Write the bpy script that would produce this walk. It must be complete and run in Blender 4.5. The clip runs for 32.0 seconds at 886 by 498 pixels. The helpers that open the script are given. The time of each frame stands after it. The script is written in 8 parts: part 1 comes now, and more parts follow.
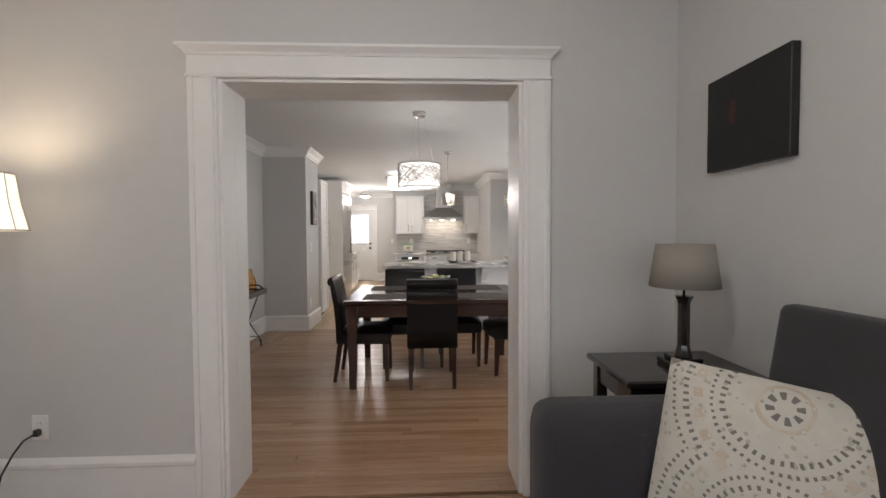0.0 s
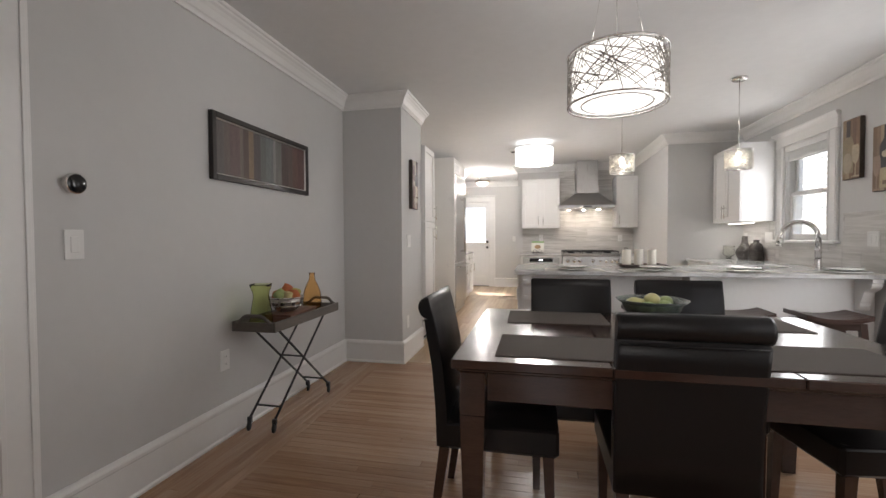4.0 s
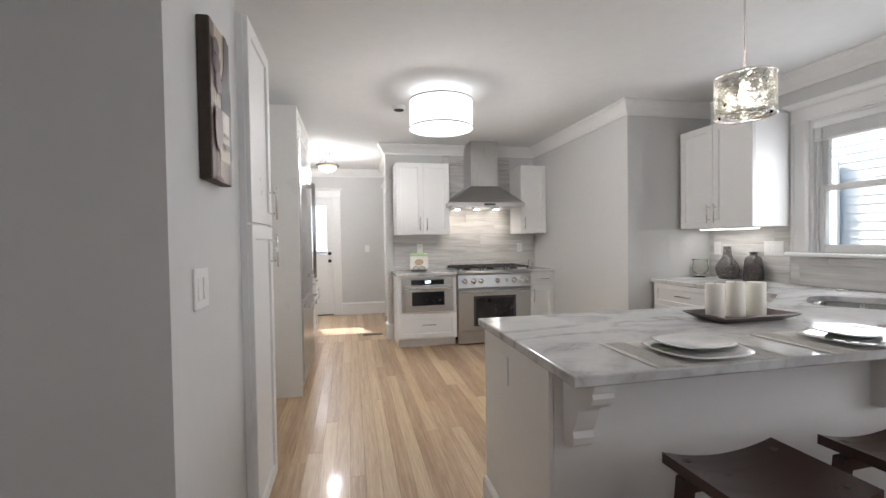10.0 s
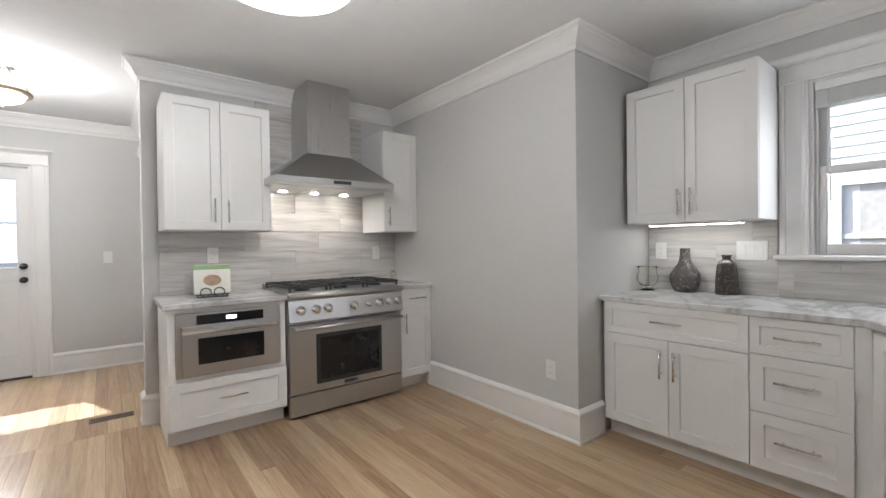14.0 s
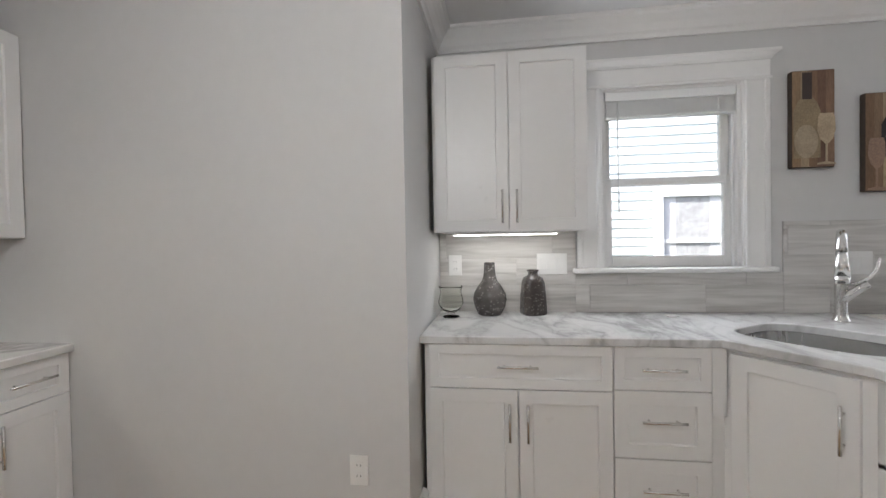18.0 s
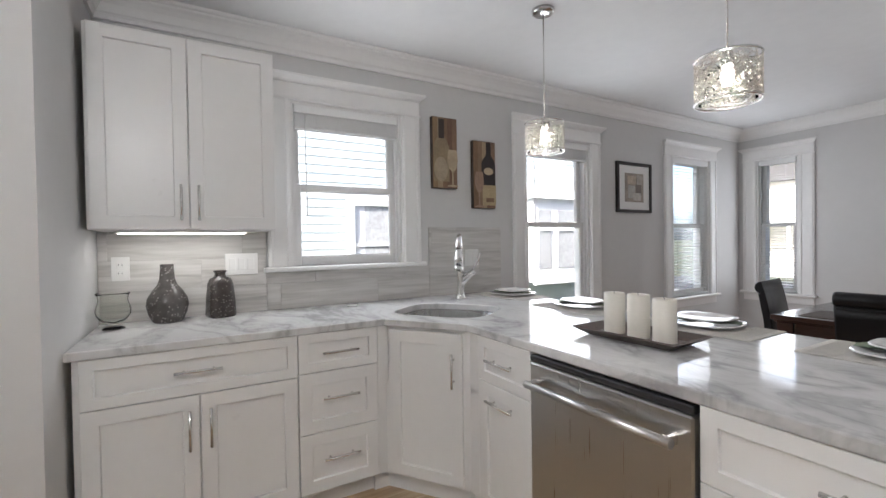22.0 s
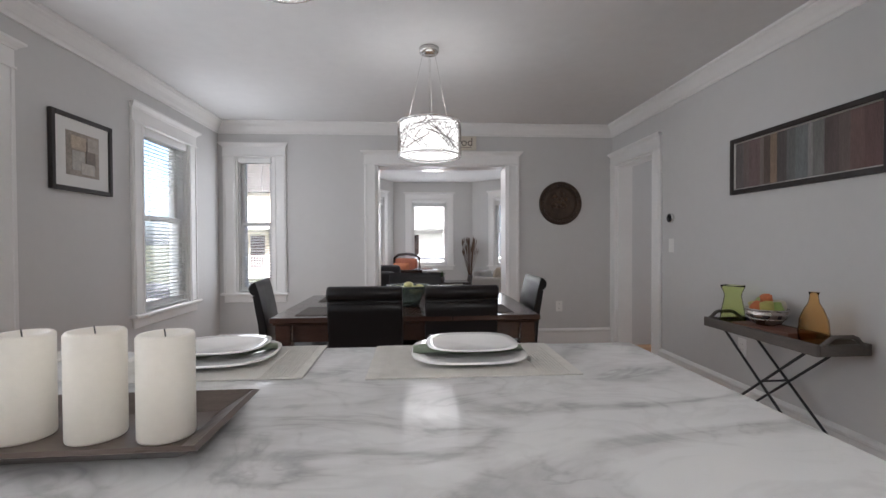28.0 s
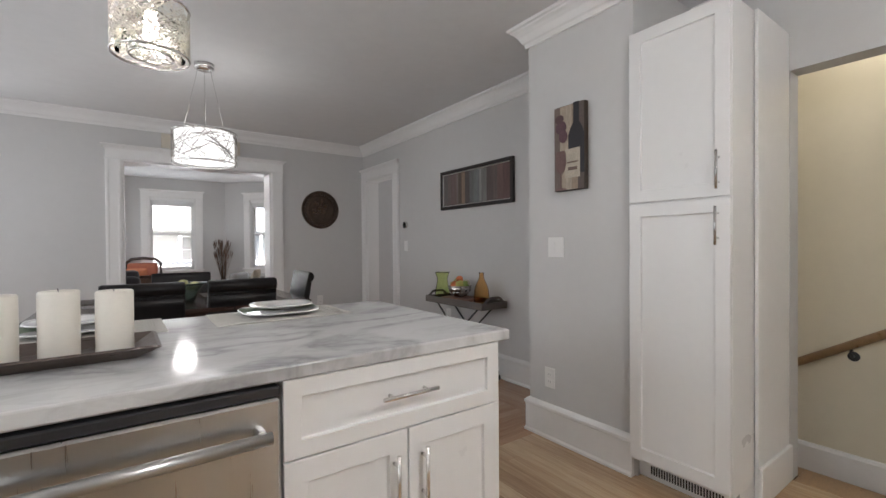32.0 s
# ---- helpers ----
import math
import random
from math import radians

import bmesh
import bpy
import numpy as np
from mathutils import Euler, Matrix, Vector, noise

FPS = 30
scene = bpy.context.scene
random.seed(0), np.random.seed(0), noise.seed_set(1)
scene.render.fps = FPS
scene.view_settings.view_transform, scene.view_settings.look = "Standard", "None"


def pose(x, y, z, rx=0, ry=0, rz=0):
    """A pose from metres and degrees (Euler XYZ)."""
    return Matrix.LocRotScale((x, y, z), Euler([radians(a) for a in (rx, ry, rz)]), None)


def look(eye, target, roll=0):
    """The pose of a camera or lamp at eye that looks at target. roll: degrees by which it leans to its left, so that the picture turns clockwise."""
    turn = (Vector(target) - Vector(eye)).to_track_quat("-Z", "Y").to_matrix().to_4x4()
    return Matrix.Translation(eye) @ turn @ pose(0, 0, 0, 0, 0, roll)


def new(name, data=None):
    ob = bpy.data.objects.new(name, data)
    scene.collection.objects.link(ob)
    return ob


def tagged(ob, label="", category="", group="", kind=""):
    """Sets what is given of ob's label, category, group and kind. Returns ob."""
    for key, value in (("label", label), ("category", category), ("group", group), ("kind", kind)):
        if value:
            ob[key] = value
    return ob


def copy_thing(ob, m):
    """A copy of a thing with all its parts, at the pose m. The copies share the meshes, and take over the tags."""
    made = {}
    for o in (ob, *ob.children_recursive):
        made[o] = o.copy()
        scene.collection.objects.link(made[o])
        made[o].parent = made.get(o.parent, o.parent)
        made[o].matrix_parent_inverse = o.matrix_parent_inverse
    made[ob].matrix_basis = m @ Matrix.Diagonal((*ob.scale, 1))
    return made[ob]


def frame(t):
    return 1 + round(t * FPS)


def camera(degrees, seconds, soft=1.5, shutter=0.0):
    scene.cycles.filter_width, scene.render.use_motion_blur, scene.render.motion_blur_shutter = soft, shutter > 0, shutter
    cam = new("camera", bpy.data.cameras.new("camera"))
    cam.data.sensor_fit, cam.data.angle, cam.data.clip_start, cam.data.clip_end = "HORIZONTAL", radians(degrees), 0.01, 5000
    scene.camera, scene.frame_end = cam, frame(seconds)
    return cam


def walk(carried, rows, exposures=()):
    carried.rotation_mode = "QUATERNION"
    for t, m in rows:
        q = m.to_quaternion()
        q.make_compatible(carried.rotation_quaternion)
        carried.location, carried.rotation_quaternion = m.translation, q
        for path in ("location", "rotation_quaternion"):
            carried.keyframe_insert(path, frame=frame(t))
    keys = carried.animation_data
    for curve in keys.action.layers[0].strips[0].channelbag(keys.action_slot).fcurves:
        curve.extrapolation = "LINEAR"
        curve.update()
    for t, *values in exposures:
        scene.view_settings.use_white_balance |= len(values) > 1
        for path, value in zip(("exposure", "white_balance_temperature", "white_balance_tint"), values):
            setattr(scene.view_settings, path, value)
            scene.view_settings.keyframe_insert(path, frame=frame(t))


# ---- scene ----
cam = camera(91.7, 32.0)
PATH = [
    (0, (0.493, 0.95, 1.3), (0.58, 2.947, 1.234), -0.3),
    (0.5, (0.512, 1.201, 1.295), (0.601, 3.197, 1.221), -0.1),
    (1, (0.501, 1.476, 1.282), (0.533, 3.474, 1.203), -0.1),
    (1.5, (0.504, 1.737, 1.262), (0.448, 3.735, 1.192), -0.1),
    (2, (0.442, 2.057, 1.26), (0.306, 4.051, 1.189), -0.1),
    (2.5, (0.358, 2.325, 1.223), (0.119, 4.309, 1.153), -0.1),
    (3, (0.309, 2.582, 1.196), (-0.036, 4.551, 1.147), -0.3),
    (3.5, (0.211, 2.858, 1.18), (-0.178, 4.819, 1.127), -0.3),
    (4, (0.102, 3.103, 1.168), (-0.324, 5.057, 1.115), -0.3),
    (4.5, (-0.012, 3.33, 1.159), (-0.439, 5.283, 1.109), -0.3),
    (6.5, (-0.446, 4.186, 1.177), (-0.833, 6.147, 1.14), -0.5),
    (7, (-0.52, 4.405, 1.202), (-0.895, 6.369, 1.171), -0.5),
    (7.5, (-0.568, 4.616, 1.237), (-0.888, 6.59, 1.205), -0.6),
    (8, (-0.638, 4.847, 1.255), (-0.831, 6.838, 1.221), -0.6),
    (8.5, (-0.664, 5.106, 1.257), (-0.676, 7.106, 1.221), -0.5),
    (9, (-0.662, 5.322, 1.269), (-0.527, 7.317, 1.229), -0.7),
    (9.5, (-0.687, 5.545, 1.271), (-0.417, 7.527, 1.229), -0.9),
    (10, (-0.687, 5.762, 1.264), (-0.271, 7.718, 1.221), -0.9),
    (10.5, (-0.69, 6.041, 1.248), (-0.135, 7.962, 1.213), -0.7),
    (11, (-0.678, 6.299, 1.25), (-0.045, 8.196, 1.21), -0.7),
    (11.5, (-0.656, 6.558, 1.269), (0.057, 8.426, 1.224), -0.8),
    (12, (-0.603, 6.809, 1.247), (0.207, 8.637, 1.212), -0.7),
    (12.5, (-0.562, 7.03, 1.256), (0.335, 8.817, 1.212), -0.8),
    (13, (-0.556, 7.28, 1.238), (0.434, 9.017, 1.208), -1.0),
    (13.5, (-0.503, 7.488, 1.211), (0.597, 9.158, 1.188), -0.9),
    (15.5, (-0.297, 8.351, 1.233), (1.357, 9.474, 1.199), -0.8),
    (16, (-0.168, 8.485, 1.228), (1.576, 9.464, 1.19), -0.8),
    (16.5, (-0.047, 8.641, 1.23), (1.773, 9.47, 1.201), -0.9),
    (17, (0.066, 8.753, 1.242), (1.962, 9.389, 1.216), -0.9),
    (17.5, (0.16, 8.821, 1.262), (2.106, 9.283, 1.238), -0.8),
    (18, (0.181, 8.877, 1.286), (2.162, 9.151, 1.251), -1.0),
    (18.5, (0.19, 8.881, 1.281), (2.189, 8.956, 1.254), -0.9),
    (19, (0.18, 8.865, 1.283), (2.177, 8.756, 1.253), -0.8),
    (19.5, (0.165, 8.856, 1.275), (2.145, 8.57, 1.254), -0.8),
    (20, (0.135, 8.84, 1.268), (2.085, 8.399, 1.254), -0.9),
    (20.5, (0.098, 8.835, 1.265), (2.009, 8.246, 1.248), -0.9),
    (21, (0.069, 8.827, 1.257), (1.933, 8.101, 1.238), -0.9),
    (21.5, (0.039, 8.822, 1.257), (1.844, 7.96, 1.231), -0.9),
    (22, (0.016, 8.818, 1.251), (1.752, 7.825, 1.222), -0.9),
    (22.5, (0.011, 8.785, 1.245), (1.669, 7.666, 1.212), -0.8),
    (23, (0.04, 8.708, 1.249), (1.607, 7.466, 1.208), -0.7),
    (23.5, (0.061, 8.598, 1.244), (1.526, 7.237, 1.205), -0.6),
    (24, (0.103, 8.513, 1.234), (1.446, 7.03, 1.197), -0.5),
    (24.5, (0.185, 8.427, 1.233), (1.384, 6.826, 1.19), -0.4),
    (25, (0.326, 8.336, 1.22), (1.332, 6.608, 1.179), -0.4),
    (25.5, (0.415, 8.201, 1.199), (1.219, 6.37, 1.159), -0.4),
    (26, (0.433, 8.092, 1.192), (1.057, 6.192, 1.151), -0.3),
    (26.5, (0.456, 8.035, 1.192), (0.915, 6.089, 1.154), -0.3),
    (28.5, (0.566, 8.14, 1.175), (0.268, 6.163, 1.146), -0.3),
    (29, (0.574, 8.214, 1.173), (0.142, 6.262, 1.15), -0.4),
    (29.5, (0.595, 8.32, 1.177), (0.055, 6.394, 1.155), -0.4),
    (30, (0.628, 8.419, 1.176), (-0.014, 6.525, 1.157), -0.4),
    (30.5, (0.706, 8.512, 1.18), (-0.051, 6.661, 1.168), -0.4),
    (31, (0.802, 8.599, 1.182), (-0.1, 6.815, 1.169), -0.5),
    (31.5, (0.862, 8.678, 1.171), (-0.18, 6.971, 1.152), -0.5),
    (32, (0.889, 8.765, 1.152), (-0.28, 7.142, 1.134), -0.4),
]
EXPOSURES = [(0, 2.36, 6450, 12), (5, 2.47, 6350, 12), (8, 2.48, 6150, 11), (12, 2.41, 5980, 10), (18, 2.36, 5960, 10), (23, 2.36, 5930, 11), (29, 2.43, 5980, 12), (32, 2.40, 6050, 11)]
walk(cam, [(t, look(eye, target, roll)) for t, eye, target, roll in PATH], EXPOSURES)

# ---- world and sun ----
CEIL = 2.49
world = bpy.data.worlds.new("sky")
scene.world = world
world.use_nodes = True
wn = world.node_tree.nodes
sky = wn.new("ShaderNodeTexSky")
sky.sky_type, sky.sun_disc = "NISHITA", False
sky.sun_elevation, sky.sun_rotation = radians(38), radians(-22)
sky.air_density, sky.dust_density, sky.ozone_density = 0.7, 4.0, 0.6
wn["Background"].inputs["Strength"].default_value = 0.115
world.node_tree.links.new(sky.outputs[0], wn["Background"].inputs["Color"])
sun_data = bpy.data.lights.new("sun", "SUN")
sun_data.energy, sun_data.angle, sun_data.color = 2.6, radians(0.6), (1.0, 0.95, 0.88)
sun = new("sun", sun_data)
sun.matrix_basis = look((-11.0, 27.0, 23.0), (0.0, 0.0, 0.0))


def lamp(name, place, watts, size=0.05, color=(1.0, 0.95, 0.89)):
    d = bpy.data.lights.new(name, "POINT")
    d.energy, d.shadow_soft_size, d.color = watts, size, color
    ob = new(name, d)
    ob.location = place
    return ob


# ---- geometry helpers ----
class Geo:
    """Vertices and faces gathered for one mesh."""

    def __init__(self):
        self.v, self.f, self.smooth = [], [], []

    def add(self, verts, faces, smooth=False):
        n = len(self.v)
        self.v += [tuple(p) for p in verts]
        self.f += [tuple(i + n for i in f) for f in faces]
        self.smooth += [smooth] * len(faces)
        return self

    def box(self, x0, y0, z0, x1, y1, z1, c=0.0, m=None):
        x0, x1, y0, y1, z0, z1 = min(x0, x1), max(x0, x1), min(y0, y1), max(y0, y1), min(z0, z1), max(z0, z1)
        c = min(c, 0.45 * min(x1 - x0, y1 - y0, z1 - z0))
        if c <= 0:
            vs = [(x, y, z) for z in (z0, z1) for y in (y0, y1) for x in (x0, x1)]
            fs = [(0, 2, 3, 1), (4, 5, 7, 6), (0, 1, 5, 4), (2, 6, 7, 3), (0, 4, 6, 2), (1, 3, 7, 5)]
        else:
            vs, fs, idx = [], [], {}
            lo, hi = (x0, y0, z0), (x1, y1, z1)
            for sx in (0, 1):
                for sy in (0, 1):
                    for sz in (0, 1):
                        s = (sx, sy, sz)
                        for a in range(3):
                            p = [(hi[i] if s[i] else lo[i]) if i == a else ((hi[i] - c) if s[i] else (lo[i] + c)) for i in range(3)]
                            idx[s, a] = len(vs)
                            vs.append(p)
            mid = Vector([(lo[i] + hi[i]) / 2 for i in range(3)])

            def face(ids):
                q = [Vector(vs[i]) for i in ids]
                nrm = (q[1] - q[0]).cross(q[2] - q[0])
                cen = sum(q, Vector()) / len(q)
                fs.append(tuple(ids) if nrm.dot(cen - mid) > 0 else tuple(reversed(ids)))

            for a in range(3):
                b, d = (a + 1) % 3, (a + 2) % 3
                for s in (0, 1):
                    ring = []
                    for sb, sd in ((0, 0), (1, 0), (1, 1), (0, 1)):
                        k = [0, 0, 0]
                        k[a], k[b], k[d] = s, sb, sd
                        ring.append(idx[tuple(k), a])
                    face(ring)
                for sb in (0, 1):
                    for sd in (0, 1):
                        k0, k1 = [0, 0, 0], [0, 0, 0]
                        k0[b] = k1[b] = sb
                        k0[d] = k1[d] = sd
                        k1[a] = 1
                        face([idx[tuple(k0), b], idx[tuple(k1), b], idx[tuple(k1), d], idx[tuple(k0), d]])
            for sx in (0, 1):
                for sy in (0, 1):
                    for sz in (0, 1):
                        face([idx[(sx, sy, sz), a] for a in range(3)])
        if m is not None:
            vs = [m @ Vector(p) for p in vs]
        return self.add(vs, fs)

    def prism(self, poly, z0, z1, m=None, smooth=False):
        """A polygon in x and y, counter-clockwise, drawn up from z0 to z1."""
        n = len(poly)
        vs = [(x, y, z0) for x, y in poly] + [(x, y, z1) for x, y in poly]
        if m is not None:
            vs = [m @ Vector(p) for p in vs]
        self.add(vs, [tuple(range(n - 1, -1, -1)), tuple(range(n, 2 * n))])
        k = len(self.v) - 2 * n
        self.f += [(k + i, k + (i + 1) % n, k + n + (i + 1) % n, k + n + i) for i in range(n)]
        self.smooth += [smooth] * n
        return self

    def lathe(self, profile, seg=24, m=None, sx=1.0, sy=1.0, smooth=True):
        """A profile of (radius, z) turned about the z axis."""
        vs = [(r * math.cos(2 * math.pi * i / seg) * sx, r * math.sin(2 * math.pi * i / seg) * sy, z) for r, z in profile for i in range(seg)]
        if m is not None:
            vs = [m @ Vector(p) for p in vs]
        fs = [(j * seg + i, j * seg + (i + 1) % seg, (j + 1) * seg + (i + 1) % seg, (j + 1) * seg + i) for j in range(len(profile) - 1) for i in range(seg)]
        self.add(vs, fs, smooth)
        k = len(self.v) - len(vs)
        for j, flip in ((0, True), (len(profile) - 1, False)):
            if profile[j][0] > 1e-5:
                ring = [k + j * seg + i for i in range(seg)]
                self.f.append(tuple(reversed(ring)) if flip else tuple(ring))
                self.smooth.append(False)
        return self

    def cyl(self, a, b, r, seg=12, r2=None):
        """A rod from a to b."""
        a, b = Vector(a), Vector(b)
        d = b - a
        m = Matrix.Translation(a) @ d.to_track_quat("Z", "Y").to_matrix().to_4x4()
        return self.lathe([(r, 0), (r if r2 is None else r2, d.length)], seg, m)

    def tube(self, pts, r, seg=8, closed=False):
        pts = [Vector(p) for p in pts]
        n, rings = len(pts), []
        up = Vector((0.013, 0.021, 1))
        for i, p in enumerate(pts):
            if closed:
                d = pts[(i + 1) % n] - pts[i - 1]
            else:
                d = pts[min(i + 1, n - 1)] - pts[max(i - 1, 0)]
            d.normalize()
            s = d.cross(up)
            if s.length < 0.05:
                s = d.cross(Vector((1, 0.02, 0)))
            s.normalize()
            u = s.cross(d).normalized()
            rr = r[i] if isinstance(r, (list, tuple)) else r
            rings.append([p + rr * (math.cos(2 * math.pi * k / seg) * s + math.sin(2 * math.pi * k / seg) * u) for k in range(seg)])
        vs = [p for ring in rings for p in ring]
        fs = []
        for i in range(n if closed else n - 1):
            j = (i + 1) % n
            fs += [(i * seg + k, i * seg + (k + 1) % seg, j * seg + (k + 1) % seg, j * seg + k) for k in range(seg)]
        self.add(vs, fs, True)
        if not closed:
            k0 = len(self.v) - len(vs)
            self.f += [tuple(k0 + k for k in reversed(range(seg))), tuple(k0 + (n - 1) * seg + k for k in range(seg))]
            self.smooth += [False, False]
        return self

    def sweep(self, profile, p0, p1, out, m0=0.0, m1=0.0):
        """A moulding: profile of (outward, z) from p0 to p1 in plan; m0, m1 push the outer edge along for mitres."""
        p0, p1, out = Vector((*p0, 0)), Vector((*p1, 0)), Vector((*out, 0))
        d = (p1 - p0).normalized()
        n = len(profile)
        vs = [p0 + out * o + d * (o * m0) + Vector((0, 0, z)) for o, z in profile] + [p1 + out * o + d * (o * m1) + Vector((0, 0, z)) for o, z in profile]
        fs = [(i, (i + 1) % n, n + (i + 1) % n, n + i) for i in range(n)]
        fs += [tuple(reversed(range(n))), tuple(range(n, 2 * n))]
        return self.add(vs, fs)

    def grid(self, fn, nu, nv, closed_u=False, smooth=True):
        vs = [fn(i / (nu if closed_u else nu - 1), j / (nv - 1)) for j in range(nv) for i in range(nu)]
        fs = []
        for j in range(nv - 1):
            for i in range(nu if closed_u else nu - 1):
                k = (i + 1) % nu
                fs.append((j * nu + i, j * nu + k, (j + 1) * nu + k, (j + 1) * nu + i))
        return self.add(vs, fs, smooth)

    def mesh(self, name, mat=None):
        me = bpy.data.meshes.new(name)
        me.from_pydata([tuple(p) for p in self.v], [], self.f)
        me.polygons.foreach_set("use_smooth", self.smooth)
        bm = bmesh.new()
        bm.from_mesh(me)
        bmesh.ops.recalc_face_normals(bm, faces=bm.faces)
        bm.to_mesh(me)
        bm.free()
        me.update()
        if mat:
            me.materials.append(mat)
        return me


def part(name, g, mat, parent=None, label="", m=None):
    ob = new(name, g.mesh(name, mat))
    ob.parent = parent
    if m is not None:
        ob.matrix_basis = m
    if label:
        ob["label"] = label
    return ob


def thing(name, label, category, m=None, group=""):
    ob = new(name)
    ob.empty_display_size = 0.1
    ob.matrix_basis = m if m is not None else Matrix()
    return tagged(ob, label, category, group)


def struct(name, g, mat, label, category):
    return tagged(part(name, g, mat), label, category, kind="structure")


def single(name, g, mat, label, category, m=None, group=""):
    return tagged(part(name, g, mat, None, "", m), label, category, group)


# ---- materials ----
def mk(name, col, rough=0.5, metal=0.0, *, spec=0.5, var=0.06, scale=6.0, bump=0.0, bscale=80.0, stretch=(1, 1, 1), coat=0.0, trans=0.0, emit=0.0, emit_col=None, ior=1.45, rvar=0.08, sheen=0.0):
    m = bpy.data.materials.new(name)
    m.use_nodes = True
    n, l = m.node_tree.nodes, m.node_tree.links
    p = n["Principled BSDF"]
    p.inputs["Base Color"].default_value = (*col, 1)
    p.inputs["Roughness"].default_value = rough
    p.inputs["Metallic"].default_value = metal
    p.inputs["Specular IOR Level"].default_value = spec
    p.inputs["IOR"].default_value = ior
    if coat:
        p.inputs["Coat Weight"].default_value, p.inputs["Coat Roughness"].default_value = coat, 0.08
    if trans:
        p.inputs["Transmission Weight"].default_value = trans
    if sheen:
        p.inputs["Sheen Weight"].default_value = sheen
    if emit:
        p.inputs["Emission Color"].default_value = (*(emit_col or col), 1)
        p.inputs["Emission Strength"].default_value = emit
    tc = n.new("ShaderNodeTexCoord")
    mp = n.new("ShaderNodeMapping")
    mp.inputs["Scale"].default_value = stretch
    l.new(tc.outputs["Object"], mp.inputs["Vector"])
    if var:
        a = n.new("ShaderNodeTexNoise")
        a.inputs["Scale"].default_value, a.inputs["Detail"].default_value = scale, 6.0
        b = n.new("ShaderNodeTexNoise")
        b.inputs["Scale"].default_value, b.inputs["Detail"].default_value = scale * 9, 3.0
        add = n.new("ShaderNodeMath")
        add.operation = "ADD"
        mr = n.new("ShaderNodeMapRange")
        mr.inputs[1].default_value, mr.inputs[2].default_value = 0.6, 1.4
        mr.inputs[3].default_value, mr.inputs[4].default_value = 1 - var, 1 + var
        mul = n.new("ShaderNodeVectorMath")
        mul.operation = "SCALE"
        mul.inputs[0].default_value = col
        for t in (a, b):
            l.new(mp.outputs[0], t.inputs["Vector"])
        l.new(a.outputs["Fac"], add.inputs[0])
        l.new(b.outputs["Fac"], add.inputs[1])
        l.new(add.outputs[0], mr.inputs[0])
        l.new(mr.outputs[0], mul.inputs["Scale"])
        l.new(mul.outputs[0], p.inputs["Base Color"])
        rr = n.new("ShaderNodeMapRange")
        rr.inputs[1].default_value, rr.inputs[2].default_value = 0.3, 0.7
        rr.inputs[3].default_value, rr.inputs[4].default_value = max(0.02, rough - rvar), min(1.0, rough + rvar)
        l.new(a.outputs["Fac"], rr.inputs[0])
        l.new(rr.outputs[0], p.inputs["Roughness"])
    if bump:
        c = n.new("ShaderNodeTexNoise")
        c.inputs["Scale"].default_value, c.inputs["Detail"].default_value = bscale, 4.0
        bu = n.new("ShaderNodeBump")
        bu.inputs["Strength"].default_value, bu.inputs["Distance"].default_value = bump, 0.004
        l.new(mp.outputs[0], c.inputs["Vector"])
        l.new(c.outputs["Fac"], bu.inputs["Height"])
        l.new(bu.outputs[0], p.inputs["Normal"])
    return m


def ramp_mat(name, stops, rough, make, bump=0.0, coat=0.0, spec=0.5):
    """A material whose colour follows a ramp over the value that make(nodes, links, coords) gives."""
    m = bpy.data.materials.new(name)
    m.use_nodes = True
    n, l = m.node_tree.nodes, m.node_tree.links
    p = n["Principled BSDF"]
    p.inputs["Roughness"].default_value, p.inputs["Specular IOR Level"].default_value = rough, spec
    if coat:
        p.inputs["Coat Weight"].default_value, p.inputs["Coat Roughness"].default_value = coat, 0.1
    tc = n.new("ShaderNodeTexCoord")
    val = make(n, l, tc.outputs["Object"])
    r = n.new("ShaderNodeValToRGB")
    while len(r.color_ramp.elements) < len(stops):
        r.color_ramp.elements.new(0.5)
    for e, (pos, c) in zip(r.color_ramp.elements, stops):
        e.position, e.color = pos, (*c, 1)
    l.new(val, r.inputs[0])
    l.new(r.outputs[0], p.inputs["Base Color"])
    if bump:
        bu = n.new("ShaderNodeBump")
        bu.inputs["Strength"].default_value, bu.inputs["Distance"].default_value = bump, 0.003
        l.new(val, bu.inputs["Height"])
        l.new(bu.outputs[0], p.inputs["Normal"])
    return m


def noise_node(n, l, vec, scale, detail=5.0, stretch=(1, 1, 1), distort=0.0, rot=(0, 0, 0)):
    mp = n.new("ShaderNodeMapping")
    mp.inputs["Scale"].default_value = stretch
    mp.inputs["Rotation"].default_value = rot
    t = n.new("ShaderNodeTexNoise")
    t.inputs["Scale"].default_value, t.inputs["Detail"].default_value, t.inputs["Distortion"].default_value = scale, detail, distort
    l.new(vec, mp.inputs["Vector"])
    l.new(mp.outputs[0], t.inputs["Vector"])
    return t.outputs["Fac"]


def mathn(n, l, op, a, b):
    t = n.new("ShaderNodeMath")
    t.operation = op
    for i, v in enumerate((a, b)):
        if isinstance(v, (int, float)):
            t.inputs[i].default_value = v
        else:
            l.new(v, t.inputs[i])
    return t.outputs[0]


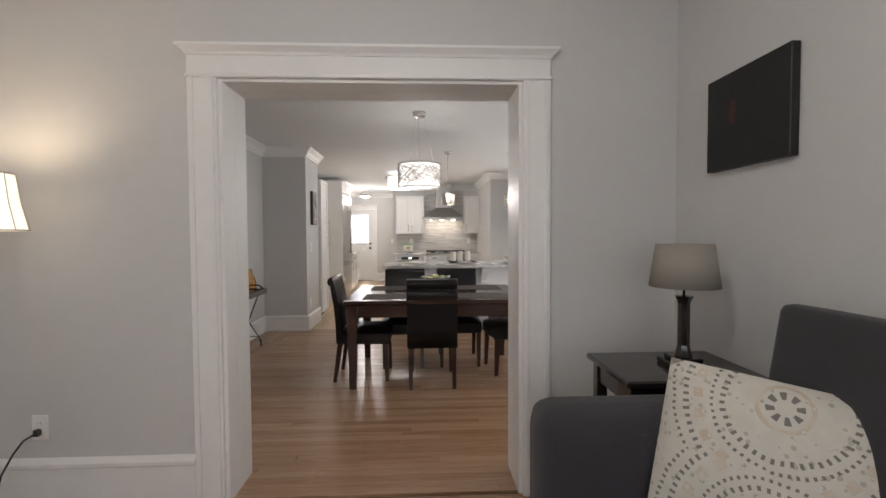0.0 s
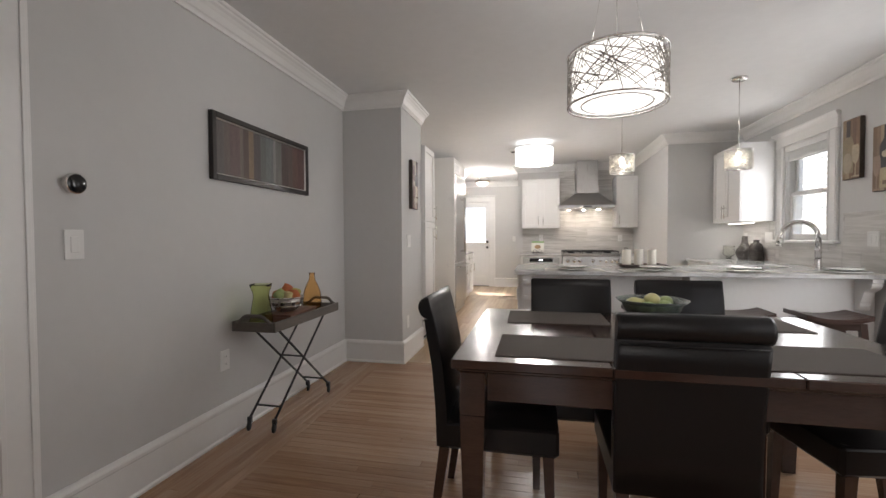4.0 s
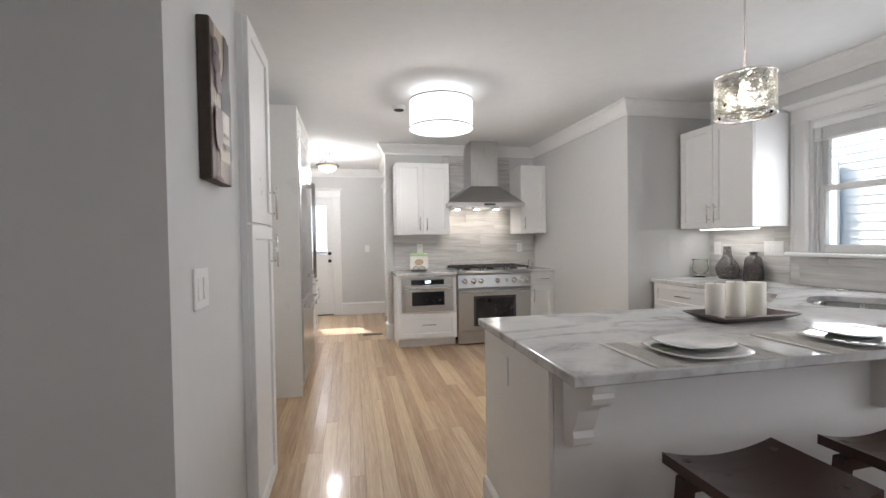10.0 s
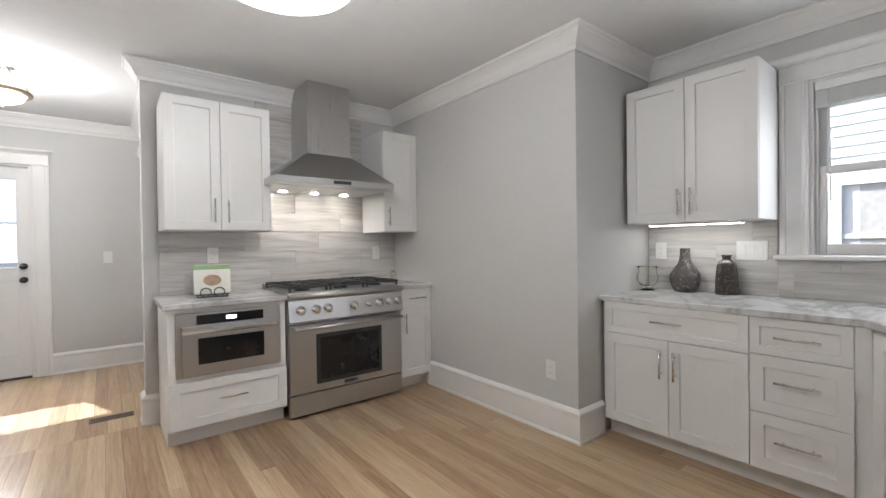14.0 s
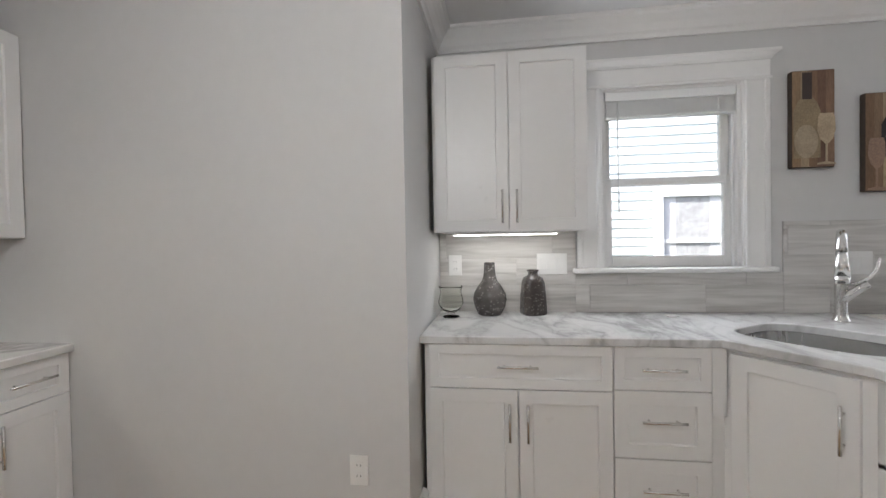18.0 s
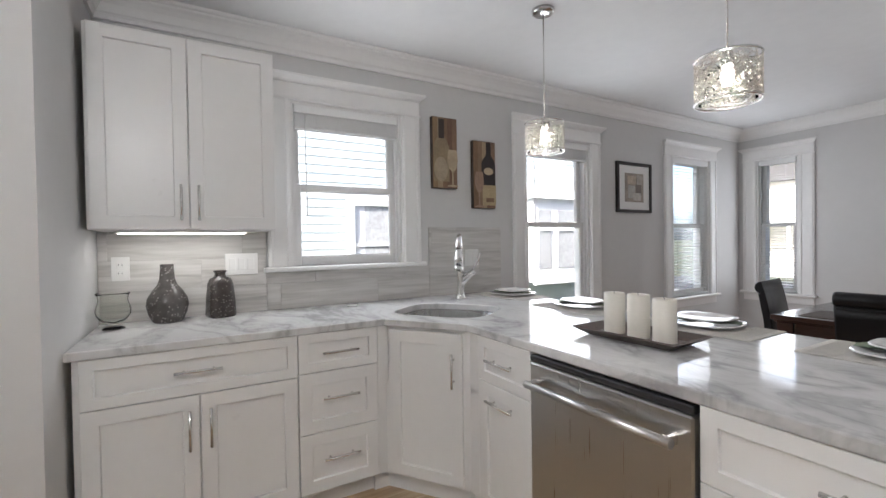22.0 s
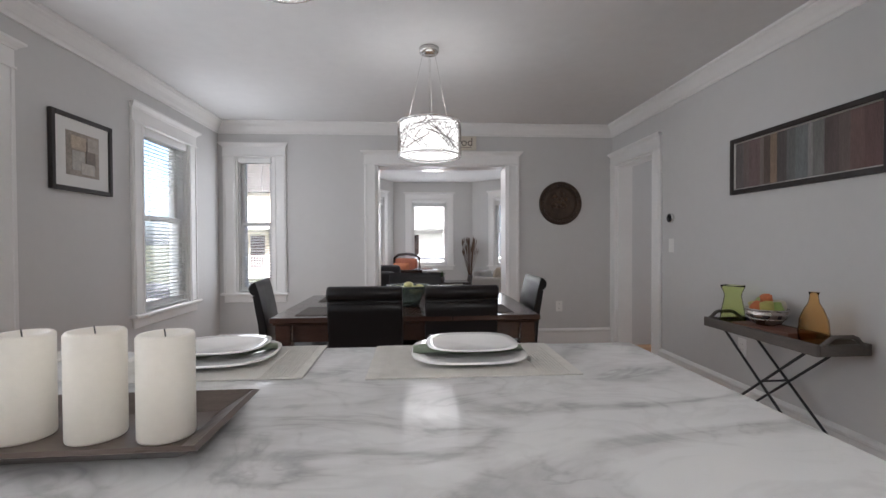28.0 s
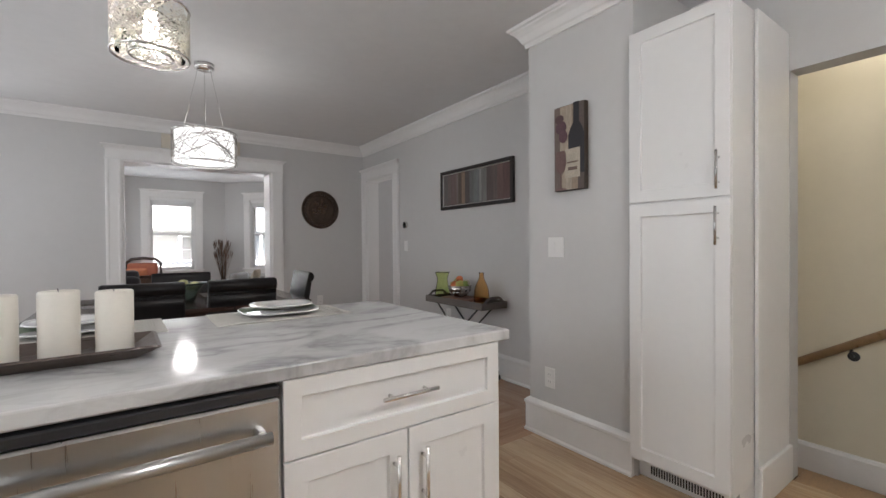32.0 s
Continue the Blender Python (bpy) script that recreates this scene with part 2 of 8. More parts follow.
def plank_mat(name, stops, island, rough=0.32, grain=(1.2, 26, 26)):
    """Boards: each takes its own tone; the grain runs along the board's local x."""

    def make(n, l, co):
        if island:
            rnd = n.new("ShaderNodeNewGeometry").outputs["Random Per Island"]
        else:
            rnd = n.new("ShaderNodeObjectInfo").outputs["Random"]
        off = n.new("ShaderNodeCombineXYZ")
        l.new(mathn(n, l, "MULTIPLY", rnd, 37.0), off.inputs[0])
        l.new(mathn(n, l, "MULTIPLY", rnd, 11.0), off.inputs[2])
        add = n.new("ShaderNodeVectorMath")
        l.new(co, add.inputs[0])
        l.new(off.outputs[0], add.inputs[1])
        g = noise_node(n, l, add.outputs[0], 1.6, 6.0, grain, 0.6)
        fine = noise_node(n, l, add.outputs[0], 6.0, 3.0, grain, 0.2)
        v = mathn(n, l, "ADD", mathn(n, l, "ADD", 0.06, mathn(n, l, "MULTIPLY", rnd, 0.34)), mathn(n, l, "MULTIPLY", g, 0.56))
        return mathn(n, l, "ADD", v, mathn(n, l, "MULTIPLY", mathn(n, l, "SUBTRACT", fine, 0.5), 0.45))

    return ramp_mat(name, stops, rough, make, bump=0.06, coat=0.25)


M = {}
M["wall"] = mk("wall_paint", (0.60, 0.592, 0.582), 0.75, var=0.02, scale=2.0, bump=0.05, bscale=350)
M["wall_hall"] = mk("hall_paint", (0.72, 0.66, 0.52), 0.75, var=0.02, scale=2.0, bump=0.05, bscale=350)
M["ceil"] = mk("ceiling_paint", (0.74, 0.738, 0.735), 0.85, var=0.03, scale=1.2, bump=0.22, bscale=26)
M["trim"] = mk("white_trim", (0.80, 0.79, 0.775), 0.38, var=0.02, scale=3.0, bump=0.03, bscale=60)
M["cab"] = mk("white_cabinet", (0.77, 0.762, 0.75), 0.35, var=0.015, scale=3.0, bump=0.02, bscale=90)
M["dark_gap"] = mk("shadow_gap", (0.05, 0.05, 0.05), 0.9, var=0.1)
M["steel"] = mk("brushed_steel", (0.50, 0.495, 0.485), 0.33, metal=1.0, var=0.02, scale=4.0, stretch=(1, 40, 40), rvar=0.03)
M["steel_v"] = mk("brushed_steel_upright", (0.50, 0.495, 0.485), 0.30, metal=1.0, var=0.02, scale=4.0, stretch=(40, 40, 1), rvar=0.03)
M["chrome"] = mk("nickel", (0.70, 0.69, 0.67), 0.2, metal=1.0, var=0.04, scale=9)
M["iron"] = mk("cast_iron", (0.035, 0.035, 0.037), 0.55, var=0.2, scale=20, bump=0.2, bscale=150)
M["black_glass"] = mk("oven_glass", (0.012, 0.012, 0.013), 0.06, var=0.1, scale=3)
M["black"] = mk("black_plastic", (0.03, 0.03, 0.032), 0.4, var=0.1)
M["rubber"] = mk("rubber", (0.02, 0.02, 0.02), 0.8, var=0.1)
M["plate_white"] = mk("white_plastic", (0.80, 0.79, 0.77), 0.35, var=0.01)
M["leather"] = mk("dark_leather", (0.010, 0.0085, 0.0085), 0.34, var=0.08, scale=7, bump=0.06, bscale=160, rvar=0.04, spec=0.3)
M["espresso"] = mk("espresso_wood", (0.042, 0.02, 0.014), 0.2, var=0.25, scale=4, stretch=(1, 8, 8), coat=0.3, rvar=0.03)
M["stool_wood"] = mk("stool_wood", (0.05, 0.028, 0.022), 0.35, var=0.3, scale=4, stretch=(1, 8, 8), bump=0.05, bscale=40)
M["black_wood"] = mk("black_lacquer_wood", (0.018, 0.014, 0.013), 0.18, var=0.25, scale=4, stretch=(1, 8, 8), coat=0.4)
M["glass"] = mk("window_glass", (1, 1, 1), 0.0, var=0, trans=1.0, ior=1.45)
M["blind"] = mk("blind_white", (0.82, 0.82, 0.81), 0.6, var=0.02, trans=0.3, ior=1.05)
M["blind_up"] = mk("blind_stack_white", (0.82, 0.82, 0.81), 0.5, var=0.02)
M["porcelain"] = mk("porcelain", (0.82, 0.81, 0.79), 0.12, var=0.02, coat=0.4)
M["linen"] = mk("linen", (0.58, 0.56, 0.52), 0.9, var=0.12, scale=30, bump=0.4, bscale=500)
M["wax"] = mk("candle_wax", (0.80, 0.76, 0.68), 0.45, var=0.03, scale=10)
M["tray"] = mk("dark_wood_tray", (0.10, 0.075, 0.062), 0.35, var=0.25, scale=6, stretch=(1, 9, 9))


def marble(n, l, co):
    big = noise_node(n, l, co, 1.7, 7.0, (1.0, 1.3, 1), 0.9, (0, 0, 0.6))
    vein = noise_node(n, l, co, 1.6, 9.0, (1.0, 1.6, 1), 1.3, (0, 0, 0.9))
    ridge = mathn(n, l, "ABSOLUTE", mathn(n, l, "SUBTRACT", vein, 0.5), 0.0)
    ridge = mathn(n, l, "MINIMUM", mathn(n, l, "MULTIPLY", ridge, 11.0), 1.0)
    thin = noise_node(n, l, co, 4.2, 10.0, (1.0, 1.9, 1), 1.8, (0, 0, 0.7))
    thin = mathn(n, l, "MINIMUM", mathn(n, l, "MULTIPLY", mathn(n, l, "ABSOLUTE", mathn(n, l, "SUBTRACT", thin, 0.5), 0.0), 14.0), 1.0)
    cloud = noise_node(n, l, co, 9.0, 6.0, (1.0, 1.5, 1), 0.6, (0, 0, 0.8))
    v = mathn(n, l, "ADD", mathn(n, l, "MULTIPLY", big, 0.56), mathn(n, l, "MULTIPLY", ridge, 0.25))
    return mathn(n, l, "ADD", v, mathn(n, l, "ADD", mathn(n, l, "MULTIPLY", thin, 0.09), mathn(n, l, "MULTIPLY", cloud, 0.16)))


M["marble"] = ramp_mat("grey_white_marble", [(0.28, (0.33, 0.325, 0.325)), (0.42, (0.45, 0.445, 0.44)), (0.53, (0.565, 0.56, 0.555)), (0.70, (0.66, 0.657, 0.65))], 0.085, marble, spec=0.13)


def streaks(stretch):
    def make(n, l, co):
        rnd = n.new("ShaderNodeObjectInfo").outputs["Random"]
        off = n.new("ShaderNodeCombineXYZ")
        l.new(mathn(n, l, "MULTIPLY", rnd, 23.0), off.inputs[2])
        l.new(mathn(n, l, "MULTIPLY", rnd, 9.0), off.inputs[0])
        add = n.new("ShaderNodeVectorMath")
        l.new(co, add.inputs[0])
        l.new(off.outputs[0], add.inputs[1])
        a = noise_node(n, l, add.outputs[0], 2.0, 6.0, stretch, 0.9)
        b = noise_node(n, l, add.outputs[0], 6.5, 4.0, stretch, 0.5)
        return mathn(n, l, "ADD", mathn(n, l, "MULTIPLY", a, 0.65), mathn(n, l, "MULTIPLY", b, 0.35))

    return make


M["splash"] = ramp_mat("striated_stone_tile", [(0.28, (0.32, 0.305, 0.29)), (0.43, (0.49, 0.47, 0.445)), (0.55, (0.59, 0.57, 0.545)), (0.72, (0.69, 0.67, 0.645))], 0.28, streaks((0.7, 0.7, 9.0)), coat=0.15)
M["grout"] = mk("grout", (0.46, 0.445, 0.425), 0.8, var=0.05)
FIR = [(0.10, (0.16, 0.09, 0.045)), (0.34, (0.33, 0.21, 0.115)), (0.58, (0.47, 0.335, 0.20)), (0.92, (0.66, 0.53, 0.355))]
OAK = [(0.12, (0.22, 0.115, 0.06)), (0.42, (0.35, 0.20, 0.112)), (0.68, (0.44, 0.275, 0.165)), (0.96, (0.56, 0.39, 0.25))]
M["fir"], M["fir_rest"] = plank_mat("fir_board", FIR, False), plank_mat("fir_boards_rest", FIR, True)
M["oak"], M["oak_rest"] = plank_mat("oak_strip", OAK, False, 0.27), plank_mat("oak_strips_rest", OAK, True, 0.27)
M["subfloor"] = mk("subfloor", (0.10, 0.06, 0.035), 0.9, var=0.2)
M["glow_warm"] = mk("lit_shade", (0.9, 0.88, 0.82), 0.8, var=0, emit=6.0, emit_col=(1.0, 0.93, 0.82))
M["glow_soft"] = mk("lit_fabric_shade", (0.8, 0.74, 0.64), 0.8, var=0, emit=0.22, emit_col=(1.0, 0.86, 0.66))
M["bulb"] = mk("bulb", (1, 1, 1), 0.5, var=0, emit=14.0, emit_col=(1.0, 0.9, 0.76))
M["led"] = mk("led_strip", (1, 1, 1), 0.5, var=0, emit=1.3, emit_col=(1.0, 0.95, 0.86))

# ---- walls, floor and ceiling ----
XE, XW, YS, YN = 2.665, -1.69, 3.31, 11.30
PX = -1.115
TH = 0.16


def wall_box(g, axis, face, back, a0, a1, z0, z1, holes=()):
    """A wall slab between face and back across its axis, from a0 to a1 along it, with holes (a0, a1, z0, z1) cut through."""
    cuts = sorted({a0, a1, *[h for hole in holes for h in hole[:2]]})
    for p, q in zip(cuts, cuts[1:]):
        spans, mid = [(z0, z1)], (p + q) / 2
        for h0, h1, b0, b1 in holes:
            if h0 < mid < h1:
                spans = [s for lo, hi in spans for s in ((lo, min(hi, b0)), (max(lo, b1), hi)) if s[1] - s[0] > 1e-4]
        for lo, hi in spans:
            if axis == "x":
                g.box(face, p, lo, back, q, hi)
            else:
                g.box(p, face, lo, q, back, hi)


W1, W2, W3 = (7.62, 8.33, 1.125, 2.105), (5.82, 6.54, 0.65, 2.10), (3.95, 4.615, 0.65, 2.10)
W4 = (2.085, 2.478, 0.65, 2.12)
OPEN = (-0.475, 0.975, -0.02, 2.045)
HALL = (3.44, 4.17, -0.02, 2.03)
STAIR = (8.054, 8.98, -0.02, 1.985)
g = Geo()
wall_box(g, "x", XE, XE + TH, 3.05, YN + 0.2, -0.02, CEIL, (W1, W2, W3))
struct("wall_east", g, M["wall"], "warm light grey painted plaster wall with three windows", "wall")
g = Geo()
wall_box(g, "y", YS, 3.05, XW - 1.4, XE, -0.02, CEIL, (OPEN, W4))
struct("wall_south", g, M["wall"], "light grey wall with a wide cased opening", "wall")
g = Geo()
wall_box(g, "x", XW, XW - TH, YS, 6.90, -0.02, CEIL, (HALL,))
struct("wall_west", g, M["wall"], "light grey dining room wall with a cased doorway", "wall")
g = Geo()
wall_box(g, "y", 6.905, 7.592, XW - TH, PX, -0.02, CEIL)
struct("wall_projection", g, M["wall"], "light grey wall projection beside the tall cabinet", "wall")
g = Geo()
wall_box(g, "x", -1.70, -1.70 - 0.12, 7.60, 11.72, -0.02, CEIL, (STAIR,))
struct("wall_stair", g, M["wall"], "grey wall with an opening to the stairs", "wall")
g = Geo()
wall_box(g, "y", YN, YN + 0.14, -0.245, 1.775, -0.02, CEIL)
struct("wall_north", g, M["wall"], "grey wall behind the range", "wall")
g = Geo()
wall_box(g, "y", 9.24, YN + 0.14, 1.775, XE, -0.02, CEIL)
struct("wall_chimney", g, M["wall"], "grey boxed-out chimney wall between range and sink", "wall")
BDOOR = (-1.80, -0.99, -0.02, 2.02)
g = Geo()
wall_box(g, "y", 13.35, 13.51, -2.6, 0.6, -0.02, CEIL, (BDOOR,))
struct("wall_back", g, M["wall"], "bright grey back entry wall with an outside door", "wall")
g = Geo()
wall_box(g, "x", -0.12, 0.02, 11.44, 13.35, -0.02, CEIL, ((12.2, 12.95, -0.02, 2.03),))
struct("wall_entry_east", g, M["wall"], "grey back entry side wall with a doorway", "wall")
g = Geo()
wall_box(g, "x", -2.60, -2.74, 11.72, 13.51, -0.02, CEIL)
wall_box(g, "y", 11.84, 11.72, -2.60, -1.70, -0.02, CEIL)
struct("wall_entry_west", g, M["wall"], "grey back entry side wall", "wall")
g = Geo()
wall_box(g, "x", 1.6, 1.7, 11.44, 13.51, -0.02, CEIL)
wall_box(g, "y", 13.35, 13.51, 0.6, 1.7, -0.02, CEIL)
struct("wall_side_room", g, M["wall"], "grey wall of a small side room", "wall")

# living room with its bay
BAYY = -1.2
LW1 = (-0.13, 0.64, 0.70, 2.12)
g = Geo()
wall_box(g, "x", 1.75, 1.75 + TH, 0.2, 3.05, -0.02, CEIL)
struct("wall_living_east", g, M["wall"], "grey living room side wall", "wall")
g = Geo()
wall_box(g, "x", -2.25, -2.25 - TH, 0.2, 3.05, -0.02, CEIL)
struct("wall_living_west", g, M["wall"], "grey living room side wall", "wall")
g = Geo()
wall_box(g, "y", BAYY, BAYY - TH, -0.68, 1.02, -0.02, CEIL, (LW1,))
struct("wall_bay_front", g, M["wall"], "grey bay wall with a window", "wall")


def bay_side(name, p0, p1, hole):
    d = Vector((p1[0] - p0[0], p1[1] - p0[1], 0))
    g = Geo()
    wall_box(g, "y", 0, -TH, 0, d.length, -0.02, CEIL, (hole,))
    ob = struct(name, g, M["wall"], "grey angled bay wall with a window", "wall")
    ob.matrix_basis = pose(*p0, 0, 0, 0, math.degrees(math.atan2(d.y, d.x)))
    return ob.matrix_basis.copy(), d.length


LBAY = (0.45, 1.05, 0.85, 2.10)
bay_w, len_w = bay_side("wall_bay_west", (-2.25, 0.2), (-0.68, BAYY), (0.95, 1.55, 0.70, 2.12))
bay_e, len_e = bay_side("wall_bay_east", (1.02, BAYY), (1.75, 0.2), (0.42, 1.05, 0.70, 2.12))

# hall room to the west of the dining room
g = Geo()
wall_box(g, "x", -4.4, -4.54, 2.2, 5.4, -0.02, CEIL, ((3.2, 3.9, 0.9, 2.0),))
wall_box(g, "y", 2.2, 2.06, -4.4, -2.41, -0.02, CEIL)
wall_box(g, "y", 5.4, 5.54, -4.54, XW - TH, -0.02, CEIL)
struct("wall_hall_room", g, M["wall"], "grey walls of the hall beyond the doorway", "wall")
# stairwell
g = Geo()
wall_box(g, "x", -2.42, -2.54, 7.48, 10.4, -0.5, CEIL)
wall_box(g, "y", 7.60, 7.48, -2.42, -1.82, -0.5, CEIL)
wall_box(g, "y", 10.28, 10.4, -2.42, -1.82, -0.5, CEIL)
struct("wall_stairwell", g, M["wall_hall"], "cream stairwell walls", "wall")

g = Geo()
g.box(-4.6, 2.0, CEIL, XE + TH, 13.6, CEIL + 0.12)
g.box(-2.45, BAYY - TH, CEIL, 1.95, 2.0, CEIL + 0.12)
struct("ceiling", g, M["ceil"], "white lightly textured plaster ceiling", "ceiling")
g = Geo()
g.box(-1.82, 2.9, -0.25, XE + TH, 13.6, -0.022)
g.box(-2.45, BAYY - TH, -0.25, 1.95, 2.9, -0.022)
g.box(-4.6, 2.0, -0.25, -1.82, 7.4, -0.022)
g.box(-2.75, 10.4, -0.25, -1.82, 13.6, -0.022)
struct("floor", g, M["subfloor"], "wooden strip floor with a mitred border", "floor")

# ---- mouldings ----
CROWN = [(0.0, CEIL - 0.125), (0.013, CEIL - 0.125), (0.015, CEIL - 0.108), (0.020, CEIL - 0.100), (0.028, CEIL - 0.094), (0.046, CEIL - 0.060), (0.062, CEIL - 0.042), (0.076, CEIL - 0.031), (0.080, CEIL - 0.022), (0.092, CEIL - 0.018), (0.095, CEIL - 0.012), (0.095, CEIL - 0.001), (0.0, CEIL - 0.001)]
BASE = [(0.0, 0.0), (0.028, 0.0), (0.028, 0.012), (0.020, 0.022), (0.020, 0.165), (0.026, 0.172), (0.026, 0.186), (0.016, 0.198), (0.006, 0.205), (0.0, 0.205)]


def run(kind, profile, p0, p1, out, m0=0.0, m1=0.0):
    # m = +1 retreats at the start of an inner corner, -1 extends round an outer one
    g = Geo().sweep(profile, p0, p1, out, m0, m1)
    return struct(kind, g, M["trim"], "white painted " + ("crown moulding" if kind == "crown_moulding" else "tall baseboard"), "moulding" if kind == "crown_moulding" else "baseboard")


def crown(p0, p1, out, m0=0.0, m1=0.0):
    return run("crown_moulding", CROWN, p0, p1, out, m0, m1)


def base(p0, p1, out, m0=0.0, m1=0.0, tall=1.0):
    return run("baseboard", [(o, z * tall) for o, z in BASE], p0, p1, out, m0, m1)


crown((XE, YS), (XE, 9.24), (-1, 0), 1, -1)
crown((XE, 9.24), (1.775, 9.24), (0, -1), 1, 1)
crown((1.775, 9.24), (1.775, YN), (-1, 0), -1, -1)
crown((1.775, YN), (-0.245, YN), (0, -1), 1, 1)
crown((-0.245, YN), (-0.245, 11.44), (-1, 0), -1, 0)
crown((XW, YS), (XE, YS), (0, 1), 1, -1)
crown((XW, 6.905), (XW, YS), (1, 0), 1, -1)
crown((PX, 6.905), (XW, 6.905), (0, -1), -1, -1)
crown((PX, 7.592), (PX, 6.905), (1, 0), 0, 1)
crown((-1.70, 8.12), (-1.70, 9.44), (1, 0), 0, 0)
crown((-2.6, 13.35), (-0.12, 13.35), (0, -1), 1, -1)
crown((-0.12, 13.35), (-0.12, 11.44), (-1, 0), 1, 0)
base((-0.612, YS), (XW, YS), (0, 1), 0, -1)
base((XE, YS), (1.112, YS), (0, 1), -1, 0)
base((XW, 6.905), (XW, 4.307), (1, 0), 1, 0)
base((PX, 6.905), (XW, 6.905), (0, -1), -1, -1)
base((PX, 7.592), (PX, 6.905), (1, 0), 0, 1)
base((XE, YS), (XE, 7.06), (-1, 0), 1, 0)
base((1.775, 9.24), (1.775, 10.74), (-1, 0), -1, 0)
base((2.03, 9.24), (1.775, 9.24), (0, -1), 0, 1)
struct("wall_return", Geo().box(-1.70, 8.037, 0, -1.31, 8.052, 2.165, 0.002), M["trim"], "white boxed wall end beside the pantry cabinet", "trim")
struct("baseboard", Geo().box(-1.70, 8.0525, 0, -1.305, 8.068, 0.17, 0.003), M["trim"], "white painted baseboard at the stair opening", "baseboard")
base((-0.16, YN), (-0.245, YN), (0, -1), 0, 1)
base((-0.245, YN), (-0.245, 11.44), (-1, 0), -1, 0)
base((-0.12, 11.44), (-0.12, 12.09), (-1, 0), 0, 0)
base((-0.90, 13.35), (-0.12, 13.35), (0, -1), 0, -1)
base((-2.25, 3.05), (-0.612, 3.05), (0, -1), 1, 0, 1.2)
base((1.112, 3.05), (1.75, 3.05), (0, -1), 0, -1, 1.2)
base((1.75, 3.05), (1.75, 0.2), (-1, 0), 1, 0, 1.2)
base((-2.25, 0.2), (-2.25, 3.05), (1, 0), 0, -1, 1.2)
base((-0.68, BAYY), (1.02, BAYY), (0, 1), 0, 0)
base((-4.4, 5.4), (-4.4, 2.2), (1, 0), 1, -1)


def casing(name, label, m, a0, a1, z0, z1, w=0.135, cap=0.035, depth=0.024, jamb=0.16, foot=True, sill=False, plinth=False):
    """Trim round an opening. Local x runs along the wall, y into the room, z up."""
    t = thing(name, label, "door casing" if not sill else "window casing", m)
    t["kind"] = "structure"
    for n, s, e in (("casing_side", a0 - w, a0), ("casing_side", a1, a1 + w)):
        g = Geo()
        g.box(s, 0, z0, e, depth, z1, 0.003)
        g.box(s + 0.012, depth - 0.002, z0, s + 0.030, depth + 0.006, z1, 0.002)
        g.box(e - 0.030, depth - 0.002, z0, e - 0.012, depth + 0.006, z1, 0.002)
        part(n, g, M["trim"], t)
    g = Geo()
    g.box(a0 - w, 0, z1, a1 + w, depth, z1 + 0.10, 0.003)
    g.box(a0 - w - 0.006, 0, z1 - 0.004, a1 + w + 0.006, depth + 0.008, z1 + 0.012, 0.004)
    part("casing_head", g, M["trim"], t)
    prof = [(0, z1 + 0.10), (depth + 0.004, z1 + 0.10), (depth + 0.010, z1 + 0.112), (depth + 0.03, z1 + 0.128), (depth + cap, z1 + 0.132), (depth + cap, z1 + 0.145), (0, z1 + 0.145)]
    g = Geo()
    n = len(prof)
    ex = [max(0.0, o - depth) for o, _ in prof]
    vs = [(a0 - w - x, o, z) for (o, z), x in zip(prof, ex)] + [(a1 + w + x, o, z) for (o, z), x in zip(prof, ex)]
    g.add(vs, [(i, (i + 1) % n, n + (i + 1) % n, n + i) for i in range(n)] + [tuple(range(n)), tuple(range(n, 2 * n))])
    part("casing_cap", g, M["trim"], t)
    g = Geo()
    g.box(a0 - 0.002, -jamb, z0, a0 + 0.018, 0.004, z1, 0.002)
    g.box(a1 - 0.018, -jamb, z0, a1 + 0.002, 0.004, z1, 0.002)
    g.box(a0 + 0.018, -jamb, z1 - 0.018, a1 - 0.018, 0.004, z1 + 0.001, 0.002)
    part("jamb_lining", g, M["trim"], t)
    return t


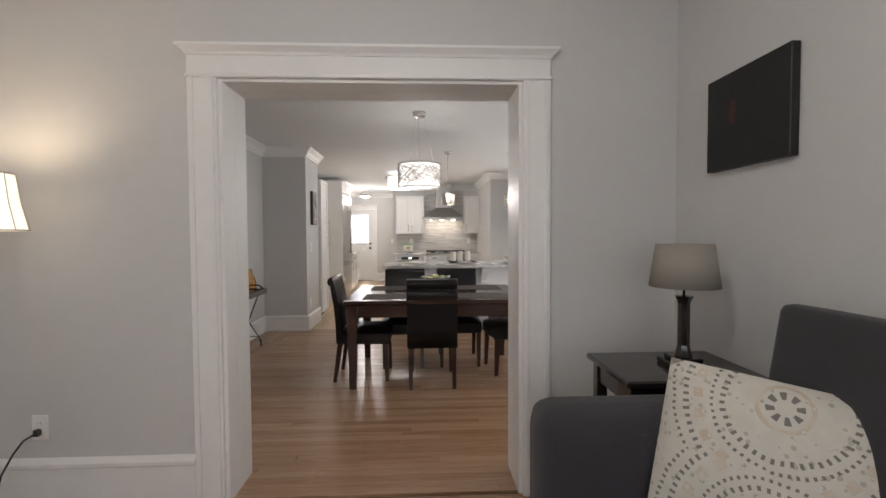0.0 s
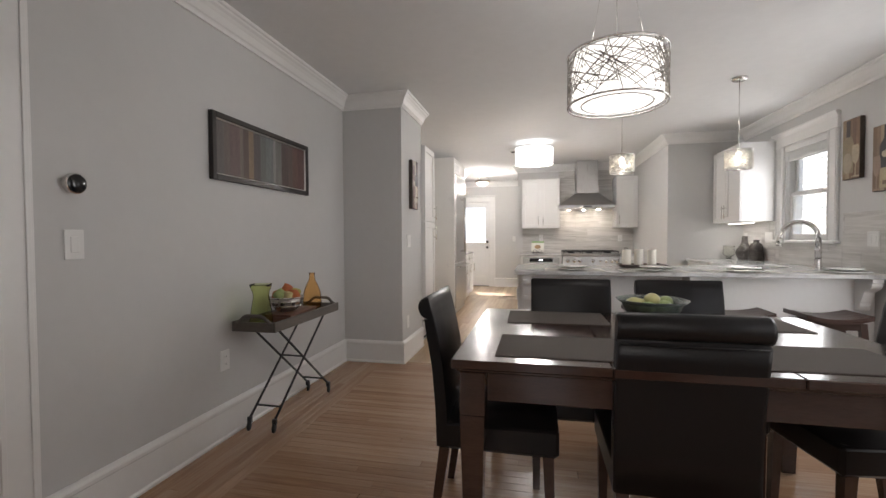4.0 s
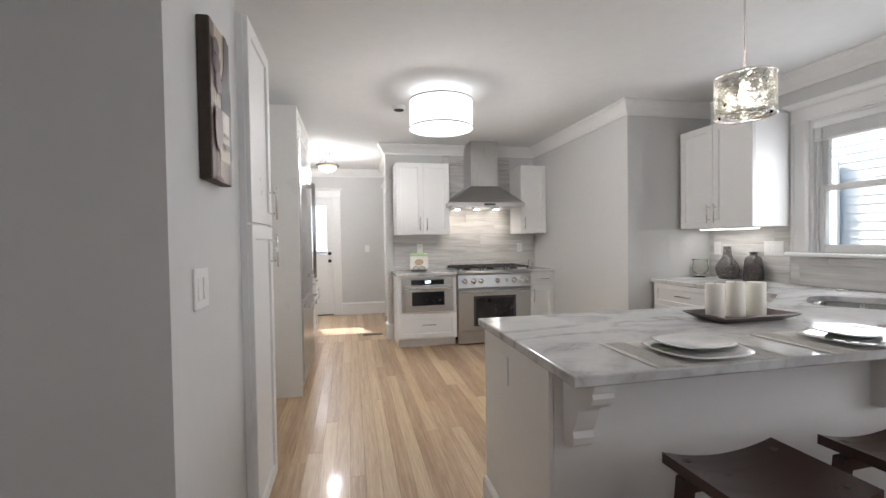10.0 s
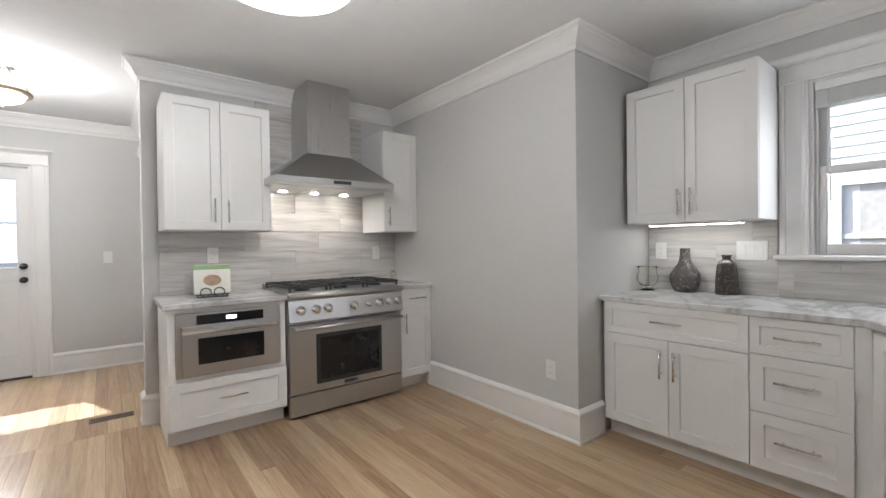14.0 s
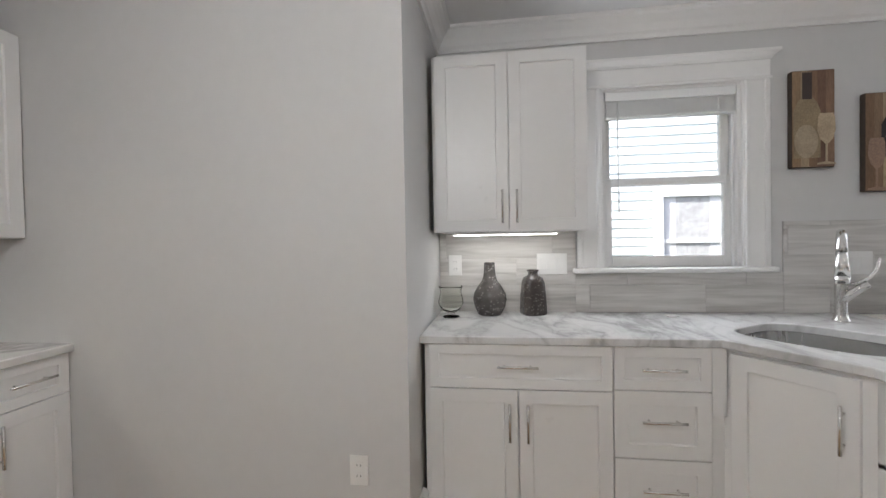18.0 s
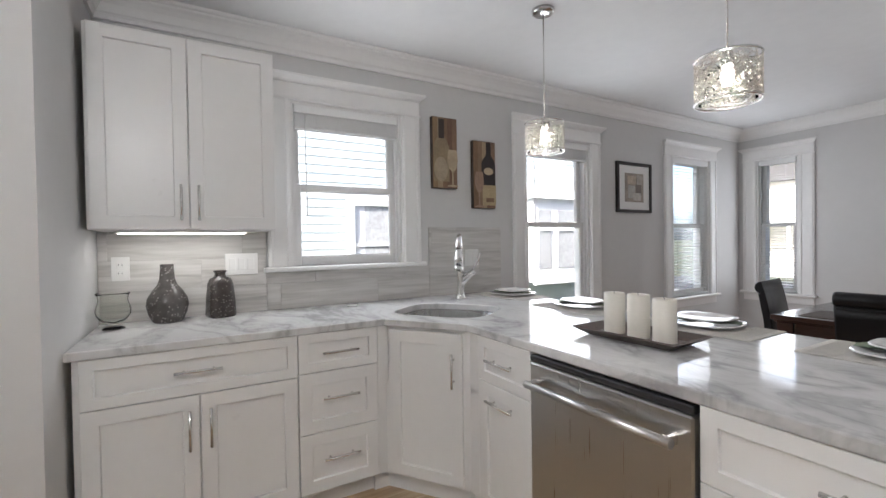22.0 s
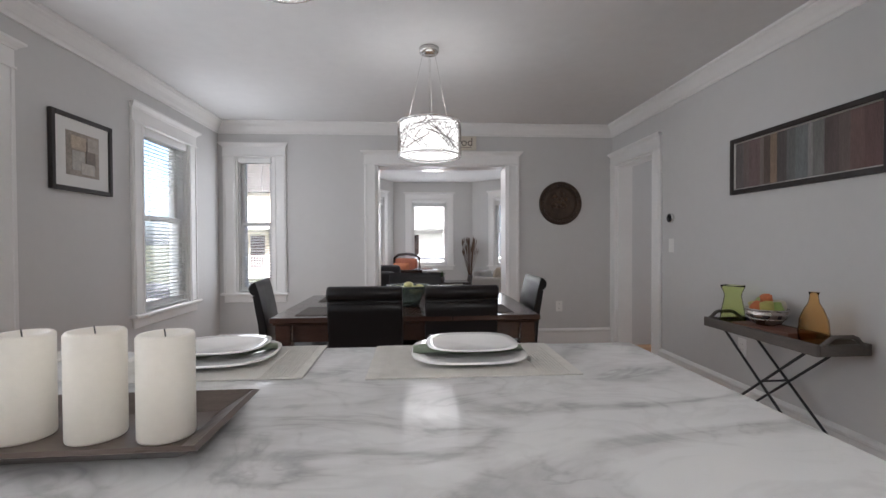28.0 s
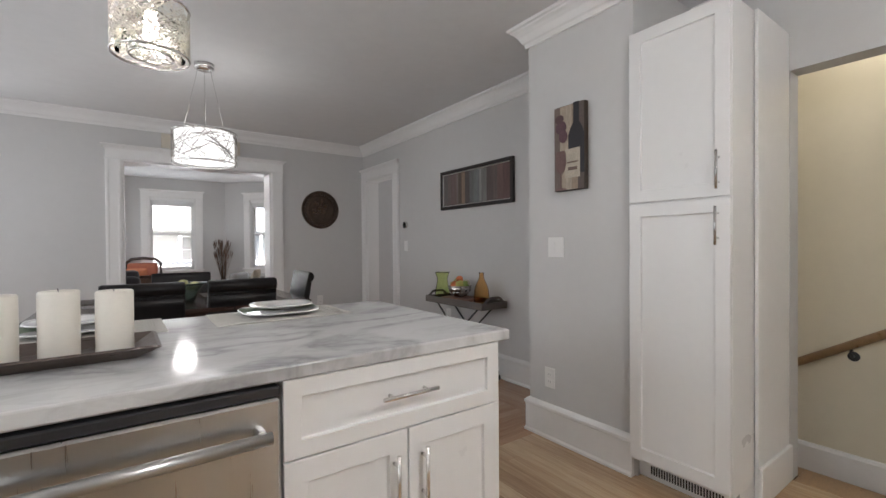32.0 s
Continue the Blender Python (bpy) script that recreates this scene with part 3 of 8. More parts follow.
def window(name, label, m, hole, wall=TH, blind="up", meet=None, day=3.2):
    """A double-hung sash window in a cased opening. Local x along the wall, y into the room."""
    a0, a1, z0, z1 = hole
    t = casing(name, label, m, a0, a1, z0, z1, sill=True, jamb=wall)
    tagged(t, category="window", kind="structure")
    g = Geo().box(a0 - 0.16, -0.03, z0 - 0.028, a1 + 0.16, 0.055, z0, 0.006)
    part("window_sill", g, M["trim"], t)
    if z0 < 1.0:
        g = Geo().box(a0 - 0.13, 0, z0 - 0.105, a1 + 0.13, 0.018, z0 - 0.028, 0.004)
        part("apron", g, M["trim"], t)
    if day:
        d = bpy.data.lights.new("window_daylight", "AREA")
        d.shape, d.size, d.size_y, d.energy, d.color = "RECTANGLE", a1 - a0 - 0.06, z1 - z0 - (0.2 if blind == "up" else 0.06), day, (1.0, 0.99, 0.975)
        new("window_daylight", d).matrix_basis = m @ pose((a0 + a1) / 2, 0.02, (z0 + z1 - (0.15 if blind == "up" else 0)) / 2, 90)
    mid = meet or (z0 + z1) / 2
    s = 0.045
    x0, x1 = a0 + 0.02, a1 - 0.02
    for nm, y, lo, hi in (("upper_sash", -0.115, mid - 0.02, z1 - 0.02), ("lower_sash", -0.075, z0, mid + 0.02)):
        g = Geo()
        g.box(x0, y, lo, x0 + s, y + 0.035, hi, 0.004)
        g.box(x1 - s, y, lo, x1, y + 0.035, hi, 0.004)
        g.box(x0 + s, y, lo, x1 - s, y + 0.035, lo + (0.06 if nm == "lower_sash" else 0.038), 0.004)
        g.box(x0 + s, y, hi - 0.04, x1 - s, y + 0.035, hi, 0.004)
        sash = part(nm, g, M["trim"], t)
        gp = Geo().box(x0 + s - 0.004, y + 0.014, lo + 0.03, x1 - s + 0.004, y + 0.018, hi - 0.03)
        pane = part("pane", gp, M["glass"], sash)
        pane.visible_shadow = False
    g = Geo()
    for xx in (x0 - 0.001, x1 - 0.012):
        g.box(xx, -0.038, z0, xx + 0.013, -0.02, z1 - 0.02, 0.002)
    part("sash_stop", g, M["trim"], t)
    if blind:
        b = part("blind", Geo().box(a0 + 0.024, -0.034, z1 - 0.07, a1 - 0.024, 0.012, z1 - 0.02, 0.004), M["blind_up"], t)
        g = Geo()
        if blind == "up":
            for i in range(13):
                z = z1 - 0.074 - i * 0.0058
                g.box(a0 + 0.028, -0.028, z - 0.004, a1 - 0.028, 0.006, z, 0.001)
            g.box(a0 + 0.026, -0.03, z1 - 0.165, a1 - 0.026, 0.008, z1 - 0.150, 0.003)
        else:
            n = int((z1 - z0 - 0.12) / 0.030)
            for i in range(n):
                z = z1 - 0.09 - i * 0.030
                g.box(a0 + 0.028, -0.014, -0.0008, a1 - 0.028, 0.014, 0.0008, 0, Matrix.Translation((0, -0.012, z)) @ pose(0, 0, 0, -9))
            g.box(a0 + 0.026, -0.026, z0 + 0.01, a1 - 0.026, 0.004, z0 + 0.028, 0.003)
            for xx in (a0 + 0.12, a1 - 0.12):
                g.box(xx, -0.014, z0 + 0.02, xx + 0.002, -0.012, z1 - 0.07)
        part("slats", g, M["blind_up" if blind == "up" else "blind"], b)
        if blind == "up":
            part("wand", Geo().cyl((a1 - 0.085, 0.012, z1 - 0.08), (a1 - 0.09, 0.014, z1 - 0.68), 0.004, 6), M["blind"], b)
            part("cord", Geo().cyl((a0 + 0.11, 0.010, z1 - 0.08), (a0 + 0.05, 0.012, z0 + 0.06), 0.0015, 5), M["blind"], b)
    return t


EAST = pose(XE, 0, 0, 0, 0, 90)
window("window_1", "white double-hung window with a raised blind above the sink counter", EAST, W1, meet=1.60, day=1.6)
window("window_2", "white double-hung window with a raised blind", EAST, W2, meet=1.39, day=2.7)
window("window_3", "white double-hung window with lowered slatted blinds", EAST, W3, blind="down", meet=1.39, day=1.7)
window("window_4", "narrow white window with lowered blinds beside the corner", pose(0, YS, 0), W4, blind="down", wall=0.26, meet=1.39, day=1.0)
window("window_5", "bay window with a raised blind", pose(0, BAYY, 0), LW1, meet=1.41, day=1.8)
window("window_6", "angled bay window with a raised blind", bay_w, (0.95, 1.55, 0.70, 2.12), meet=1.41, day=1.4)
window("window_7", "angled bay window with a raised blind", bay_e, (0.42, 1.05, 0.70, 2.12), meet=1.41, day=1.4)
# never in view: this window is added so its lamp brightens the hall
window("window_8", "unseen window in white trim, added to light the hall", pose(-4.4, 0, 0, 0, 0, -90), (-3.9, -3.2, 0.9, 2.0), blind="", day=5.0)
casing("opening_dining", "wide white cased opening, dining room side", pose(0, YS, 0), *OPEN[:2], 0.0, OPEN[3], w=0.135, jamb=0.13, cap=0.035)
casing("opening_living", "wide white cased opening, living room side", pose(0, 3.05, 0, 0, 0, 180), -OPEN[1], -OPEN[0], 0.0, OPEN[3], w=0.135, jamb=0.13, cap=0.035)
casing("doorway_hall", "white cased doorway to the hall", pose(XW, 0, 0, 0, 0, -90), -HALL[1], -HALL[0], 0.0, HALL[3], w=0.135)
casing("doorway_entry", "white cased doorway in the back entry", pose(-0.12, 0, 0, 0, 0, 90), 12.2, 12.95, 0.0, 2.03, w=0.11, jamb=0.14)
casing("doorway_back", "white casing round the back door", pose(0, 13.35, 0, 0, 0, 180), -BDOOR[1], -BDOOR[0], 0.0, BDOOR[3], w=0.13)

# ---- kitchen cabinets ----
FACE_W, FACE_N, FACE_S, FACE_E = -90, 180, 0, 90


def shaker(g, x0, z0, x1, z1, rail=0.057, y=0.0):
    """A framed front: a flat panel held in proud stiles and rails, facing -y."""
    c, f = 0.002, y - 0.019
    loops = [(0, y), (0, f + c), (c, f), (rail - 0.001, f), (rail, f + 0.001), (rail + 0.001, f + 0.010), (rail + 0.003, f + 0.0115)]
    vs = [(px, d, pz) for i, d in loops for px, pz in ((x0 + i, z0 + i), (x1 - i, z0 + i), (x1 - i, z1 - i), (x0 + i, z1 - i))]
    fs = [(4 * k + j, 4 * k + (j + 1) % 4, 4 * k + 4 + (j + 1) % 4, 4 * k + 4 + j) for k in range(len(loops) - 1) for j in range(4)]
    n = 4 * len(loops) - 4
    g.add(vs, fs + [(3, 2, 1, 0), (n, n + 1, n + 2, n + 3)])


def bar_handle(x, z, length, upright, y=-0.019):
    g = Geo()
    h = length / 2
    if upright:
        g.cyl((x, y - 0.028, z - h), (x, y - 0.028, z + h), 0.0058, 10)
        for s in (-0.32, 0.32):
            g.cyl((x, y, z + s * length), (x, y - 0.028, z + s * length), 0.0045, 8)
    else:
        g.cyl((x - h, y - 0.028, z), (x + h, y - 0.028, z), 0.0058, 10)
        for s in (-0.32, 0.32):
            g.cyl((x + s * length, y, z), (x + s * length, y - 0.028, z), 0.0045, 8)
    return g


def cabinet(name, label, m, w, d, z0, z1, fronts, toe=0.0, side=True, group=""):
    """A cabinet with its front at local y = 0, facing -y. fronts: (kind, x0, z0, x1, z1, handle x, handle z, upright)."""
    t = thing(name, label, "cabinet", m, group)
    g = Geo().box(0, 0.001, z0 + toe, w, d, z1, 0.001)
    if toe:
        g.box(0, 0.07, z0, w, d, z0 + toe)
    part("body", g, M["cab"], t)
    for kind, a, b, c, e, hx, hz, up in fronts:
        g = Geo()
        shaker(g, a + 0.002, b + 0.002, c - 0.002, e - 0.002, 0.057 if kind == "door" or e - b > 0.2 else 0.042)
        f = part(kind, g, M["cab"], t)
        if hx is not None:
            part("handle", bar_handle(hx, hz, 0.16 if up else 0.17, up), M["chrome"], f, "brushed nickel bar handle")
    return t


CT, CB = 0.88, 0.845
cabinet("base_cabinet", "white shaker base cabinet with a drawer over two doors", pose(2.03, 9.222, 0, 0, 0, FACE_W), 0.787, 0.63, 0, CB,
        [("drawer", 0.02, 0.655, 0.787, CB, 0.40, 0.755, False), ("door", 0.02, 0.11, 0.402, 0.655, 0.365, 0.52, True), ("door", 0.402, 0.11, 0.787, 0.655, 0.44, 0.52, True)], toe=0.1)
cabinet("drawer_cabinet", "white base cabinet with three shaker drawers", pose(2.03, 8.435, 0, 0, 0, FACE_W), 0.378, 0.63, 0, CB,
        [("drawer", 0, 0.665, 0.378, CB, 0.19, 0.755, False), ("drawer", 0, 0.385, 0.378, 0.665, 0.19, 0.545, False), ("drawer", 0, 0.11, 0.378, 0.385, 0.19, 0.265, False)], toe=0.1)
# diagonal sink cabinet
DG0, DG1 = Vector((2.03, 8.005, 0)), Vector((1.665, 7.74, 0))
dgl = (DG1 - DG0).length
dga = math.degrees(math.atan2(DG1.y - DG0.y, DG1.x - DG0.x))
t = thing("sink_cabinet", "white diagonal corner sink cabinet with one shaker door", "cabinet")
part("body", Geo().prism([(2.03, 8.057), (2.03, 8.005), (1.665, 7.74), (1.602, 7.74), (1.602, 7.07), (2.64, 7.07), (2.64, 8.057)], 0.1, 0.58), M["cab"], t)
part("toe_kick", Geo().prism([(2.08, 8.057), (2.08, 7.98), (1.70, 7.70), (1.602, 7.69), (1.602, 7.07), (2.64, 7.07), (2.64, 8.057)], 0.0, 0.1), M["cab"], t)
g = Geo()
g.box(0.0, 0, 0.57, dgl, 0.018, CB)
g.box(0.0, 0, 0.57, 0.018, 0.04, CB)
part("apron", g, M["cab"], t, m=pose(*DG0, 0, 0, dga))
part("filler", Geo().box(1.602, 7.722, 0.57, 1.667, 7.74, CB), M["cab"], t)
part("filler", Geo().box(2.012, 8.003, 0.57, 2.03, 8.057, CB), M["cab"], t)
g = Geo()
shaker(g, 0.035, 0.112, dgl - 0.035, 0.828)
d = part("door", g, M["cab"], t, m=pose(*DG0, 0, 0, dga))
part("handle", bar_handle(dgl - 0.075, 0.66, 0.16, True), M["chrome"], d, "brushed nickel bar handle")
cabinet("base_cabinet", "narrow white base cabinet with a drawer over a door", pose(1.602, 7.74, 0, 0, 0, FACE_N), 0.372, 0.62, 0, CB,
        [("drawer", 0.03, 0.655, 0.372, CB, 0.20, 0.755, False), ("door", 0.03, 0.11, 0.372, 0.655, 0.20, 0.585, False)], toe=0.1)
cabinet("base_cabinet", "white shaker end cabinet of the peninsula", pose(0.618, 7.74, 0, 0, 0, FACE_N), 0.668, 0.62, 0, CB,
        [("drawer", 0, 0.655, 0.665, CB, 0.33, 0.755, False), ("door", 0, 0.11, 0.333, 0.655, 0.288, 0.52, True), ("door", 0.333, 0.11, 0.665, 0.655, 0.378, 0.52, True)], toe=0.1)

# dishwasher
t = thing("dishwasher", "stainless steel dishwasher with a round bar handle under the counter", "dishwasher", pose(1.229, 7.74, 0, 0, 0, FACE_N))
part("body", Geo().box(0.004, 0.02, 0.1, 0.606, 0.6, 0.838), M["black"], t)
part("door", Geo().box(0.006, -0.03, 0.12, 0.604, 0.02, 0.812, 0.006), M["steel_v"], t, "brushed stainless door")
part("control_strip", Geo().box(0.006, -0.028, 0.815, 0.604, 0.02, 0.838, 0.003), M["black"], t, "black top control strip")
part("kick_plate", Geo().box(0.006, 0.05, 0.0, 0.604, 0.08, 0.1), M["black"], t)
g = Geo().cyl((0.035, -0.075, 0.745), (0.575, -0.075, 0.745), 0.0135, 16)
part("handle", g, M["steel"], t, "stainless tube handle")
for x in (0.05, 0.545):
    part("handle_mount", Geo().box(x, -0.078, 0.728, x + 0.022, -0.028, 0.762, 0.005), M["chrome"], t)

# peninsula body behind the cabinets, with its end panel and corbels
t = thing("peninsula", "white panelled back and end of the kitchen peninsula", "kitchen island")
g = Geo().box(-0.05, 7.055, 0, 2.66, 7.115, CB)
part("back_panel", g, M["trim"], t)
g = Geo().box(-0.068, 7.055, 0, -0.051, 7.74, CB, 0.001)
part("end_panel", g, M["trim"], t)
g = Geo().sweep([(0, 0), (0.018, 0), (0.018, 0.105), (0.010, 0.118), (0, 0.12)], (-0.068, 7.74), (-0.068, 7.055), (-1, 0), 0, 1)
g.sweep([(0, 0), (0.018, 0), (0.018, 0.105), (0.010, 0.118), (0, 0.12)], (-0.068, 7.055), (2.66, 7.055), (0, -1), -1, 0)
part("skirting", g, M["trim"], t)
COR = [(0, 0), (0.185, 0), (0.185, -0.028), (0.175, -0.036), (0.178, -0.050), (0.168, -0.070), (0.14, -0.090), (0.112, -0.100), (0.098, -0.116), (0.086, -0.150), (0.072, -0.180), (0.060, -0.195), (0.066, -0.215), (0.060, -0.238), (0.044, -0.252), (0.020, -0.256), (0, -0.256)]
for x in (0.02, 1.33, 2.56):
    g = Geo().prism([(a, b) for a, b in COR], -0.035, 0.035, pose(x, 7.055, CB, 90, 0, -90))
    part("corbel", g, M["trim"], t, "carved white scroll corbel")
part("outlet_plate", Geo().box(-0.074, 7.42, 0.66, -0.068, 7.50, 0.78, 0.002), M["plate_white"], t)

# ---- counters and sink ----
def inset(poly, d):
    n, out = len(poly), []
    for i in range(n):
        a, b, c = Vector(poly[i - 1]), Vector(poly[i]), Vector(poly[(i + 1) % n])
        e0, e1 = (b - a).normalized(), (c - b).normalized()
        n0, n1 = Vector((-e0.y, e0.x)), Vector((-e1.y, e1.x))
        k = n0 + n1
        out.append(tuple(b + k * (d / max(0.3, k.dot(n0)))))
    return out


def slab(name, poly, hole, z0, z1, mat, c=0.005):
    """A worktop with rounded-over edges and an optional hole."""
    bm = bmesh.new()
    loops = {}

    def ring(pts, z):
        return [bm.verts.new((x, y, z)) for x, y in pts]

    def edges(vs):
        return [bm.edges.get((vs[i - 1], vs[i])) or bm.edges.new((vs[i - 1], vs[i])) for i in range(len(vs))]

    outer = [ring(inset(poly, c), z0), ring(poly, z0 + c), ring(poly, z1 - c), ring(inset(poly, c * 0.35), z1 - c * 0.35), ring(inset(poly, c), z1)]
    inner = [ring(hole, z0), ring(hole, z1 - c), ring(inset(hole, -c), z1)] if hole else []
    for stack, flip in ((outer, False), (inner, True)):
        for lo, hi in zip(stack, stack[1:]):
            n = len(lo)
            for i in range(n):
                q = [lo[i], lo[(i + 1) % n], hi[(i + 1) % n], hi[i]]
                bm.faces.new(reversed(q) if flip else q)
    for k in (0, -1):
        es = edges(outer[k]) + (edges(inner[k]) if inner else [])
        bmesh.ops.triangle_fill(bm, edges=es, use_beauty=True)
    bmesh.ops.recalc_face_normals(bm, faces=bm.faces)
    me = bpy.data.meshes.new(name)
    bm.to_mesh(me)
    bm.free()
    me.materials.append(mat)
    return new(name, me)


SINKC, sa = Vector((2.075, 7.615)), math.radians(dga)
sink_hole = []
for i in range(28):
    a = 2 * math.pi * i / 28
    u = 0.27 * math.copysign(abs(math.cos(a)) ** 0.55, math.cos(a))
    v = 0.225 * math.copysign(abs(math.sin(a)) ** 0.55, math.sin(a))
    sink_hole.append((SINKC.x + u * math.cos(sa) - v * math.sin(sa), SINKC.y + u * math.sin(sa) + v * math.cos(sa)))
LCOUNTER = [(-0.092, 6.84), (2.662, 6.84), (2.662, 9.238), (2.00, 9.238), (2.00, 8.025), (1.645, 7.765), (-0.092, 7.765)]
tagged(slab("worktop", LCOUNTER, sink_hole, CB, CT, M["marble"]), "polished grey and white marble worktop with an angled sink corner", "counter")
tagged(slab("worktop", [(-0.195, 10.69), (0.526, 10.69), (0.526, 11.298), (-0.195, 11.298)], None, CB, CT, M["marble"]), "short marble worktop over the microwave drawer", "counter")
tagged(slab("worktop", [(1.458, 10.69), (1.773, 10.69), (1.773, 11.298), (1.458, 11.298)], None, CB, CT, M["marble"]), "narrow marble worktop beside the range", "counter")

t = thing("sink", "stainless steel undermount corner sink", "sink")
g = Geo()
rings = [[Vector((*p, 0)) for p in inset(sink_hole, d)] for d in (-0.012, 0.0, 0.006, 0.03)]
zs = (CB - 0.001, CB - 0.002, 0.70, 0.66)
n = len(sink_hole)
vs = [(p.x, p.y, z) for r, z in zip(rings, zs) for p in r]
fs = [(j * n + i, j * n + (i + 1) % n, (j + 1) * n + (i + 1) % n, (j + 1) * n + i) for j in range(3) for i in range(n)] + [tuple(3 * n + i for i in range(n))]
g.add(vs, fs, True)
part("basin", g, mk("sink_steel", (0.30, 0.295, 0.285), 0.22, metal=1.0, var=0.12, scale=8, stretch=(4, 4, 0.5)), t)
part("drain", Geo().lathe([(0.0, 0.664), (0.035, 0.664), (0.042, 0.661), (0.042, 0.658)], 18, pose(SINKC.x, SINKC.y, 0)), M["chrome"], t)
t = thing("kitchen_faucet", "brushed nickel pull-down faucet with a side lever", "faucet", pose(2.42, 7.315, CT, 0, 0, 146) @ Matrix.Diagonal((1.1, 1.1, 1.14, 1)))
g = Geo().lathe([(0.032, 0), (0.032, 0.006), (0.026, 0.012), (0.023, 0.03), (0.021, 0.09), (0.023, 0.13), (0.021, 0.16), (0.017, 0.19)], 20)
part("body", g, M["chrome"], t)
pts = [(0, 0, 0.18)] + [(0.115 - 0.115 * math.cos(a), 0, 0.235 + 0.125 * math.sin(a)) for a in [i * math.pi / 14 for i in range(0, 13)]]
part("spout", Geo().tube(pts, [0.019] + [0.0175] * 13, 12), M["chrome"], t)
e = Vector(pts[-1])
part("spray_head", Geo().cyl(e, e + Vector((0.018, 0, -0.09)), 0.0175, 14, 0.025).cyl(e + Vector((0.018, 0, -0.09)), e + Vector((0.0225, 0, -0.115)), 0.025, 14, 0.02), M["chrome"], t)
part("valve_boss", Geo().tube([(0, 0.0, 0.085), (0, 0.03, 0.115), (0, 0.06, 0.14), (0, 0.086, 0.158)], [0.021, 0.019, 0.0165, 0.015], 12), M["chrome"], t)
part("lever", Geo().tube([(0, 0.02, 0.15), (0, 0.055, 0.162), (0, 0.088, 0.185), (0, 0.108, 0.22), (0, 0.116, 0.262)], [0.008, 0.0075, 0.007, 0.006, 0.005], 10), M["chrome"], t)
single("soap_dish", Geo().lathe([(0.0, 0.0), (0.03, 0.0), (0.038, 0.008), (0.034, 0.008), (0.0, 0.004)], 18), M["porcelain"], "small white glazed dish by the sink", "dish", pose(2.52, 8.02, CT))

# ---- upper cabinets ----
cabinet("wall_cabinet", "white two-door shaker wall cabinet above the vases", pose(2.317, 9.217, 0, 0, 0, FACE_W), 0.747, 0.345, 1.33, 2.20,
        [("door", 0.012, 1.33, 0.375, 2.20, 0.343, 1.45, True), ("door", 0.375, 1.33, 0.747, 2.20, 0.412, 1.45, True)])
cabinet("wall_cabinet", "white two-door shaker wall cabinet beside the hood", pose(-0.155, 10.93, 0), 0.652, 0.368, 1.33, 2.195,
        [("door", 0, 1.33, 0.326, 2.195, 0.285, 1.46, True), ("door", 0.326, 1.33, 0.652, 2.195, 0.367, 1.46, True)])
cabinet("wall_cabinet", "narrow white single-door wall cabinet", pose(1.43, 10.93, 0), 0.343, 0.368, 1.33, 2.195, [("door", 0, 1.33, 0.343, 2.195, 0.045, 1.46, True)])
t = thing("under_cabinet_light", "lit slim strip lamp under the wall cabinet", "lamp", pose(2.45, 9.14, 1.33, 0, 0, FACE_W))
part("housing", Geo().box(0, -0.012, -0.012, 0.55, 0.062, -0.001, 0.002), M["plate_white"], t)
part("diffuser", Geo().box(0.01, -0.006, -0.017, 0.54, 0.056, -0.0115, 0.001), M["led"], t)
al = bpy.data.lights.new("strip_light", "AREA")
al.shape, al.size, al.size_y, al.energy, al.color = "RECTANGLE", 0.5, 0.05, 0.11, (1.0, 0.94, 0.84)
new("strip_light", al).matrix_basis = pose(2.48, 8.87, 1.308, 0, 0, 90)

# microwave drawer cabinet
t = cabinet("microwave_cabinet", "white base cabinet holding a built-in microwave drawer", pose(-0.17, 10.735, 0), 0.695, 0.56, 0, CB,
            [("drawer", 0, 0.11, 0.695, 0.395, 0.35, 0.27, False)], toe=0.1)
t = thing("microwave_oven", "built-in stainless microwave oven with a black glass window", "microwave", pose(-0.13, 10.735, 0))
part("frame", Geo().box(0, -0.02, 0.425, 0.615, 0.0, 0.815, 0.003), M["steel"], t)
part("door", Geo().box(0.03, -0.045, 0.43, 0.585, -0.021, 0.735, 0.004), M["steel"], t)
part("window", Geo().box(0.115, -0.048, 0.50, 0.50, -0.0455, 0.66, 0.001), M["black_glass"], t, "black glass")
part("control_panel", Geo().box(0.11, -0.040, 0.742, 0.50, -0.021, 0.80, 0.003), M["black_glass"], t, "black control panel")
part("display", Geo().box(0.275, -0.042, 0.765, 0.335, -0.0405, 0.783), mk("lit_display", (0.7, 0.8, 0.85), 0.4, var=0, emit=3.0), t, "lit clock display")
part("handle", Geo().box(0.03, -0.075, 0.69, 0.585, -0.060, 0.715, 0.005).box(0.05, -0.061, 0.695, 0.07, -0.044, 0.71).box(0.545, -0.061, 0.695, 0.565, -0.044, 0.71), M["chrome"], t)
cabinet("base_cabinet", "narrow white base cabinet with drawer and door beside the range", pose(1.46, 10.735, 0), 0.313, 0.56, 0, CB,
        [("drawer", 0, 0.675, 0.313, CB, 0.155, 0.765, False), ("door", 0, 0.11, 0.313, 0.675, 0.04, 0.56, True)], toe=0.1)

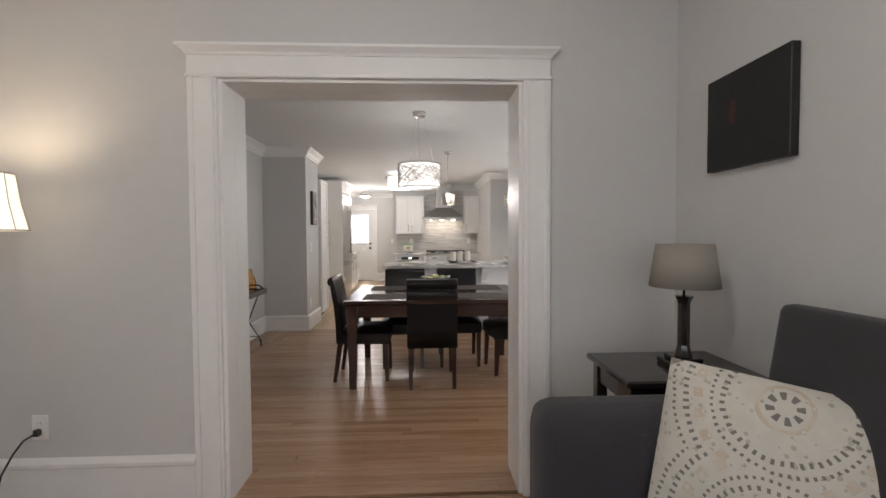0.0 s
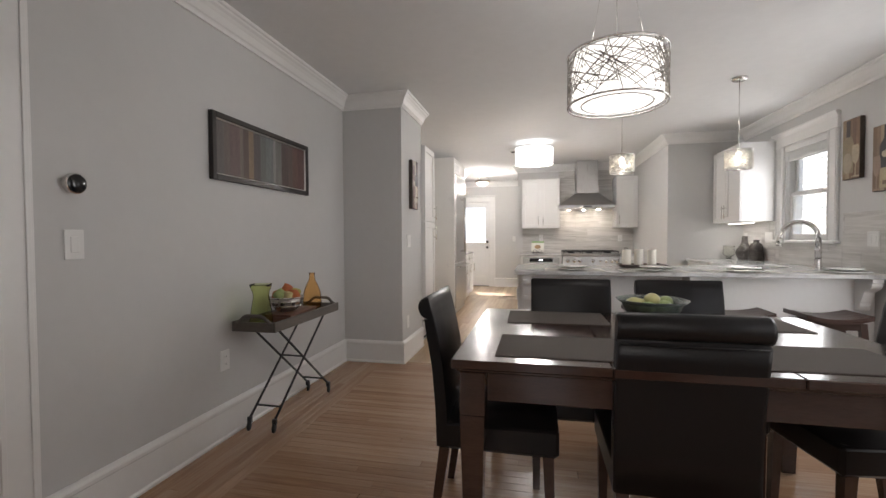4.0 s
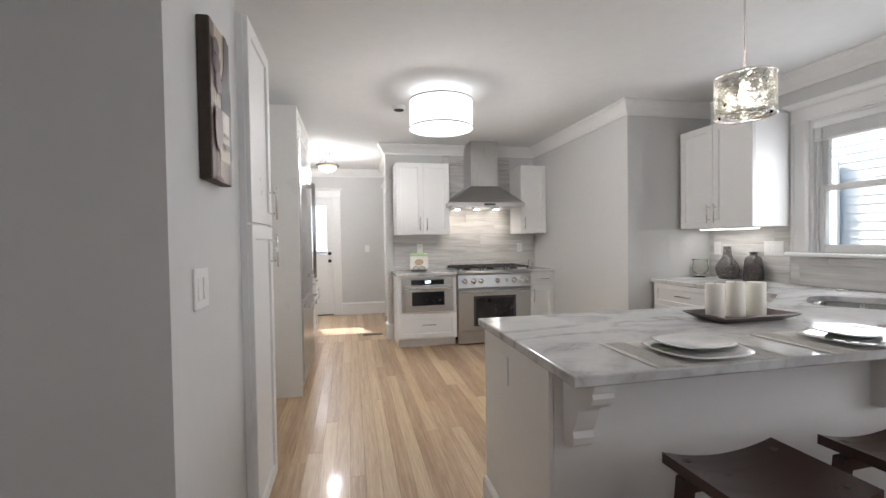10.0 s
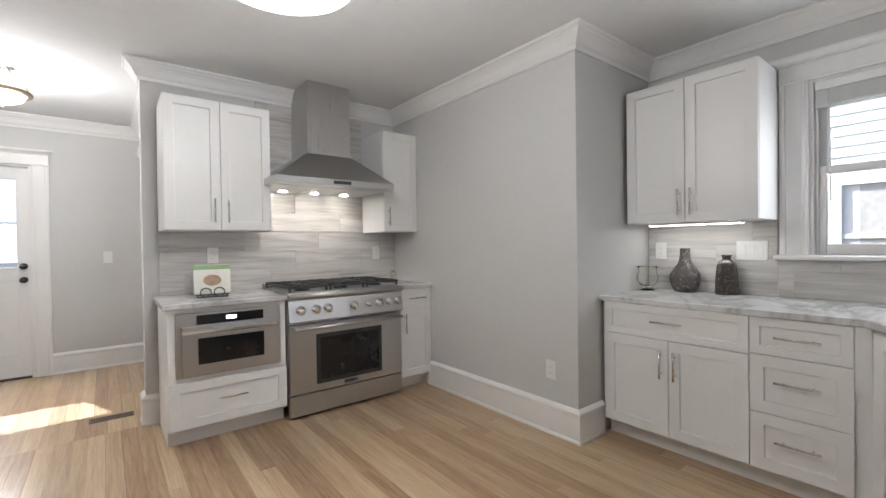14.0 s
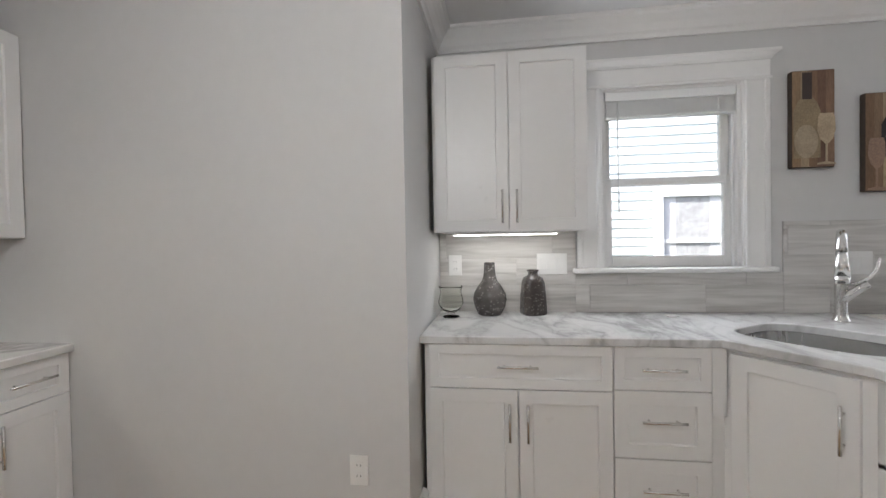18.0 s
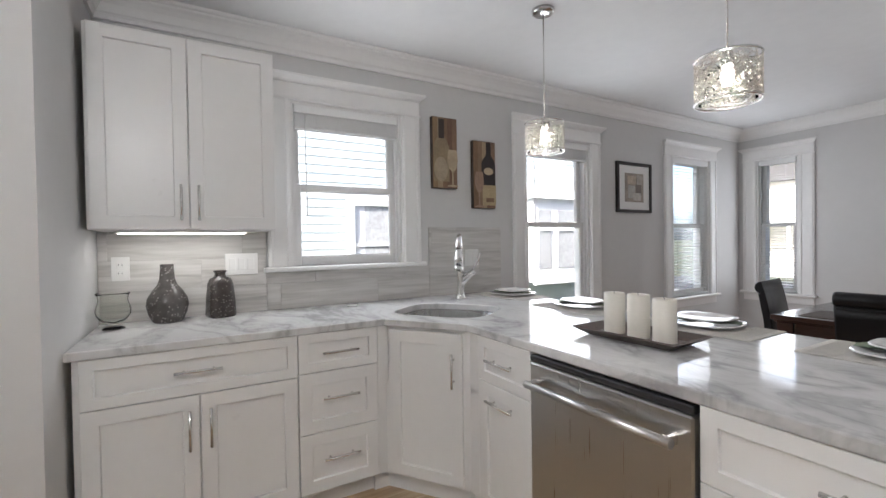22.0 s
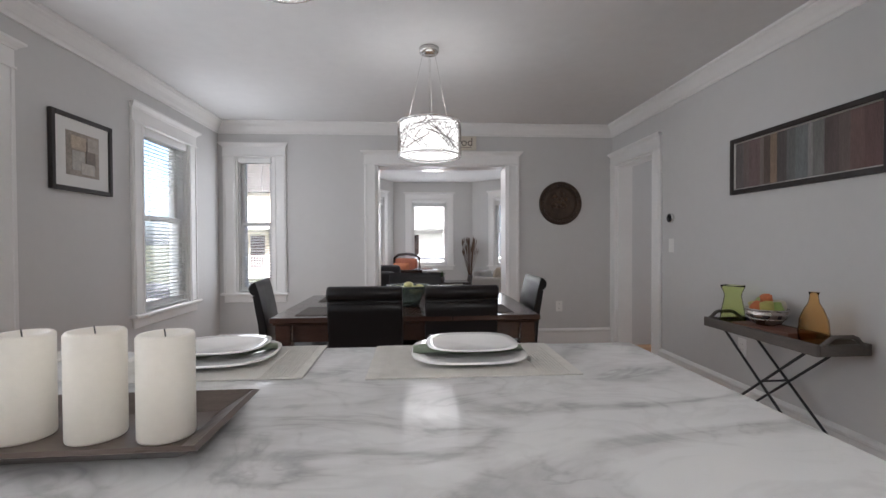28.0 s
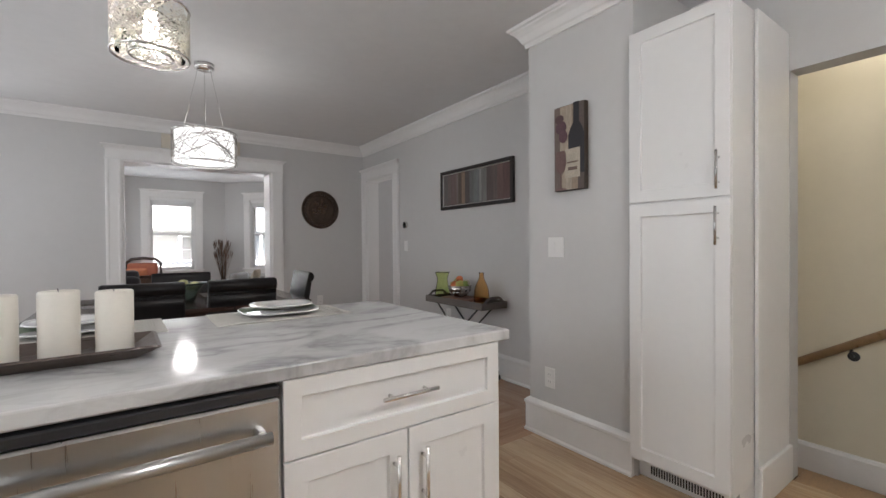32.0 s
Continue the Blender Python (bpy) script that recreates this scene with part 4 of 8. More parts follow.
# ---- range ----
RX, RW, RY = 0.53, 0.925, 10.70
t = thing("gas_range", "stainless steel professional gas range with cast iron grates", "stove", pose(RX, RY, 0))
part("body", Geo().box(0.003, 0.03, 0.10, RW - 0.003, 0.59, 0.875, 0.003), M["steel"], t)
part("oven_door", Geo().box(0.006, -0.012, 0.175, RW - 0.006, 0.03, 0.665, 0.006), M["steel"], t, "brushed stainless oven door")
part("oven_window_frame", Geo().box(0.195, -0.016, 0.225, RW - 0.195, -0.0125, 0.585, 0.002), M["black"], t)
part("oven_window", Geo().box(0.225, -0.018, 0.255, RW - 0.225, -0.0165, 0.555), M["black_glass"], t, "dark oven window")
g = Geo()
for k in range(5):
    g.cyl((0.24, 0.004, 0.30 + k * 0.05), (RW - 0.24, 0.004, 0.30 + k * 0.05), 0.002, 5)
part("badge", Geo().box(RW / 2 - 0.055, -0.0165, 0.190, RW / 2 + 0.055, -0.0125, 0.215, 0.002), mk("blue_grey_badge", (0.12, 0.14, 0.2), 0.3, metal=0.6), t, "small dark badge")
g = Geo().cyl((0.03, -0.07, 0.640), (RW - 0.03, -0.07, 0.640), 0.0125, 14)
for x in (0.05, RW - 0.05):
    g.box(x - 0.012, -0.075, 0.628, x + 0.012, -0.01, 0.652, 0.004)
part("oven_handle", g, M["steel"], t, "stainless tube handle")
part("control_panel", Geo().prism([(0.03, 0.675), (-0.012, 0.675), (-0.032, 0.69), (-0.012, 0.835), (0.03, 0.845)], 0.003, RW - 0.003, Matrix(((0, 0, 1, 0), (1, 0, 0, 0), (0, 1, 0, 0), (0, 0, 0, 1)))), M["steel"], t)
part("bullnose", Geo().tube([(0.004, -0.012, 0.862), (RW - 0.004, -0.012, 0.862)], 0.022, 14), M["steel"], t)
for i, x in enumerate((0.085, 0.195, 0.285, 0.49, 0.61, 0.705, 0.80, 0.875)):
    r = 0.027 if i in (0, 1, 2, 3, 5, 6, 7) else 0.014
    m = pose(x, -0.020, 0.763, 98, 0, 0)
    k = part("knob", Geo().lathe([(r + 0.008, 0), (r + 0.008, 0.006), (r, 0.008), (r * 0.94, 0.032), (r * 0.8, 0.036), (0.0, 0.036)], 20, m), M["chrome"], t, "round steel control knob")
part("cooktop", Geo().box(0.003, 0.0, 0.875, RW - 0.003, 0.565, 0.89, 0.004), M["steel"], t)
part("back_trim", Geo().box(0.003, 0.565, 0.875, RW - 0.003, 0.592, 0.925, 0.004), M["steel"], t)
for i in range(3):
    for j in range(2):
        cx, cy = 0.16 + i * 0.302, 0.15 + j * 0.27
        part("burner", Geo().lathe([(0.055, 0.89), (0.055, 0.896), (0.038, 0.902), (0.038, 0.914), (0.03, 0.92), (0.0, 0.92)], 18, pose(cx, cy, 0)), M["iron"], t, "black gas burner")
for i in range(3):
    x0, x1 = 0.015 + i * 0.302, 0.305 + i * 0.302
    g = Geo()
    for y in (0.015, 0.275, 0.285, 0.55):
        g.box(x0, y, 0.915, x1, y + 0.012, 0.932, 0.003)
    for x in (x0, x1 - 0.012):
        g.box(x, 0.015, 0.915, x + 0.012, 0.562, 0.932, 0.003)
    for j in range(2):
        cy = 0.15 + j * 0.27
        cx = (x0 + x1) / 2
        for k in range(8):
            a = math.pi / 4 * k
            g.box(0.025, -0.005, 0.917, 0.135 if k % 2 == 0 else 0.16, 0.005, 0.937, 0.002, pose(cx, cy, 0, 0, 0, math.degrees(a)))
    for x in (x0 + 0.004, x1 - 0.016):
        for y in (0.02, 0.545):
            g.box(x, y, 0.889, x + 0.012, y + 0.012, 0.918)
    part("grate", g, M["iron"], t, "black cast iron grate")
part("kick_panel", Geo().box(0.006, -0.004, 0.02, RW - 0.006, 0.03, 0.165, 0.004), M["steel"], t)
for x in (0.06, RW - 0.06):
    part("leg", Geo().cyl((x, 0.35, 0), (x, 0.35, 0.1), 0.018, 10), M["chrome"], t)

# ---- hood ----
t = thing("range_hood", "stainless steel chimney range hood with three lit lamps", "range hood")
x0, x1, y0, y1, zb = 0.450, 1.372, 10.645, 11.285, 1.652
part("rim", Geo().box(x0, y0, zb, x1, y1, zb + 0.048, 0.003), M["steel"], t)
g = Geo()
a = [(x0 + 0.004, y0 + 0.004), (x1 - 0.004, y0 + 0.004), (x1 - 0.004, y1), (x0 + 0.004, y1)]
b = [(0.772, 10.915), (1.140, 10.915), (1.140, y1), (0.772, y1)]
vs = [(*p, zb + 0.048) for p in a] + [(*p, 1.925) for p in b]
g.add(vs, [(0, 1, 5, 4), (1, 2, 6, 5), (2, 3, 7, 6), (3, 0, 4, 7), (3, 2, 1, 0), (4, 5, 6, 7)])
part("canopy", g, M["steel"], t)
part("chimney", Geo().box(0.779, 10.922, 1.925, 1.133, y1, 2.235, 0.002).box(0.784, 10.927, 2.235, 1.128, y1, CEIL - 0.004, 0.002), M["steel_v"], t)
part("control_strip", Geo().box(0.86, y0 - 0.002, zb + 0.012, 1.0, y0 + 0.01, zb + 0.036, 0.002), M["black"], t, "black control strip")
for i in range(3):
    cx = 0.62 + i * 0.3
    part("filter", Geo().box(cx - 0.14, y0 + 0.12, zb - 0.004, cx + 0.14, y1 - 0.08, zb + 0.002, 0.001), M["steel"], t)
for cx in (0.66, 0.92, 1.18):
    part("lamp_lens", Geo().lathe([(0.0, -0.002), (0.028, -0.002), (0.034, 0.004)], 16, pose(cx, y1 - 0.13, zb - 0.006)), M["bulb"], t, "lit halogen lamp")
    sp = bpy.data.lights.new("hood_light", "SPOT")
    sp.energy, sp.spot_size, sp.spot_blend, sp.shadow_soft_size, sp.color = 0.6, radians(120), 0.8, 0.02, (1.0, 0.88, 0.74)
    new("hood_light", sp).matrix_basis = look((cx, y1 - 0.13, zb - 0.03), (cx, y1 - 0.17, 0.9))

# ---- refrigerator and tall cabinets ----
t = thing("fridge_enclosure", "white full-height panel and top cabinet round the refrigerator", "cabinet")
part("side_panel", Geo().box(-1.698, 9.425, 0, -1.10, 9.452, 2.365, 0.001), M["cab"], t)
part("side_panel", Geo().box(-1.698, 10.39, 0, -1.13, 10.415, 2.365, 0.001), M["cab"], t)
part("top_cabinet", Geo().box(-1.698, 9.452, 2.14, -1.12, 10.39, 2.365, 0.001), M["cab"], t)
for y in (9.456, 9.923):
    g = Geo()
    shaker(g, 0.0, 2.145, 0.463, 2.36, 0.05)
    part("door", g, M["cab"], t, m=pose(-1.12, y, 0, 0, 0, FACE_E))
t = thing("refrigerator", "stainless steel bottom-freezer refrigerator with bar handles", "refrigerator", pose(-1.085, 9.46, 0, 0, 0, FACE_E))
part("body", Geo().box(0.003, 0.05, 0.03, 0.922, 0.60, 2.125, 0.004), M["black"], t, "dark cabinet body")
for a, b in ((0.004, 0.461), (0.465, 0.921)):
    part("fridge_door", Geo().box(a, 0.0, 0.79, b, 0.055, 2.12, 0.006), M["steel_v"], t, "brushed stainless door")
part("freezer_drawer", Geo().box(0.004, 0.0, 0.10, 0.921, 0.055, 0.775, 0.006), M["steel_v"], t, "brushed stainless freezer drawer")
for x in (0.425, 0.50):
    h = part("handle", Geo().cyl((x, -0.062, 0.93), (x, -0.062, 1.80), 0.013, 14), M["steel"], t, "tall tube handle")
    for z in (0.955, 1.775):
        part("handle_mount", Geo().box(x - 0.012, -0.066, z - 0.014, x + 0.012, 0.0, z + 0.014, 0.004), M["chrome"], h)
h = part("handle", Geo().cyl((0.05, -0.062, 0.725), (0.875, -0.062, 0.725), 0.013, 14), M["steel"], t, "tube handle")
for x in (0.075, 0.85):
    part("handle_mount", Geo().box(x - 0.014, -0.066, 0.713, x + 0.014, 0.0, 0.737, 0.004), M["chrome"], h)
part("grille", Geo().box(0.01, 0.03, 0.0, 0.915, 0.06, 0.095, 0.002), M["steel"], t)

t = cabinet("pantry_cabinet", "tall white two-door shaker pantry cabinet with a toe-kick vent", pose(-1.09, 7.594, 0, 0, 0, FACE_E), 0.44, 0.605, 0, 2.165,
            [("door", 0.0, 0.115, 0.44, 1.339, 0.393, 1.225, True), ("door", 0.0, 1.345, 0.44, 2.162, 0.397, 1.455, True)], toe=0.1)
v = part("toe_vent", Geo().box(0.05, 0.062, 0.02, 0.40, 0.072, 0.085, 0.002), M["plate_white"], t, "slotted floor register")
g = Geo()
for i in range(26):
    g.box(0.065 + i * 0.0125, 0.058, 0.028, 0.071 + i * 0.0125, 0.0615, 0.077)
part("slots", g, M["dark_gap"], v)

t = thing("entry_cabinet", "small white base cabinet with a grey top by the back entry", "cabinet", pose(-1.17, 10.43, 0, 0, 0, FACE_E))
part("body", Geo().box(0, 0.001, 0.1, 1.28, 0.52, 0.855).box(0, 0.07, 0, 1.28, 0.52, 0.1), M["cab"], t)
for i in range(3):
    g = Geo()
    shaker(g, 0.006 + i * 0.425, 0.68, 0.42 + i * 0.425, 0.85, 0.042)
    f = part("drawer", g, M["cab"], t)
    part("handle", bar_handle(0.213 + i * 0.425, 0.765, 0.16, False), M["chrome"], f)
    g = Geo()
    shaker(g, 0.006 + i * 0.425, 0.11, 0.42 + i * 0.425, 0.675)
    f = part("door", g, M["cab"], t)
    part("handle", bar_handle(0.38 + i * 0.425, 0.58, 0.16, True), M["chrome"], f)
part("top", Geo().box(-0.004, -0.025, 0.856, 1.30, 0.52, 0.89, 0.005), M["marble"], t, "grey marble top")
g = Geo()
wall_box(g, "x", -1.32, -1.70, 10.43, 11.72, 0.892, CEIL)
struct("wall_recess", g, M["wall"], "grey boxed wall above the entry cabinet", "wall")
crown((-1.32, 10.43), (-1.32, 11.72), (1, 0), 0, 1)
crown((-1.32, 11.72), (-2.6, 11.72), (0, 1), -1, 0)

# ---- back door ----
t = thing("door_1", "white back door with a glazed upper light and dark knobs", "door", pose(BDOOR[0], 13.42, 0))
t["kind"] = "structure"
w = BDOOR[1] - BDOOR[0]
g = Geo()
g.box(0.02, -0.02, 0.012, 0.11, 0.02, 2.0, 0.002)
g.box(w - 0.11, -0.02, 0.012, w - 0.02, 0.02, 2.0, 0.002)
g.box(0.11, -0.02, 0.012, w - 0.11, 0.02, 0.24, 0.002)
g.box(0.11, -0.02, 0.92, w - 0.11, 0.02, 1.05, 0.002)
g.box(0.11, -0.02, 1.88, w - 0.11, 0.02, 2.0, 0.002)
g.box(0.11, -0.010, 0.24, w - 0.11, 0.010, 0.92)
g.box(0.11, -0.012, 1.46, w - 0.11, 0.012, 1.48)
part("leaf", g, M["trim"], t)
p = part("pane", Geo().box(0.108, -0.003, 1.048, w - 0.108, 0.003, 1.882), M["glass"], t)
p.visible_shadow = False
for z in (0.93, 1.06):
    part("knob", Geo().lathe([(0.03, 0), (0.03, 0.008), (0.014, 0.014), (0.014, 0.03), (0.026, 0.04), (0.028, 0.055), (0.018, 0.066), (0.0, 0.068)], 18, pose(w - 0.065, -0.021, z, 90)), M["black"], t, "dark bronze knob" if z < 1 else "dark bronze deadbolt")
part("threshold", Geo().box(0.0, -0.07, 0.0, w, 0.05, 0.012, 0.003), M["black"], t)

# ---- lamps ----
def strands(r, h, count, seed, wire=0.0022, tilt=1.3):
    rng = random.Random(seed)
    g = Geo()
    for _ in range(count):
        a0, da = rng.uniform(0, 2 * math.pi), rng.choice((-1, 1)) * rng.uniform(0.25, tilt)
        z0, z1 = rng.uniform(0, 0.25) * h, rng.uniform(0.75, 1.0) * h
        if rng.random() < 0.35:
            z0, z1 = rng.uniform(0, 1) * h, rng.uniform(0, 1) * h
            da *= 1.6
        pts = [(r * math.cos(a0 + da * i / 9), r * math.sin(a0 + da * i / 9), z0 + (z1 - z0) * i / 9) for i in range(10)]
        g.tube(pts, wire, 4)
    return g


def ring(r, z, wire, seg=40):
    return [(r * math.cos(2 * math.pi * i / seg), r * math.sin(2 * math.pi * i / seg), z) for i in range(seg)]


M["lamp_glass"] = mk("clear_lamp_glass", (0.95, 0.95, 0.93), 0.05, var=0, trans=1.0, ior=1.06)
M["crystal"] = mk("crystal", (0.95, 0.94, 0.9), 0.02, var=0, trans=1.0, ior=1.5)
M["diff_white"] = mk("lit_glass_diffuser", (0.9, 0.9, 0.88), 0.6, var=0, emit=0.26, emit_col=(1.0, 0.95, 0.88))
M["drum_fabric"] = mk("lit_drum_fabric", (0.85, 0.84, 0.8), 0.9, var=0, emit=0.3, emit_col=(1.0, 0.98, 0.95))

# dining chandelier
CHX, CHY, CHZ, CHR, CHH = 0.453, 5.18, 1.758, 0.212, 0.23
t = thing("chandelier", "lit drum chandelier with a web of metal strands round white glass", "chandelier", pose(CHX, CHY, CHZ))
part("canopy", Geo().lathe([(0.0, CEIL - CHZ - 0.04), (0.055, CEIL - CHZ - 0.04), (0.066, CEIL - CHZ - 0.03), (0.066, CEIL - CHZ - 0.001), (0.0, CEIL - CHZ - 0.001)], 28), M["chrome"], t, "chrome ceiling canopy")
for a in (20, 140, 260):
    x, y = math.cos(radians(a)), math.sin(radians(a))
    part("cable", Geo().cyl((0.045 * x, 0.045 * y, CEIL - CHZ - 0.04), (0.15 * x, 0.15 * y, CHH), 0.0012, 5), M["chrome"], t)
part("cord", Geo().cyl((0, 0, CEIL - CHZ - 0.04), (0, 0, CHH), 0.0025, 6), M["lamp_glass"], t)
part("inner_shade", Geo().lathe([(CHR - 0.018, 0.012), (CHR - 0.018, CHH - 0.01)], 40), M["diff_white"], t, "glowing white inner shade")
part("bottom_diffuser", Geo().lathe([(0.0, 0.010), (CHR - 0.06, 0.010), (CHR - 0.06, 0.016), (0.0, 0.016)], 40), M["diff_white"], t, "glowing bottom glass")
part("wire_web", strands(CHR, CHH, 120, 5, 0.0022), mk("pewter_wire", (0.30, 0.275, 0.25), 0.35, metal=1.0, var=0.1), t, "criss-cross pewter strands")["kind"] = "stuff"
for z in (0.004, CHH - 0.004):
    part("rim", Geo().tube(ring(CHR, z, 0.005), 0.005, 6, True), M["chrome"], t)
part("inner_rim", Geo().tube(ring(CHR - 0.06, 0.009, 0.004), 0.005, 6, True), M["chrome"], t)
g = Geo()
rng = random.Random(3)
for i in range(90):
    a, z = rng.uniform(0, 6.28), rng.uniform(0.01, CHH - 0.01)
    g.box(-0.006, -0.003, -0.006, 0.006, 0.003, 0.006, 0.003, pose((CHR - 0.008) * math.cos(a), (CHR - 0.008) * math.sin(a), z, rng.uniform(0, 90), 0, math.degrees(a) + 90))
tagged(part("crystals", g, M["crystal"], t), kind="stuff")
lamp("chandelier_light", (CHX, CHY, CHZ - 0.03), 0.7, 0.19)
lamp("chandelier_uplight", (CHX, CHY, CHZ + CHH - 0.03), 1.3, 0.14)

# pendants over the peninsula
PR, PH = 0.102, 0.158
t = thing("pendant_lamp", "lit glass pendant lamp wrapped in silver strands", "pendant lamp", pose(0.838, 7.18, 1.73), "pendants over the peninsula")
part("canopy", Geo().lathe([(0.0, CEIL - 1.73 - 0.022), (0.05, CEIL - 1.73 - 0.022), (0.06, CEIL - 1.73 - 0.014), (0.06, CEIL - 1.73 - 0.001), (0.0, CEIL - 1.73 - 0.001)], 24), M["chrome"], t)
part("rod", Geo().cyl((0, 0, PH + 0.02), (0, 0, CEIL - 1.73 - 0.02), 0.0035, 8), M["chrome"], t)
part("socket", Geo().lathe([(0.018, PH - 0.03), (0.018, PH + 0.0), (0.012, PH + 0.025), (0.0, PH + 0.03)], 14), M["chrome"], t)
part("bulb", Geo().lathe([(0.0, 0.055), (0.013, 0.06), (0.018, 0.085), (0.014, 0.115), (0.012, 0.13)], 12), M["bulb"], t, "lit bulb")
g = Geo()
for r in (PR - 0.012, PR - 0.015):
    g.grid(lambda u, v: (r * math.cos(2 * math.pi * u), r * math.sin(2 * math.pi * u), 0.004 + v * (PH - 0.008)), 32, 2, True)
part("glass_shade", g, M["lamp_glass"], t, "clear glass cylinder")
part("wire_web", strands(PR, PH, 170, 9, 0.0013, 1.9), mk("silver_wire", (0.68, 0.64, 0.58), 0.4, metal=1.0, var=0.1), t, "criss-cross silver strands")["kind"] = "stuff"
for z in (0.003, PH - 0.003):
    part("rim", Geo().tube(ring(PR, z, 0.004, 32), 0.0042, 6, True), M["chrome"], t)
g = Geo()
for k in range(3):
    a = 2.094 * k
    g.cyl((0, 0, PH - 0.004), (PR * math.cos(a), PR * math.sin(a), PH - 0.004), 0.0028, 5)
part("spider", g, M["chrome"], t)
g = Geo()
for i in range(150):
    a, z = rng.uniform(0, 6.28), rng.uniform(0.008, PH - 0.008)
    g.box(-0.0035, -0.002, -0.0045, 0.0035, 0.002, 0.0045, 0.0015, pose((PR - 0.022) * math.cos(a), (PR - 0.022) * math.sin(a), z, rng.uniform(-50, 50), 0, math.degrees(a) + 90))
tagged(part("crystals", g, M["crystal"], t, "clear crystal chips"), kind="stuff")
part("inner_wire_web", strands(PR - 0.04, PH - 0.02, 80, 12, 0.0012, 1.6), M["chrome"], t, "inner web of fine silver wire")["kind"] = "stuff"
part("bottom_ring", Geo().tube(ring(PR - 0.045, 0.004, 0.004, 28), 0.004, 6, True), M["chrome"], t)
copy_thing(t, pose(1.758, 7.18, 1.73, 0, 0, 70))
for x in (0.838, 1.758):
    lamp("pendant_light", (x, 7.18, 1.815), 1.3, 0.017, (1.0, 0.92, 0.82))

# kitchen drum light
DZ = 2.185
t = thing("ceiling_light", "lit white fabric drum ceiling light with dark trim bands", "ceiling lamp", pose(0.065, 9.29, DZ))
part("shade", Geo().lathe([(0.262, 0.0), (0.262, 0.235)], 48), M["drum_fabric"], t, "glowing white fabric drum")
part("diffuser", Geo().lathe([(0.0, 0.004), (0.258, 0.004), (0.258, 0.010), (0.0, 0.010)], 48), M["drum_fabric"], t, "glowing white diffuser")
for z in (0.006, 0.229):
    part("trim_band", Geo().lathe([(0.2625, z - 0.005), (0.2645, z - 0.005), (0.2645, z + 0.005), (0.2625, z + 0.005)], 48), mk("grey_band", (0.25, 0.24, 0.23), 0.6), t, "grey trim band")
part("mount", Geo().lathe([(0.012, 0.20), (0.012, CEIL - DZ - 0.02), (0.06, CEIL - DZ - 0.018), (0.06, CEIL - DZ - 0.001), (0.0, CEIL - DZ - 0.001)], 20), M["plate_white"], t)
part("finial", Geo().lathe([(0.0, -0.012), (0.007, -0.008), (0.007, 0.004)], 12), M["chrome"], t)
lamp("drum_light", (0.065, 9.29, DZ - 0.03), 13.5, 0.22)
lamp("drum_uplight", (0.125, 9.29, DZ + 0.18), 4.5, 0.05)

# back entry light
t = thing("ceiling_light", "semi-flush bronze ceiling light with a frosted glass bowl", "ceiling lamp", pose(-0.99, 11.95, 2.235))
part("bowl", Geo().lathe([(0.0, 0.0), (0.06, 0.008), (0.11, 0.035), (0.135, 0.075)], 32), M["diff_white"], t, "glowing frosted bowl")
part("band", Geo().lathe([(0.137, 0.066), (0.156, 0.066), (0.16, 0.078), (0.156, 0.09), (0.137, 0.09)], 32), mk("brushed_bronze", (0.28, 0.22, 0.15), 0.4, metal=1.0), t, "bronze band")
for k in range(3):
    a = 2.094 * k + 0.4
    c, s = math.cos(a), math.sin(a)
    part("arm", Geo().tube([(0.146 * c, 0.146 * s, 0.088), (0.13 * c, 0.13 * s, 0.15), (0.09 * c, 0.09 * s, 0.17), (0.065 * c, 0.065 * s, 0.2), (0.03 * c, 0.03 * s, 0.25)], 0.005, 6), M["chrome"], t)
part("canopy", Geo().lathe([(0.0, 0.245), (0.05, 0.25), (0.07, 0.27), (0.07, CEIL - 2.235 - 0.001), (0.0, CEIL - 2.235 - 0.001)], 24), M["chrome"], t)
part("finial", Geo().lathe([(0.0, -0.02), (0.01, -0.012), (0.006, 0.0)], 12), M["chrome"], t)
lamp("entry_light", (-0.99, 11.95, 2.17), 7, 0.1)
lamp("entry_uplight", (-0.99, 11.95, 2.36), 0.7, 0.04)
t = thing("smoke_detector", "round white smoke detector on the ceiling", "smoke detector", pose(-0.24, 9.70, CEIL - 0.042))
part("body", Geo().lathe([(0.0, 0.0), (0.035, 0.0), (0.055, 0.012), (0.062, 0.028), (0.062, 0.041), (0.0, 0.041)], 28), M["plate_white"], t)
part("vent_ring", Geo().lathe([(0.04, -0.002), (0.046, 0.003), (0.04, 0.005)], 28), M["dark_gap"], t)
# living room ceiling light
t = thing("ceiling_light", "lit flush drum ceiling light in the living room", "ceiling lamp", pose(0.28, 1.35, CEIL - 0.17))
part("shade", Geo().lathe([(0.17, 0.0), (0.17, 0.12)], 36), M["drum_fabric"], t)
part("diffuser", Geo().lathe([(0.0, 0.003), (0.168, 0.003), (0.168, 0.008), (0.0, 0.008)], 36), M["drum_fabric"], t)
part("base", Geo().lathe([(0.02, 0.11), (0.02, 0.15), (0.10, 0.155), (0.10, 0.169), (0.0, 0.169)], 24), M["chrome"], t)
lamp("living_light", (0.28, 1.35, CEIL - 0.21), 5.5, 0.12)

